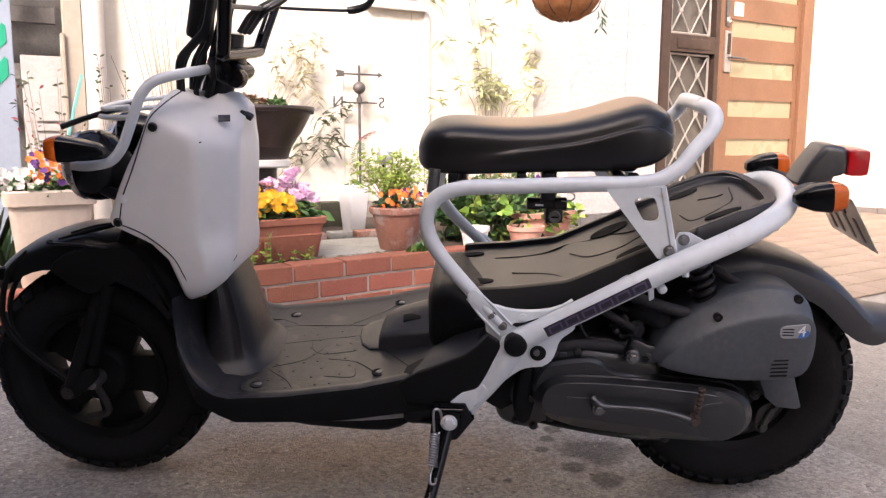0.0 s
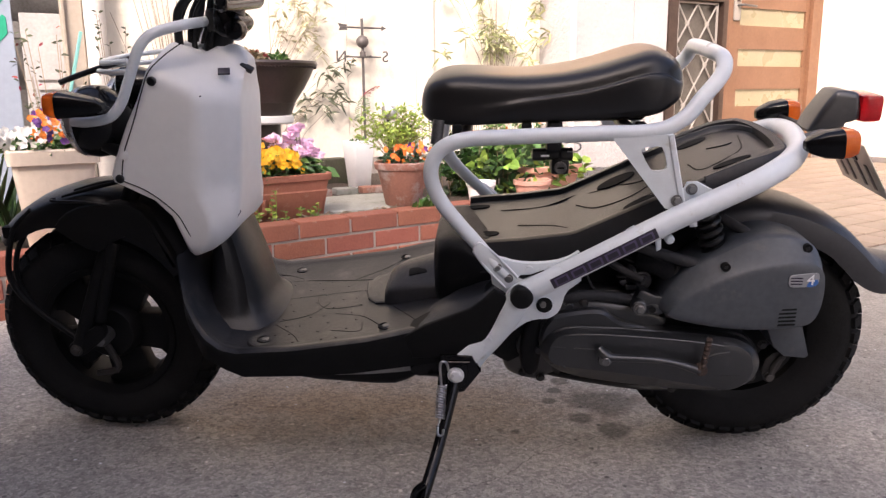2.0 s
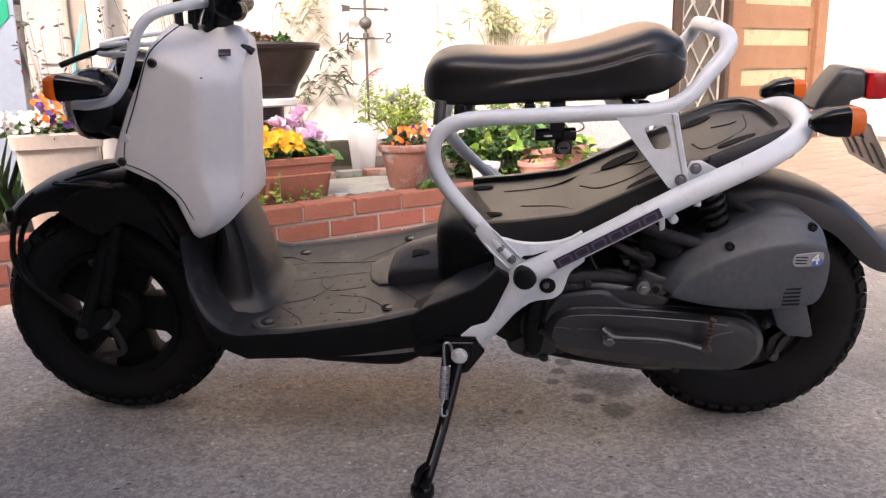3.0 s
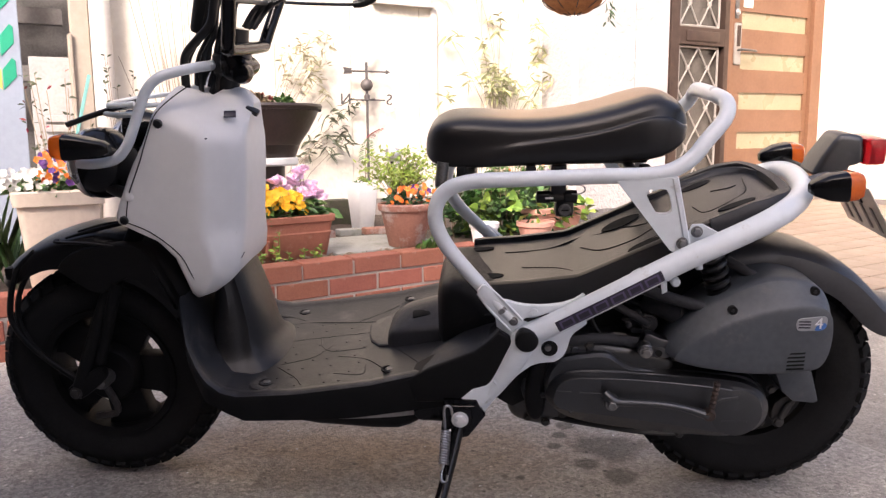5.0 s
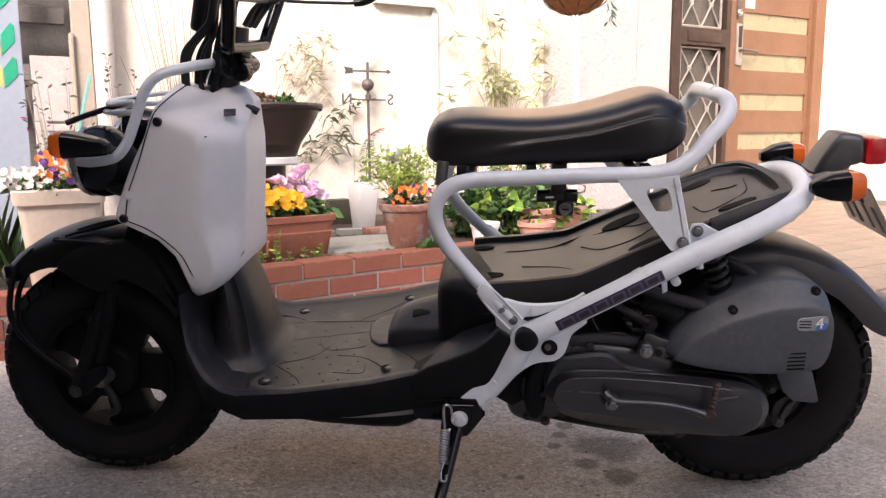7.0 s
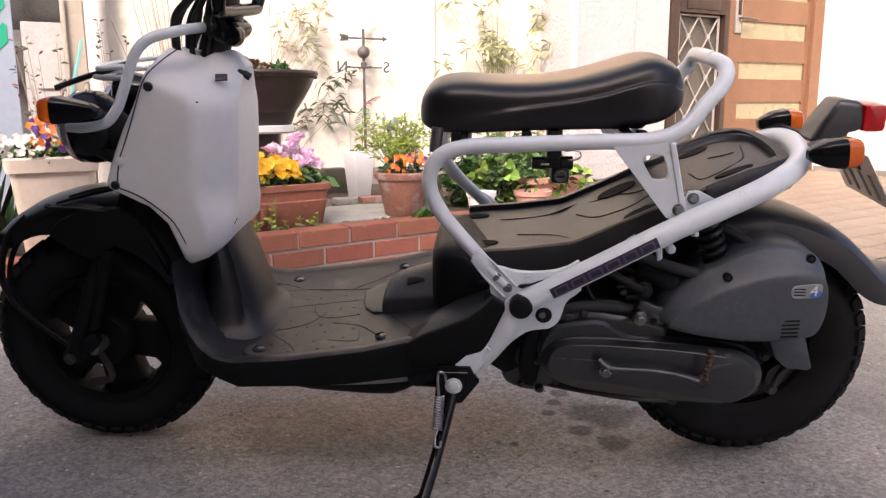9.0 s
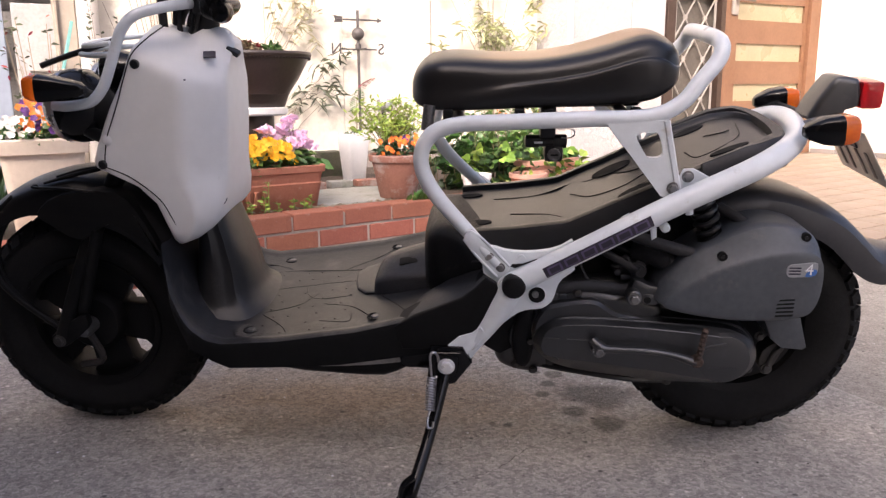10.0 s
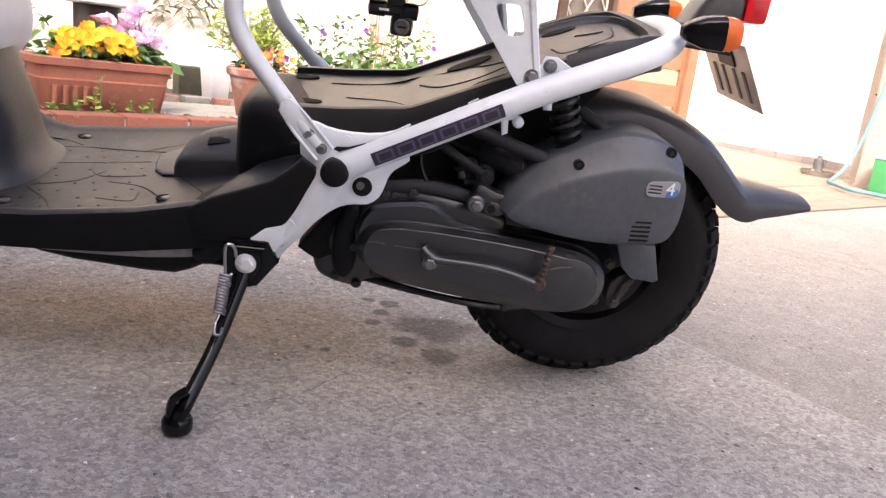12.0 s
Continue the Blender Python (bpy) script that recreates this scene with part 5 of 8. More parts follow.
# belly cover
bm = bmesh.new()
slab(bm, [(-0.28, 0.225), (-0.22, 0.186), (-0.12, 0.175), (-0.03, 0.172), (0.01, 0.19), (0.06, 0.20), (0.12, 0.255), (0.0, 0.245), (-0.15, 0.232)], 0.15, -0.155, 0.012, 3, 2, both=True)
part("belly_cover", bm, "black_plastic", bike)
bm = bmesh.new()
tube(bm, [(-0.25, -0.156, 0.206), (-0.10, -0.163, 0.211), (0.0, -0.166, 0.222), (0.06, -0.174, 0.243), (0.11, -0.187, 0.258)], 0.012, 12, 4)
part("lower_tube", bm, "dirty_paint", bike, "grimy white frame tube under the floorboard, greyed for its shade")
# tunnel hump behind the feet
rings = []
for u, hh, sh, w in ((-0.058, 0.303, 0.296, 0.050), (-0.056, 0.318, 0.312, 0.056), (-0.048, 0.333, 0.320, 0.062), (-0.034, 0.344, 0.325, 0.067), (-0.018, 0.352, 0.329, 0.070), (0.005, 0.359, 0.333, 0.073), (0.04, 0.368, 0.337, 0.077), (0.06, 0.374, 0.338, 0.082), (0.075, 0.380, 0.334, 0.098), (0.09, 0.384, 0.336, 0.106), (0.13, 0.392, 0.350, 0.110)):
    base = board_h(min(u, 0.1)) - 0.02
    half = [(-w - 0.005, base), (-w - 0.002, sh - 0.008), (-w + 0.002, sh - 0.002), (-w + 0.009, sh + 0.002), (-w * 0.55, sh * 0.45 + hh * 0.55), (-w * 0.25, hh - 0.002), (0, hh)]
    rings.append([(u, d, h) for d, h in half] + [(u, -d, h) for d, h in reversed(half[:-1])])
bm = bmesh.new()
bridge(bm, rings)
tun = part("tunnel_cover", bm, "board_plastic", bike, angle=40)
rim = [(-0.104, 0.045), (-0.104, 0.036), (-0.100, 0.0), (-0.092, -0.030), (-0.074, -0.054), (-0.044, -0.064), (0.02, -0.075), (0.05, -0.080), (0.05, 0.080), (-0.044, 0.082), (-0.085, 0.070)]
bm = bmesh.new()
bridge(bm, [[on_board(u, d, -0.004) for u, d in rim], [on_board(u, d, 0.003) for u, d in rim], [on_board(u * 0.97 + 0.0, d * 0.97, 0.0045) for u, d in rim]])
part("hatch_rim", bm, "board_plastic", tun, smooth=False)
bm = bmesh.new()
box(bm, -0.018, 0.018, -0.011, 0.011, -0.004, 0.0025, 0.004, Matrix.Translation((0.006, -0.036, 0.3475)) @ Euler((radians(18), radians(-10), 0)).to_matrix().to_4x4())
part("drain_slot", bm, "dark_gap", tun)


# raised side wing at the rear of the floorboard
for s in (-1, 1):
    bm = bmesh.new()
    # outer wing face in the same shade-darkened black as the board's side
    slab(bm, [(0.010, 0.252), (-0.006, 0.292), (0.030, 0.3135), (0.067, 0.3285), (0.107, 0.3450), (0.128, 0.361), (0.147, 0.3805), (0.165, 0.369), (0.172, 0.350), (0.158, 0.316), (0.142, 0.290), (0.124, 0.268), (0.104, 0.256)], 0.150 * s, 0.2045 * s, 0.004, 3, 1)
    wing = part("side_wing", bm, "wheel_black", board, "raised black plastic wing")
    outer = [(0.020, 0.307), (0.067, 0.3275), (0.107, 0.3440), (0.128, 0.3600), (0.147, 0.3795), (0.163, 0.369)]
    inner = [(0.030, 0.305), (0.068, 0.334), (0.090, 0.350), (0.112, 0.360), (0.140, 0.367), (0.163, 0.366)]
    bm = bmesh.new()
    bridge(bm, [[(u, d * s, h + up) for u, h in row] for row, d, up in ((outer, 0.200, 0.0), (outer, 0.196, 0.0022), (inner, 0.125, 0.002), (inner, 0.110, 0.0), (inner, 0.110, -0.02), (outer, 0.196, -0.02))], closed=False, ends=False, loop=True)
    part("wing_ledge", bm, "board_plastic", wing)


# battery box and tray under the seat
rings = []
for u, lo, hi, w in ((0.038, 0.330, 0.395, 0.060), (0.041, 0.315, 0.418, 0.090), (0.050, 0.305, 0.432, 0.112), (0.068, 0.30, 0.440, 0.124), (0.095, 0.30, 0.440, 0.1315), (0.115, 0.30, 0.434, 0.1345), (0.122, 0.30, 0.432, 0.1325), (0.21, 0.30, 0.420, 0.1325)):
    ring = []
    for k in range(24):
        t = k * math.tau / 24
        c, s = math.cos(t), math.sin(t)
        ring.append((u, w * math.copysign(abs(c) ** 0.4, c), (lo + hi) / 2 + (hi - lo) / 2 * math.copysign(abs(s) ** 0.4, s)))
    rings.append(ring)
bm = bmesh.new()
bridge(bm, rings)
part("battery_box", bm, "black_plastic", bike, "rounded black box in front of the tray")


def tray_h(u):
    return float(np.interp(u, [0.07, 0.10, 0.19, 0.28, 0.36, 0.41, 0.50, 0.556, 0.60, 0.645], [0.428, 0.438, 0.444, 0.455, 0.491, 0.514, 0.554, 0.577, 0.587, 0.585]))


rings = []
for u in np.linspace(0.10, 0.624, 46):
    h = tray_h(u)
    w = float(np.interp(u, [0.075, 0.12, 0.5, 0.560, 0.590, 0.612, 0.624], [0.118, 0.128, 0.128, 0.122, 0.108, 0.084, 0.056]))
    sk = 0.050
    sec = [(-w - 0.004, h - sk), (-w, h - 0.010), (-w + 0.005, h + 0.001), (-w + 0.014, h + 0.003), (-w + 0.019, h + 0.002), (-w + 0.025, h - 0.006), (-0.03, h - 0.008), (0.03, h - 0.008), (w - 0.025, h - 0.006), (w - 0.019, h + 0.002), (w - 0.014, h + 0.003), (w - 0.005, h + 0.001), (w, h - 0.010), (w + 0.004, h - sk)]
    rings.append([(u, d, hh + 0.07 * d) for d, hh in sec])
bm = bmesh.new()
bridge(bm, rings)
tray = part("luggage_tray", bm, "tray_plastic", bike, "black plastic under-seat tray with moulded lines")


def on_tray(u, d, up=0.0):
    return Vector((u, d, tray_h(u) - 0.0075 + 0.07 * d + up))


# broad raised rim round the rear end of the tray
rim = spline([(0.49, -0.121, 0), (0.555, -0.120, 0), (0.592, -0.112, 0), (0.618, -0.088, 0), (0.629, -0.045, 0), (0.632, 0.0, 0), (0.629, 0.045, 0), (0.618, 0.088, 0), (0.592, 0.112, 0), (0.555, 0.120, 0), (0.49, 0.121, 0)], 5)
rings = []
for i, c in enumerate(rim):
    t = (rim[min(i + 1, len(rim) - 1)] - rim[max(i - 1, 0)]).normalized()
    n = Vector((t.y, -t.x, 0))
    grow = min(1.0, min(i, len(rim) - 1 - i) / 8)
    h = tray_h(c.x) + 0.07 * c.y
    sec = [(-0.012, -0.010), (-0.008 * grow - 0.003, 0.0055), (0.004, 0.0075), (0.010, 0.003), (0.014, -0.012), (0.018, -0.040), (0.006, -0.040)]
    rings.append([c + n * o + Vector((0, 0, h + z)) for o, z in sec])
bm = bmesh.new()
bridge(bm, rings)
part("tray_rim", bm, "board_plastic", tray, angle=40)
TRIBS = [[(0.16, 0.05), (0.24, 0.05), (0.30, 0.07), (0.345, 0.045), (0.37, 0.08)], [(0.19, -0.03), (0.25, -0.05), (0.28, -0.075)], [(0.30, 0.02), (0.33, -0.03), (0.38, -0.045), (0.42, -0.03)], [(0.37, 0.04), (0.40, 0.01), (0.43, 0.0)], [(0.49, -0.01), (0.50, -0.055), (0.54, -0.05), (0.575, -0.02), (0.59, 0.05)], [(0.53, 0.03), (0.555, 0.015), (0.57, 0.02)], [(0.40, -0.07), (0.45, -0.07), (0.48, -0.08)]]
for r in TRIBS:
    bm = bmesh.new()
    tube(bm, [on_tray(u, d, -0.0005) for u, d in r], 0.0016, 6, 6)
    part("rib", bm, "black_plastic", tray)
for u, d, a, b in ((0.115, 0.075, 0.024, 0.010), (0.13, -0.065, 0.026, 0.012), (0.375, 0.055, 0.034, 0.020), (0.395, -0.088, 0.028, 0.014), (0.515, 0.082, 0.026, 0.012), (0.545, -0.075, 0.03, 0.010)):
    bm = bmesh.new()
    sl = (tray_h(u + 0.02) - tray_h(u - 0.02)) / 0.04
    ring = []
    for k in range(20):
        t = k * math.tau / 20
        ring.append((u + a * math.cos(t), d + b * math.sin(t), tray_h(u) - 0.0052 + 0.07 * (d + b * math.sin(t)) + sl * a * math.cos(t)))
    f = bm.faces.new([bm.verts.new(p) for p in ring])
    ex = bmesh.ops.extrude_face_region(bm, geom=[f])
    bmesh.ops.translate(bm, vec=(0, 0, -0.006), verts=[g for g in ex["geom"] if isinstance(g, bmesh.types.BMVert)])
    part("slot", bm, "dark_gap", tray, "oval drain recess", smooth=False)


# ---- white frame
def holed(bm, outer, inner, d0, d1, n=48):
    """A plate with one rounded hole: rings of equal bearing joined outside to inside."""
    hole = spline([(*p, 0) for p in inner], 4, True)
    c = sum((Vector((p[0], p[1])) for p in hole), Vector((0, 0))) / len(hole)

    def cast(poly, a):
        d = Vector((math.cos(a), math.sin(a)))
        best = 0.0
        for i in range(len(poly)):
            p, q = Vector((poly[i - 1][0], poly[i - 1][1])) - c, Vector((poly[i][0], poly[i][1])) - c
            den = d.x * (q.y - p.y) - d.y * (q.x - p.x)
            if abs(den) > 1e-9:
                t = (p.x * (q.y - p.y) - p.y * (q.x - p.x)) / den
                s = (p.x * d.y - p.y * d.x) / den
                if t > 0 and -1e-6 <= s <= 1 + 1e-6:
                    best = max(best, t)
        return c + d * best
    ang = sorted([k * math.tau / n for k in range(n)] + [math.atan2(p[1] - c.y, p[0] - c.x) % math.tau for p in outer])
    o, h = [cast(outer, a) for a in ang], [cast(hole, a) for a in ang]
    bridge(bm, [[(p.x, d, p.y) for p in ring] for ring, d in ((o, d0), (o, d1), (h, d1), (h, d0))], loop=True)


def mirror_path(pts):
    return pts + [(u, -d, h) for u, d, h in reversed(pts)]


bm = bmesh.new()
half_loop = [(0.188, -0.200, 0.3685), (0.235, -0.199, 0.3935), (0.330, -0.196, 0.4435), (0.436, -0.186, 0.497), (0.50, -0.178, 0.525), (0.560, -0.165, 0.550), (0.600, -0.142, 0.565), (0.632, -0.106, 0.574), (0.656, -0.058, 0.580)]
tube(bm, half_loop + [(0.670, 0.0, 0.587), (0.675, 0.055, 0.589), (0.668, 0.095, 0.586), (0.650, 0.125, 0.576), (0.615, 0.148, 0.560), (0.572, 0.160, 0.542)] + [(u, -d, h - 0.012) for u, d, h in reversed(half_loop[:5])], 0.0182, 20, 6)
frame_loop = part("frame_loop", bm, "white_paint", bike, "white main frame loop with worn paint")
for s in (-1, 1):
    # pressed down tube: a rounded channel with a flat flange that carries the pivot
    bm = bmesh.new()
    tube(bm, [(0.190, 0.196 * s, 0.366), (0.172, 0.196 * s, 0.330), (0.152, 0.194 * s, 0.297), (0.126, 0.190 * s, 0.264), (0.090, 0.180 * s, 0.230), (0.055, 0.160 * s, 0.214)], [0.021, 0.020, 0.0175, 0.0165, 0.0165, 0.0165], 18, 6)
    slab(bm, [(0.168, 0.374), (0.196, 0.392), (0.250, 0.404), (0.288, 0.399), (0.282, 0.388), (0.269, 0.378), (0.262, 0.366), (0.2585, 0.352), (0.252, 0.337), (0.238, 0.3265), (0.220, 0.3245), (0.201, 0.319), (0.178, 0.301), (0.155, 0.275), (0.132, 0.246), (0.118, 0.228), (0.104, 0.232), (0.128, 0.272), (0.150, 0.310), (0.160, 0.342)], 0.186 * s, 0.2005 * s, 0.003, 2, 2, both=True)
    dt = part("down_tube", bm, "white_paint", bike, "white down tube and pivot plate with worn paint")
    bm = bmesh.new()
    slab(bm, [(0.085, 0.262), (0.104, 0.279), (0.126, 0.2855), (0.138, 0.296), (0.1455, 0.286), (0.134, 0.267), (0.121, 0.249), (0.108, 0.236), (0.092, 0.240)], 0.188 * s, 0.2075 * s, 0.0025, 2, 1, both=True)
    gus = part("gusset", bm, "white_paint", dt, "welded white gusset above the stand bracket")
    bm = bmesh.new()
    tube(bm, [(0.137, 0.2080 * s, 0.2965), (0.142, 0.2085 * s, 0.2915), (0.1460, 0.2080 * s, 0.2860), (0.140, 0.207 * s, 0.2755), (0.130, 0.206 * s, 0.2610)], [0.0024, 0.0027, 0.0022, 0.0020, 0.0016], 8, 4)
    part("weld_bead", bm, "white_paint", gus)
    bm = bmesh.new()
    lathe(bm, [(0.0185, 0.0), (0.0190, 0.016 * s), (0.0180, 0.0195 * s), (0.0160, 0.0210 * s), (0.004, 0.0212 * s)], 32, "y", (0.1915, 0.2005 * s, 0.3705))
    part("end_cap", bm, "black_plastic", dt, "black plastic end cap")
    bm = bmesh.new()
    lathe(bm, [(0.0150, 0.0), (0.0150, 0.0012 * s), (0.0135, 0.0014 * s), (0.0130, -0.004 * s)], 28, "y", (0.229, 0.2008 * s, 0.352))
    part("pivot_rim", bm, "white_paint", dt)
    bm = bmesh.new()
    lathe(bm, [(0.0134, 0.0), (0.0134, 0.0022 * s), (0.010, 0.0024 * s)], 24, "y", (0.229, 0.2006 * s, 0.352))
    part("pivot_hole", bm, "dark_gap", dt)
    bm = bmesh.new()
    lathe(bm, [(0.0055, 0.0), (0.0050, 0.006 * s)], 16, "y", (0.2265, 0.2022 * s, 0.354))
    part("pivot_pin", bm, "bolt_steel", dt)
    # junction plate behind the flattened end of the upper rail
    bm = bmesh.new()
    slab(bm, [(0.143, 0.384), (0.141, 0.402), (0.150, 0.430), (0.163, 0.4285), (0.176, 0.424), (0.191, 0.4215), (0.210, 0.4205), (0.230, 0.4215), (0.250, 0.4245), (0.268, 0.431), (0.284, 0.440), (0.272, 0.422), (0.215, 0.392), (0.195, 0.374), (0.166, 0.367)], 0.178 * s, 0.191 * s, 0.0025, 2, 1, both=True)
    part("junction_plate", bm, "white_paint", frame_loop)
    bm = bmesh.new()
    slab(bm, [(0.112, 0.440), (0.131, 0.4145), (0.150, 0.394), (0.166, 0.377), (0.178, 0.384), (0.187, 0.397), (0.166, 0.420), (0.147, 0.4395), (0.126, 0.457), (0.117, 0.453)], 0.184 * s, 0.1935 * s, 0.003, 2, 2, both=True)
    part("rail_foot", bm, "white_paint", frame_loop, "flattened end of the seat rail")
    bm = bmesh.new()
    tube(bm, [(0.112, 0.186 * s, 0.4405), (0.131, 0.1935 * s, 0.4165), (0.150, 0.194 * s, 0.3955), (0.165, 0.194 * s, 0.3795)], 0.0022, 8, 3)
    part("pressed_edge", bm, "white_paint", frame_loop)
    bm = bmesh.new()
    tube(bm, [(0.124, 0.186 * s, 0.4575), (0.147, 0.1935 * s, 0.4385), (0.166, 0.194 * s, 0.4185), (0.185, 0.194 * s, 0.3975)], 0.0022, 8, 3)
    part("pressed_edge", bm, "white_paint", frame_loop)
    bm = bmesh.new()
    slab(bm, [(0.186, 0.3965), (0.194, 0.3935), (0.226, 0.4075), (0.228, 0.4095), (0.206, 0.4015), (0.190, 0.4005)], 0.1905 * s, 0.1925 * s, 0.0004, 1, 1)
    part("joint_gap", bm, "dark_gap", frame_loop, "dark gap at the tube joint", smooth=False)
    bm = bmesh.new()
    lathe(bm, [(0.0065, -0.004), (0.0065, 0.003 * 1), (0.004, 0.006), (0.001, 0.0065)], 14, "y", (0.2035, 0.190 * s, 0.4105))
    part("weld_nut", bm, "white_paint", frame_loop)
for u, h in ((0.1525, 0.4135), (0.1705, 0.3955)):
    bolt(u, -0.1932, h, 0.0056, frame_loop, deep=0.0028)
bm = bmesh.new()
slab(bm, [(0.403, 0.464), (0.413, 0.468), (0.415, 0.444), (0.407, 0.440)], -0.176, -0.186, 0.002, 1, 1, both=True)
part("frame_tab", bm, "white_paint", frame_loop)
bm = bmesh.new()
lathe(bm, [(0.0075, 0.006), (0.0075, -0.006), (0.005, -0.009), (0.002, -0.0095)], 16, "y", (0.427, -0.180, 0.460))
part("frame_lug", bm, "white_paint", frame_loop, "small white lug")
# worn seam of weld along the upper edge of the loop
for a, b in ((0.262, 0.284), (0.355, 0.368)):
    bm = bmesh.new()
    tube(bm, [(a, -0.196, 0.4300 + (a - 0.262) * 0.53), (b, -0.1955, 0.4300 + (b - 0.262) * 0.53 + 0.0010)], 0.0013, 8, 2)
    part("weld_bead", bm, "white_paint", frame_loop)
bm = bmesh.new()
tube(bm, mirror_path([(0.166, -0.189, 0.399), (0.150, -0.188, 0.416), (0.128, -0.180, 0.440), (0.064, -0.160, 0.510), (0.044, -0.158, 0.560), (0.058, -0.157, 0.600), (0.100, -0.157, 0.618), (0.18, -0.157, 0.622), (0.30, -0.156, 0.626), (0.395, -0.155, 0.629), (0.442, -0.150, 0.648), (0.470, -0.140, 0.678), (0.500, -0.124, 0.711), (0.507, -0.104, 0.732), (0.502, -0.06, 0.740)]), [0.008, 0.0085, 0.011, 0.0125] + [0.0125] * 22 + [0.0125, 0.011, 0.0085, 0.008], 16, 6)
rail = part("seat_rail", bm, "white_paint", bike, "white tubular seat rail and grab bar")
for s in (-1, 1):
    bm = bmesh.new()
    holed(bm, [(0.331, 0.620), (0.423, 0.626), (0.449, 0.515), (0.435, 0.501), (0.419, 0.507)], [(0.376, 0.601), (0.384, 0.606), (0.405, 0.607), (0.412, 0.599), (0.418, 0.577), (0.413, 0.569), (0.400, 0.568), (0.392, 0.572)], 0.158 * s, 0.167 * s)
    slab(bm, [(0.415, 0.624), (0.425, 0.626), (0.451, 0.515), (0.442, 0.509)], 0.146 * s, 0.1695 * s, 0.002, 1, 1, both=True)
    br = part("rail_bracket", bm, "white_paint", bike, "white folded bracket with a rounded cut-out")
    bolt(0.437, 0.168 * s if s < 0 else 0.176, 0.520, 0.0072, br)
    bm = bmesh.new()
    slab(bm, [(0.441, 0.512), (0.455, 0.546), (0.471, 0.547), (0.501, 0.531), (0.494, 0.512)], 0.146 * s, 0.150 * s, 0.0015, 1, 1, both=True)
    part("bolt_tab", bm, "white_paint", br)
    bolt(0.463, -0.150 if s < 0 else 0.156, 0.534, 0.0070, br)
for u, h in ((0.10, 0.618), (0.36, 0.628)):
    bm = bmesh.new()
    tube(bm, [(u, -0.155, h), (u, 0.155, h)], 0.010, 12, 1)
    part("cross_tube", bm, "satin_black", rail)
# printed strip on the loop: dark ground with six plain blocks
LOOP = spline(half_loop[:5], 10)


def strip(name, s0, s1, w0, w1, mat, parent, lift):
    """A curved sticker on the loop, from s0 to s1 metres past its second knot."""
    bm = bmesh.new()
    run, dist = [], 0.0
    for i, p in enumerate(LOOP[10:-1]):
        t = (LOOP[11 + i] - p).normalized()
        run.append((dist, p, t))
        dist += (LOOP[11 + i] - p).length
    cols = []
    for k in range(7):
        s = s0 + (s1 - s0) * k / 6
        a, b = max((q for q in zip(run, run[1:]) if q[0][0] <= s), key=lambda q: q[0][0])
        f = (s - a[0]) / (b[0] - a[0])
        p, t = a[1].lerp(b[1], f), a[2].lerp(b[2], f).normalized()
        n = (Vector((0, -1, 0)) + t * t.y).normalized()
        up = n.cross(t)
        up = up if up.z > 0 else -up
        cols.append([bm.verts.new(p + (n * math.cos(w / 0.0182) + up * math.sin(w / 0.0182)) * (0.0182 + lift)) for w in np.linspace(w0, w1, 7)])
    for a, b in zip(cols, cols[1:]):
        for i in range(6):
            bm.faces.new((a[i], a[i + 1], b[i + 1], b[i]))
    return part(name, bm, mat, parent)


lab = strip("printed_strip", 0.004, 0.186, -0.011, 0.0075, "decal_dark", frame_loop, 0.0008)
lab["label"] = "dark printed strip with plain blocks"
for k in range(6):
    a = 0.010 + 0.0292 * k
    for q in ((0, 0.024, -0.0085, -0.0062), (0, 0.024, 0.0026, 0.0050), (0, 0.0035, -0.0062, 0.0026), (0.0205, 0.024, -0.0062, 0.0026)):
        strip("printed_block", a + q[0], a + q[1], q[2], q[3], "decal_mark", lab, 0.0014)


# ---- seat, lofted front to back
rings = []
US = [0.022, 0.026, 0.040, 0.065, 0.10, 0.15, 0.20, 0.26, 0.32, 0.36, 0.395, 0.42, 0.445, 0.458, 0.463]
TOPH = [0.668, 0.689, 0.706, 0.716, 0.717, 0.713, 0.711, 0.716, 0.728, 0.741, 0.750, 0.748, 0.734, 0.715, 0.697]
BOT = [0.652, 0.640, 0.632, 0.629, 0.628, 0.630, 0.632, 0.634, 0.636, 0.638, 0.642, 0.648, 0.662, 0.675, 0.684]
WID = [0.050, 0.076, 0.096, 0.108, 0.112, 0.113, 0.114, 0.117, 0.122, 0.125, 0.124, 0.118, 0.098, 0.070, 0.030]
CRE = [0.655, 0.652, 0.648, 0.645, 0.646, 0.656, 0.667, 0.675, 0.694, 0.710, 0.720, 0.714, 0.700, 0.692, 0.688]
fine_u = np.linspace(0, len(US) - 1, 85)
prof = []
for a in (US, TOPH, BOT, WID, CRE):
    v = np.interp(fine_u, range(len(US)), a)
    for _ in range(8):
        v[1:-1] = 0.25 * v[:-2] + 0.5 * v[1:-1] + 0.25 * v[2:]
    prof.append(v)
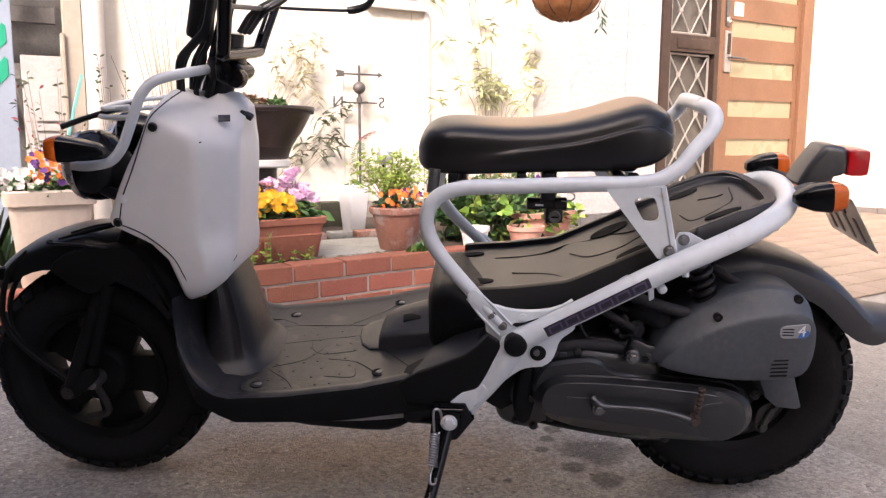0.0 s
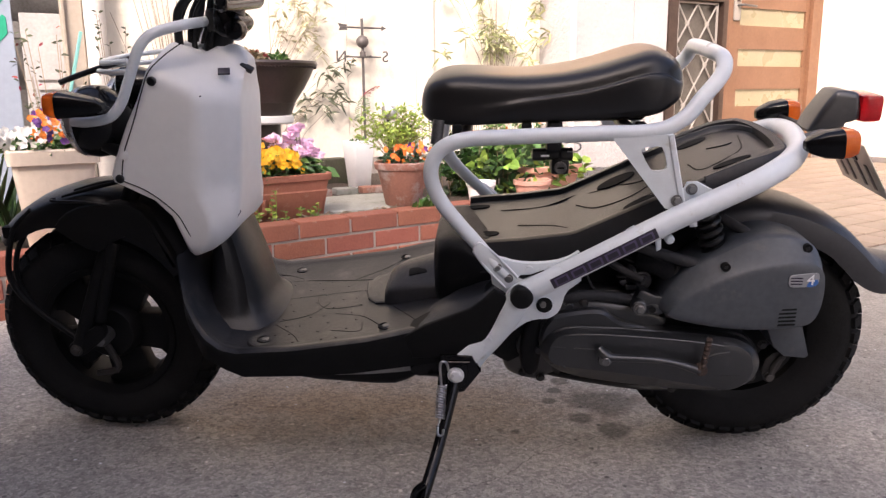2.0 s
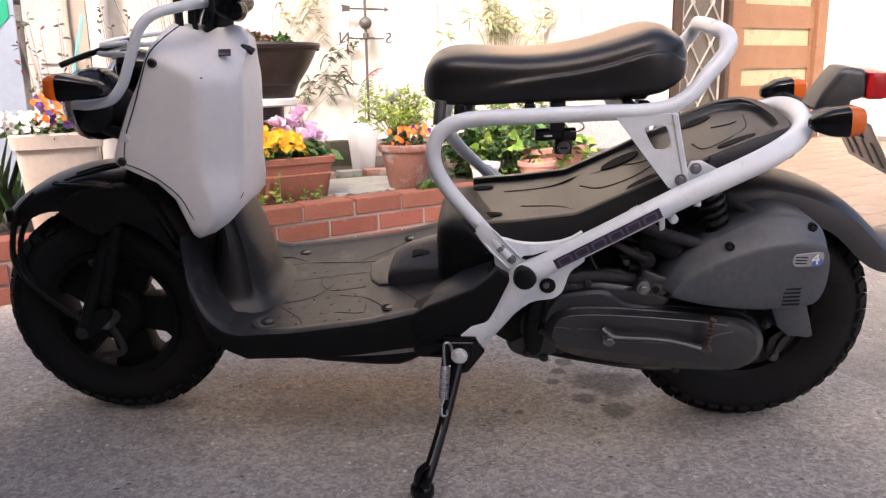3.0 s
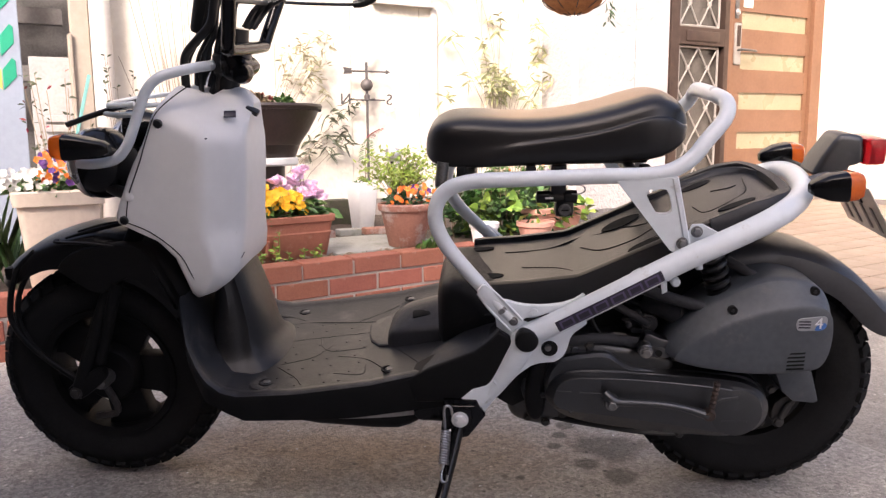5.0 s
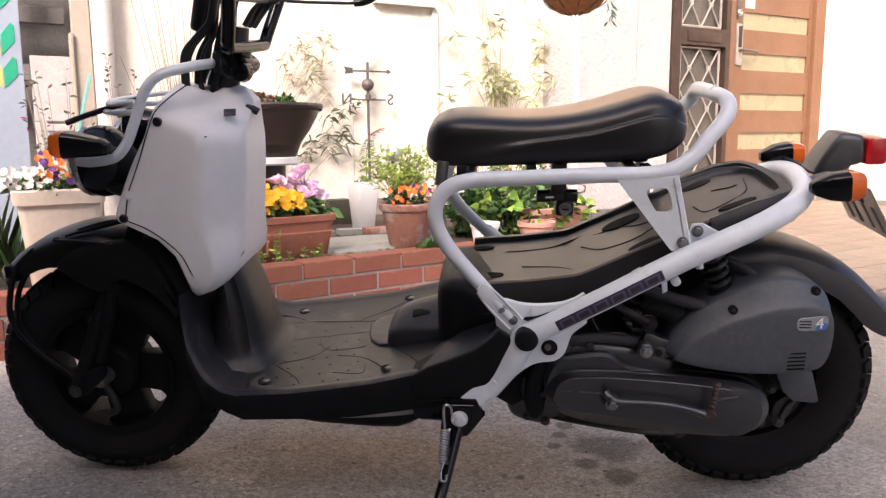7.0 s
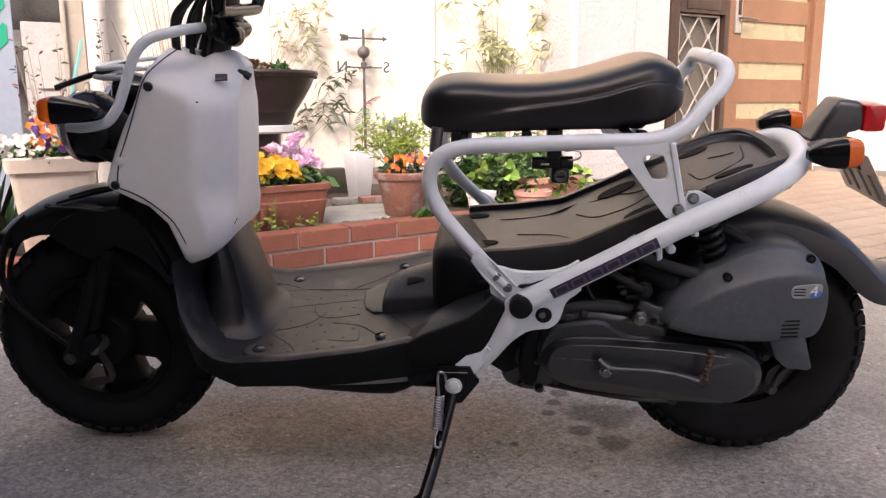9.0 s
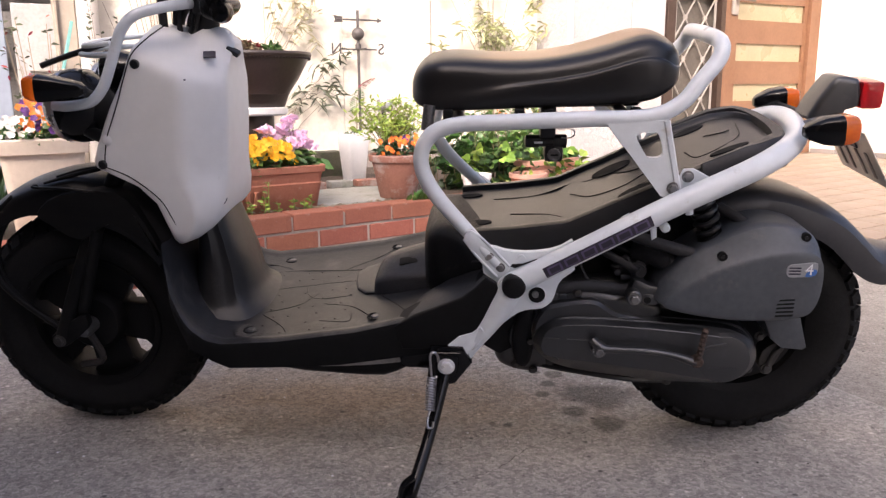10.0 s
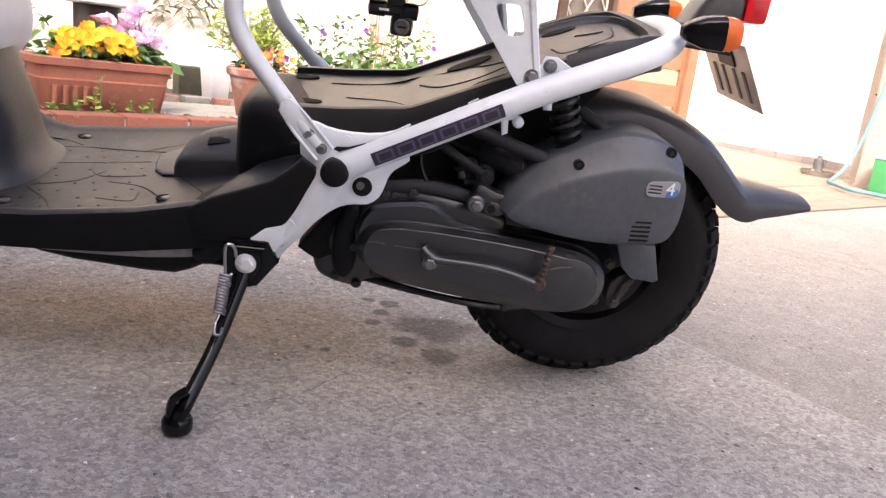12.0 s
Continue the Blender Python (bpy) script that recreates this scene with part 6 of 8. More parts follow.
for q in range(0, 85, 2):
    u, t, b, w, c = (float(v[q]) for v in prof)
    hgt = t - b
    k = min(1.0, hgt / 0.07)
    s = t - 0.032 * k
    c = max(b + 0.010 * k, min(c, s - 0.010 * k))
    half = [(0.0, t), (0.25, t - 0.0008 * k), (0.48, t - 0.0028 * k), (0.66, t - 0.0062 * k), (0.79, t - 0.012 * k), (0.87, t - 0.020 * k), (0.905, s - 0.002 * k), (0.914, s * 0.6 + c * 0.4), (0.930, s * 0.28 + c * 0.72 + 0.003 * k), (0.954, c + 0.005 * k), (0.974, c - 0.004 * k), (0.976, b * 0.5 + c * 0.5), (0.955, b + 0.003), (0.86, b)]
    ring = [(u, w * d, h) for d, h in half] + [(u, -w * d, h) for d, h in reversed(half[1:])]
    rings.append(ring)
bm = bmesh.new()
bridge(bm, rings)
seat = part("seat", bm, "seat_vinyl", bike, "long black vinyl seat, dipped, with a tan reflection painted on top", angle=80)
sm = seat.modifiers.new("round", "SUBSURF")
sm.levels = sm.render_levels = 1
bm = bmesh.new()
slab(bm, [(0.06, 0.634), (0.40, 0.646), (0.39, 0.634), (0.08, 0.629)], 0.085, -0.085, 0.004, 1, 1)
part("seat_base", bm, "black_plastic", seat)
for u in (0.085, 0.20, 0.245, 0.36, 0.385):
    bm = bmesh.new()
    box(bm, u - 0.008, u + 0.008, -0.115, -0.09, 0.615, 0.634, 0.003)
    part("rubber_stop", bm, "rubber", seat, smooth=False)
for s in (-1, 1):
    bm = bmesh.new()
    tube(bm, [(0.055, 0.10 * s, 0.64), (0.05, 0.105 * s, 0.60)], 0.010, 10, 1)
    part("seat_hinge", bm, "alloy", seat)
# helmet lock hanging under the seat
bm = bmesh.new()
lathe(bm, [(0.004, -0.036), (0.0105, -0.034), (0.011, -0.012), (0.009, -0.010), (0.009, 0.012), (0.0115, 0.014), (0.0115, 0.034), (0.004, 0.036)], 18, "x", (0.246, -0.06, 0.572))
box(bm, 0.236, 0.262, -0.066, -0.03, 0.572, 0.634, 0.004)
box(bm, 0.243, 0.276, -0.070, -0.036, 0.537, 0.568, 0.009)
lock = part("helmet_lock", bm, "satin_black", bike, "black seat lock with a key barrel")
bm = bmesh.new()
lathe(bm, [(0.011, 0.0), (0.011, -0.003), (0.009, -0.004), (0.004, -0.003)], 22, "y", (0.260, -0.070, 0.551))
part("key_barrel", bm, "alloy", lock)
bm = bmesh.new()
box(bm, 0.254, 0.266, -0.0755, -0.0735, 0.5500, 0.5525)
part("key_slot", bm, "dark_gap", lock, smooth=False)
bm = bmesh.new()
box(bm, 0.226, 0.240, -0.0725, -0.0705, 0.5705, 0.5735)
part("lock_label", bm, "decal_white", lock, smooth=False)
bm = bmesh.new()
tube(bm, [(0.262, -0.10, 0.600), (0.283, -0.10, 0.600), (0.290, -0.10, 0.593), (0.283, -0.10, 0.586), (0.268, -0.10, 0.586)], 0.0011, 6, 4)
part("wire_loop", bm, "steel", lock)

def even(poly, n):
    """n points at even steps round a closed outline, from its leftmost point."""
    q = spline([(u, h, 0) for u, h in poly], 6, True)
    k0 = min(range(len(q)), key=lambda i: q[i].x)
    q = q[k0:] + q[:k0] + [q[k0]]
    run = np.cumsum([0.0] + [(b - a).length for a, b in zip(q, q[1:])])
    w = np.linspace(0, run[-1], n, endpoint=False)
    return [Vector((float(np.interp(t, run, [p.x for p in q])), float(np.interp(t, run, [p.y for p in q])))) for t in w]


# ---- engine and drive
CVT = [(0.222, 0.262), (0.227, 0.292), (0.243, 0.315), (0.268, 0.323), (0.294, 0.3275), (0.318, 0.3295), (0.336, 0.326), (0.352, 0.315), (0.372, 0.305), (0.443, 0.292), (0.52, 0.286), (0.562, 0.279), (0.590, 0.262), (0.602, 0.236), (0.597, 0.206), (0.574, 0.184), (0.530, 0.1745), (0.46, 0.178), (0.404, 0.183), (0.309, 0.197), (0.258, 0.214), (0.234, 0.234)]
o = [Vector((p.x, p.y)) for p in spline([(u, h, 0) for u, h in CVT], 4, True)]
bm = bmesh.new()
bridge(bm, [[(p.x, d, p.y) for p in inset(o, a)] for a, d in ((0.004, -0.060), (0.004, -0.136), (0.0, -0.138), (0.0, -0.147), (0.003, -0.150), (0.0035, -0.160), (0.0085, -0.1660), (0.016, -0.1664), (0.030, -0.1664))])
cvt = part("drive_cover", bm, "engine_black", bike, "grimy black drive casing with a bevelled rim", angle=24)
# the raised, straight-topped body on it, with a flat bevel all round
BODY = [(0.2265, 0.250), (0.2300, 0.266), (0.2400, 0.281), (0.2560, 0.2915), (0.2780, 0.2975), (0.310, 0.2985), (0.344, 0.2975), (0.410, 0.2930), (0.470, 0.2880), (0.525, 0.2825), (0.560, 0.2755), (0.587, 0.2590), (0.598, 0.2350), (0.593, 0.2080), (0.572, 0.1880), (0.530, 0.1790), (0.460, 0.1820), (0.404, 0.1870), (0.309, 0.2000), (0.262, 0.2130), (0.238, 0.2300)]
PLATE = [(0.2400, 0.2500), (0.2430, 0.2660), (0.2490, 0.2790), (0.2600, 0.2865), (0.2800, 0.2905), (0.310, 0.2912), (0.344, 0.2905), (0.410, 0.2865), (0.470, 0.2810), (0.522, 0.2740), (0.552, 0.2660), (0.573, 0.2520), (0.582, 0.2340), (0.578, 0.2150), (0.562, 0.2000), (0.530, 0.1940), (0.465, 0.2040), (0.410, 0.2130), (0.320, 0.2250), (0.268, 0.2310), (0.248, 0.2380)]
rim_, face_ = even(BODY, 96), even(PLATE, 96)
bm = bmesh.new()
bridge(bm, [[(p.x, d, p.y) for p in q] for q, d in ((inset(rim_, -0.001), -0.150), (rim_, -0.1685), (inset(rim_, 0.0015), -0.1705), (inset(face_, -0.0012), -0.1862), (face_, -0.1870), (inset(face_, 0.008), -0.1872))])
part("casing_body", bm, "engine_black", cvt, angle=18)
# low relief on its face
for pts, r in (([(0.243, -0.1868, 0.268), (0.268, -0.1872, 0.2665)], 0.0014), ([(0.282, -0.1872, 0.2655), (0.318, -0.1875, 0.2640)], 0.0016),
               ([(0.36, -0.187, 0.245), (0.44, -0.187, 0.2385), (0.475, -0.187, 0.232)], 0.0016), ([(0.50, -0.187, 0.246), (0.515, -0.188, 0.256), (0.54, -0.188, 0.262)], 0.0026),
               ([(0.244, -0.182, 0.236), (0.262, -0.185, 0.234), (0.268, -0.1865, 0.228)], 0.0022)):
    bm = bmesh.new()
    tube(bm, pts, r, 8, 5)
    part("casing_rib", bm, "engine_black", cvt)
bm = bmesh.new()
lathe(bm, [(0.046, 0.004), (0.042, -0.0036), (0.036, -0.0048), (0.026, -0.0058), (0.004, -0.0064)], 36, "y", (0.540, -0.1835, 0.232))
part("casing_boss", bm, "engine_black", cvt)
bm = bmesh.new()
for k in range(9):
    box(bm, 0.517 + 0.005 * k, 0.520 + 0.005 * k, -0.1905, -0.1880, 0.2165, 0.2195)
part("cast_marks", bm, "engine_black", cvt, "small raised cast marks, unreadable", smooth=False)
bm = bmesh.new()
lathe(bm, [(0.013, 0.0), (0.013, -0.014), (0.009, -0.018)], 18, "y", (0.333, -0.188, 0.254))
tube(bm, [(0.322, -0.196, 0.270), (0.332, -0.203, 0.262), (0.350, -0.205, 0.258), (0.410, -0.206, 0.256), (0.450, -0.205, 0.249), (0.489, -0.206, 0.237)], [0.008, 0.009, 0.0065, 0.0055, 0.0055, 0.008], 12, 6)
kick = part("kick_lever", bm, "engine_black", cvt, "black kick-start lever")
bolt(0.333, -0.206, 0.254, 0.0078, kick)
bm = bmesh.new()
lathe(bm, [(0.010, 0.0), (0.0105, -0.010), (0.008, -0.015)], 16, "y", (0.491, -0.198, 0.238))
tube(bm, [(0.492 + 0.006 * k / 14, -0.210 - 0.002 * k / 14, 0.244 + 0.056 * k / 14) for k in range(15)], [0.0058 if k % 2 else 0.0042 for k in range(15)], 10, 2)
part("kick_pedal", bm, "rusty", kick, "rusty folded kick pedal")
for u, h in ((0.224, 0.244), (0.262, 0.329), (0.300, 0.335), (0.46, 0.171), (0.594, 0.196), (0.607, 0.258), (0.258, 0.206)):
    bolt(u, -0.148, h, 0.0062, cvt, "bolt_dark")
bm = bmesh.new()
slab(bm, [(0.230, 0.300), (0.25, 0.328), (0.31, 0.338), (0.40, 0.325), (0.44, 0.31), (0.42, 0.28), (0.25, 0.27)], -0.03, -0.150, 0.014, 4, 4)
part("crankcase_top", bm, "engine_black", cvt)

bm = bmesh.new()
slab(bm, [(0.196, 0.282), (0.186, 0.262), (0.176, 0.228), (0.163, 0.208), (0.165, 0.182), (0.182, 0.165), (0.225, 0.154), (0.262, 0.165), (0.40, 0.16), (0.50, 0.155), (0.50, 0.30), (0.40, 0.34), (0.25, 0.33), (0.20, 0.31)], 0.10, -0.105, 0.02, 4, 3, both=True)
eng = part("engine_block", bm, "engine_black", bike, "dirty black engine block")
bm = bmesh.new()
slab(bm, [(0.141, 0.222), (0.148, 0.234), (0.160, 0.250), (0.189, 0.290), (0.212, 0.300), (0.214, 0.227), (0.172, 0.204), (0.156, 0.212)], -0.085, -0.122, 0.003, 2, 1)
part("engine_hanger", bm, "black_plastic", eng, "black engine hanger bracket")
bm = bmesh.new()
tube(bm, [(0.197, -0.128, 0.262), (0.193, -0.130, 0.245), (0.199, -0.130, 0.226), (0.208, -0.128, 0.206)], [0.006, 0.007, 0.0075, 0.006], 8, 4)
part("bracket_strap", bm, "engine_black", eng)
bm = bmesh.new()
slab(bm, [(0.205, 0.30), (0.232, 0.298), (0.225, 0.20), (0.20, 0.195), (0.192, 0.24)], -0.10, -0.150, 0.01, 3, 3)
part("fan_shroud", bm, "black_plastic", eng)
for u, h in ((0.199, 0.229), (0.200, 0.176), (0.232, 0.166)):
    bolt(u, -0.134 if h > 0.2 else -0.106, h, 0.006, eng, "bolt_dark")
bm = bmesh.new()
tube(bm, [(0.23, -0.09, 0.172), (0.30, -0.11, 0.168), (0.40, -0.12, 0.158), (0.47, -0.11, 0.152), (0.53, -0.10, 0.16)], 0.006, 8, 6)
part("brake_cable", bm, "satin_black", eng)
bm = bmesh.new()
slab(bm, [(0.372, 0.350), (0.369, 0.366), (0.378, 0.372), (0.396, 0.371), (0.402, 0.356), (0.390, 0.345)], -0.07, -0.112, 0.005, 2, 2)
lathe(bm, [(0.016, 0.0), (0.016, -0.018), (0.0135, -0.020), (0.0125, -0.026), (0.004, -0.027)], 22, "y", (0.403, -0.098, 0.362))
lathe(bm, [(0.0085, 0.0), (0.0085, -0.022), (0.006, -0.026), (0.002, -0.026)], 14, "y", (0.383, -0.100, 0.377))
lathe(bm, [(0.006, 0.0), (0.006, -0.026), (0.003, -0.028)], 6, "y", (0.369, -0.096, 0.360))
box(bm, 0.374, 0.392, -0.124, -0.10, 0.347, 0.356, 0.002)
tube(bm, [(0.361, -0.105, 0.366), (0.371, -0.116, 0.370), (0.386, -0.124, 0.3835)], 0.0035, 8, 3)
carb = part("carburettor", bm, "dusty_rubber", eng, "grimy carburettor and intake")
bm = bmesh.new()
tube(bm, [(0.405, -0.085, 0.384), (0.428, -0.105, 0.390), (0.448, -0.120, 0.384), (0.466, -0.125, 0.376)], [0.019, 0.021, 0.021, 0.020], 18, 6)
part("intake_rubber", bm, "dusty_rubber", carb, "thick black rubber intake")
for u, d, h in ((0.418, -0.098, 0.388), (0.452, -0.122, 0.382)):
    bm = bmesh.new()
    lathe(bm, [(0.0205, -0.003), (0.0222, -0.002), (0.0222, 0.002), (0.0205, 0.003)], 24, "x", (u, d, h))
    part("hose_clip", bm, "bolt_dark", carb)
for pts, r in (([(0.245, -0.13, 0.330), (0.270, -0.14, 0.337), (0.307, -0.14, 0.3425), (0.348, -0.14, 0.341), (0.380, -0.14, 0.335)], 0.010), ([(0.36, -0.10, 0.434), (0.390, -0.13, 0.429), (0.432, -0.145, 0.4185), (0.482, -0.150, 0.4055)], 0.010), ([(0.53, -0.10, 0.47), (0.56, -0.12, 0.455), (0.585, -0.13, 0.44)], 0.009), ([(0.28, -0.08, 0.37), (0.33, -0.12, 0.40), (0.37, -0.13, 0.44), (0.42, -0.12, 0.45)], 0.006), ([(0.30, -0.10, 0.42), (0.36, -0.11, 0.385), (0.40, -0.14, 0.37)], 0.007)):
    bm = bmesh.new()
    tube(bm, pts, r, 10, 6)
    part("rubber_hose", bm, "dusty_rubber", eng)
bm = bmesh.new()
slab(bm, [(0.390, 0.360), (0.398, 0.361), (0.417, 0.352), (0.432, 0.349), (0.428, 0.330), (0.405, 0.327), (0.388, 0.324), (0.378, 0.333), (0.384, 0.344)], -0.140, -0.160, 0.004, 2, 1)
lathe(bm, [(0.0125, 0.0), (0.0125, -0.020), (0.010, -0.022)], 20, "y", (0.389, -0.155, 0.336))
part("clamp_bracket", bm, "engine_black", eng)
bolt(0.389, -0.178, 0.336, 0.0078, eng)
for u in (0.276, 0.301):
    bm = bmesh.new()
    lathe(bm, [(0.0085, 0.0), (0.0085, -0.018), (0.006, -0.021), (0.002, -0.021)], 16, "y", (u, -0.130, 0.3245))
    part("casing_lug", bm, "engine_black", cvt)
# dark sheet added for the shade in the frame's hollow
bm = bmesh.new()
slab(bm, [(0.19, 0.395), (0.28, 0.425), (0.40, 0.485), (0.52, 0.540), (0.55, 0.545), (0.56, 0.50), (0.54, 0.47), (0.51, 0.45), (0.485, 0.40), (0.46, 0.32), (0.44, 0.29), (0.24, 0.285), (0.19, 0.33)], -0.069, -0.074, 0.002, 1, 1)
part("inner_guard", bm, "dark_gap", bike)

bm = bmesh.new()
AC = [(0.420, 0.328), (0.424, 0.344), (0.436, 0.366), (0.453, 0.387), (0.473, 0.405), (0.498, 0.422), (0.524, 0.437), (0.550, 0.450), (0.578, 0.459), (0.604, 0.461), (0.630, 0.457), (0.652, 0.449), (0.670, 0.435), (0.681, 0.414), (0.6865, 0.388), (0.687, 0.360), (0.684, 0.335), (0.676, 0.314), (0.662, 0.303), (0.627, 0.296), (0.58, 0.2945), (0.536, 0.297), (0.49, 0.303), (0.453, 0.311), (0.432, 0.319)]
FACE = [(0.434, 0.331), (0.446, 0.346), (0.470, 0.365), (0.500, 0.384), (0.532, 0.399), (0.568, 0.412), (0.610, 0.4205), (0.650, 0.421), (0.672, 0.408), (0.6785, 0.385), (0.679, 0.360), (0.676, 0.337), (0.668, 0.319), (0.655, 0.311), (0.62, 0.305), (0.575, 0.303), (0.536, 0.305), (0.49, 0.311), (0.457, 0.318), (0.441, 0.323)]


rim_, face_ = even(AC, 96), even(FACE, 96)
rings = [[(p.x, d, p.y) for p in inset(rim_, a)] for a, d in ((0.0, -0.075), (0.0, -0.150), (0.0015, -0.158), (0.005, -0.164))]
for k, d in ((0.35, -0.170), (0.7, -0.177), (0.93, -0.1835), (1.0, -0.1858)):
    rings.append([(p.x * (1 - k) + q.x * k, d, p.y * (1 - k) + q.y * k) for p, q in zip(inset(rim_, 0.005), face_)])
mid_ = sum(face_, Vector((0, 0))) / len(face_)
for a, d in ((0.97, -0.1872), (0.90, -0.1884), (0.75, -0.1892), (0.4, -0.1898)):
    rings.append([(mid_.x + (p.x - mid_.x) * a, d, mid_.y + (p.y - mid_.y) * a) for p in face_])
bm = bmesh.new()
bridge(bm, rings)
air = part("air_cleaner", bm, "grey_plastic", bike, "dull scuffed grey plastic air-cleaner cover", angle=30)
bm = bmesh.new()
slab(bm, [(0.426, 0.334), (0.412, 0.338), (0.402, 0.331), (0.404, 0.321), (0.416, 0.317), (0.432, 0.320)], -0.150, -0.162, 0.003, 2, 2)
ear = part("mounting_ear", bm, "engine_black", air)
bm = bmesh.new()
lathe(bm, [(0.0058, 0.0), (0.0058, -0.002), (0.0035, -0.0018)], 16, "y", (0.413, -0.162, 0.3275))
part("screw_recess", bm, "dark_gap", ear)
for u, h in ((0.522, 0.4105), (0.650, 0.4405)):
    bm = bmesh.new()
    lathe(bm, [(0.0072, 0.006), (0.0072, -0.0018), (0.0040, -0.0012)], 18, "y", (u, -0.1785 if u < 0.6 else -0.1705, h))
    rec = part("screw_recess", bm, "dark_gap", air)
    bm = bmesh.new()
    lathe(bm, [(0.003, 0.0), (0.0028, -0.0022)], 10, "y", (u, -0.1790 if u < 0.6 else -0.1710, h))
    part("screw", bm, "satin_black", rec)
for k in range(5):
    bm = bmesh.new()
    z = 0.3115 + 0.0068 * k
    slab(bm, [(0.611, z), (0.612, z + 0.0033), (0.639, z + 0.0048), (0.6385, z + 0.0015)], -0.1840, -0.1897, 0.0002, 1, 1)
    part("vent_slot", bm, "dark_gap", air, smooth=False)
bm = bmesh.new()
slab(bm, [(0.6195, 0.396), (0.6245, 0.4015), (0.640, 0.4035), (0.662, 0.4055), (0.6665, 0.3985), (0.665, 0.387), (0.658, 0.3825), (0.640, 0.381), (0.6245, 0.381), (0.6195, 0.387)], -0.1890, -0.1908, 0.0004, 1, 3)
dec = part("decal", bm, "decal_grey", air, "small grey and blue engine decal")
bm = bmesh.new()
slab(bm, [(0.648, 0.3825), (0.653, 0.3925), (0.664, 0.3945), (0.665, 0.387), (0.658, 0.3825)], -0.1908, -0.1912, 0.0001, 1, 2)
part("decal_field", bm, "decal_blue", dec)
for k in range(3):
    bm = bmesh.new()
    box(bm, 0.6225, 0.641, -0.1911, -0.1907, 0.3855 + 0.0050 * k, 0.3878 + 0.0050 * k)
    part("text_bar", bm, "decal_dark", dec, smooth=False)


def letters(name, text, size, depth, m, mat, parent, label=""):
    cu_ = bpy.data.curves.new(name, "FONT")
    cu_.body, cu_.size, cu_.extrude, cu_.align_x, cu_.align_y = text, size, depth, "CENTER", "CENTER"
    tmp = bpy.data.objects.new(name, cu_)
    me = bpy.data.meshes.new_from_object(tmp)
    bpy.data.objects.remove(tmp)
    me.transform(m)
    me.materials.append(M[mat])
    ob = new(name, me)
    ob.parent = parent
    return tagged(ob, label)


letters("decal_number", "4", 0.026, 0.0003, pose(0.6535, -0.1916, 0.3935, 90, 0, 0), "decal_white", dec, "white figure 4")
bm = bmesh.new()
slab(bm, [(0.602, 0.302), (0.662, 0.300), (0.678, 0.247), (0.672, 0.242), (0.638, 0.245), (0.618, 0.262)], -0.10, -0.168, 0.003, 2, 1)
part("air_duct", bm, "grey_plastic", air)

# rear shock
bm = bmesh.new()
tube(bm, [(0.490, -0.128, 0.515), (0.530, -0.128, 0.36)], 0.012, 12, 1)
shock = part("rear_shock", bm, "satin_black", bike)
bm = bmesh.new()
pts = []
for k in range(90):
    t = k / 89
    a = t * 7.5 * math.tau
    c = Vector((0.494, -0.128, 0.492)).lerp(Vector((0.526, -0.128, 0.385)), t)
    dirn = Vector((0.045, 0, -0.13)).normalized()
    sd = dirn.cross(Vector((0, 1, 0)))
    pts.append(c + (Vector((0, 1, 0)) * math.cos(a) + sd * math.sin(a)) * 0.0175)
tube(bm, pts, 0.0050, 8, 1)
part("coil_spring", bm, "satin_black", shock)
# small fittings below the loop
for u, h in ((0.462, 0.492),):
    bm = bmesh.new()
    tube(bm, [(u, -0.175, h + 0.01), (u + 0.002, -0.178, h - 0.012)], 0.006, 10, 1)
    part("hook", bm, "white_paint", frame_loop)

for u, d, h in ((0.342, -0.190, 0.4675), (0.418, -0.184, 0.466)):
    bm = bmesh.new()
    tube(bm, [(u - 0.004, d, h - 0.003), (u, d - 0.001, h), (u + 0.005, d, h + 0.003)], 0.0022, 8, 3)
    part("weld_tab", bm, "white_paint", frame_loop)
# rear mudguard: arched shell with a kicked-up flap
path = [(0.500, 0.462), (0.545, 0.479), (0.600, 0.487), (0.657, 0.481), (0.710, 0.462), (0.756, 0.437), (0.792, 0.405), (0.817, 0.380), (0.836, 0.369), (0.862, 0.366), (0.905, 0.360), (0.950, 0.355)]
cl = spline([(u, 0, h) for u, h in path], 4)
rings = []
for i, c in enumerate(cl):
    t = (cl[min(i + 1, len(cl) - 1)] - cl[max(i - 1, 0)]).normalized()
    n = Vector((-t.z, 0, t.x))
    q = i / (len(cl) - 1)
    w = float(np.interp(q, [0, 0.3, 0.62, 0.72, 1], [0.075, 0.088, 0.086, 0.080, 0.046]))
    drop = float(np.interp(q, [0, 0.3, 0.6, 0.74, 0.85, 1], [0.035, 0.050, 0.052, 0.046, 0.034, 0.010]))
    e = min(1.0, drop / 0.04)
    sec = [(-1.0, -drop), (-1.02, -drop * 0.6), (-0.96, -0.012 * e), (-0.8, -0.003 * e), (-0.4, 0.003), (0, 0.004), (0.4, 0.003), (0.8, -0.003 * e), (0.96, -0.012 * e), (1.02, -drop * 0.6), (1.0, -drop), (0.95, -drop), (0.9, -0.012 * e - 0.002), (0, -0.004 * e), (-0.9, -0.012 * e - 0.002), (-0.95, -drop)]
    rings.append([c + n * o + Vector((0, w * y, 0)) for y, o in sec])
bm = bmesh.new()
bridge(bm, rings)
part("rear_mudguard", bm, "guard_black", bike, "dull black rear mudguard with a kicked-up flap")

# tail lamp, indicators, number plate
bm = bmesh.new()
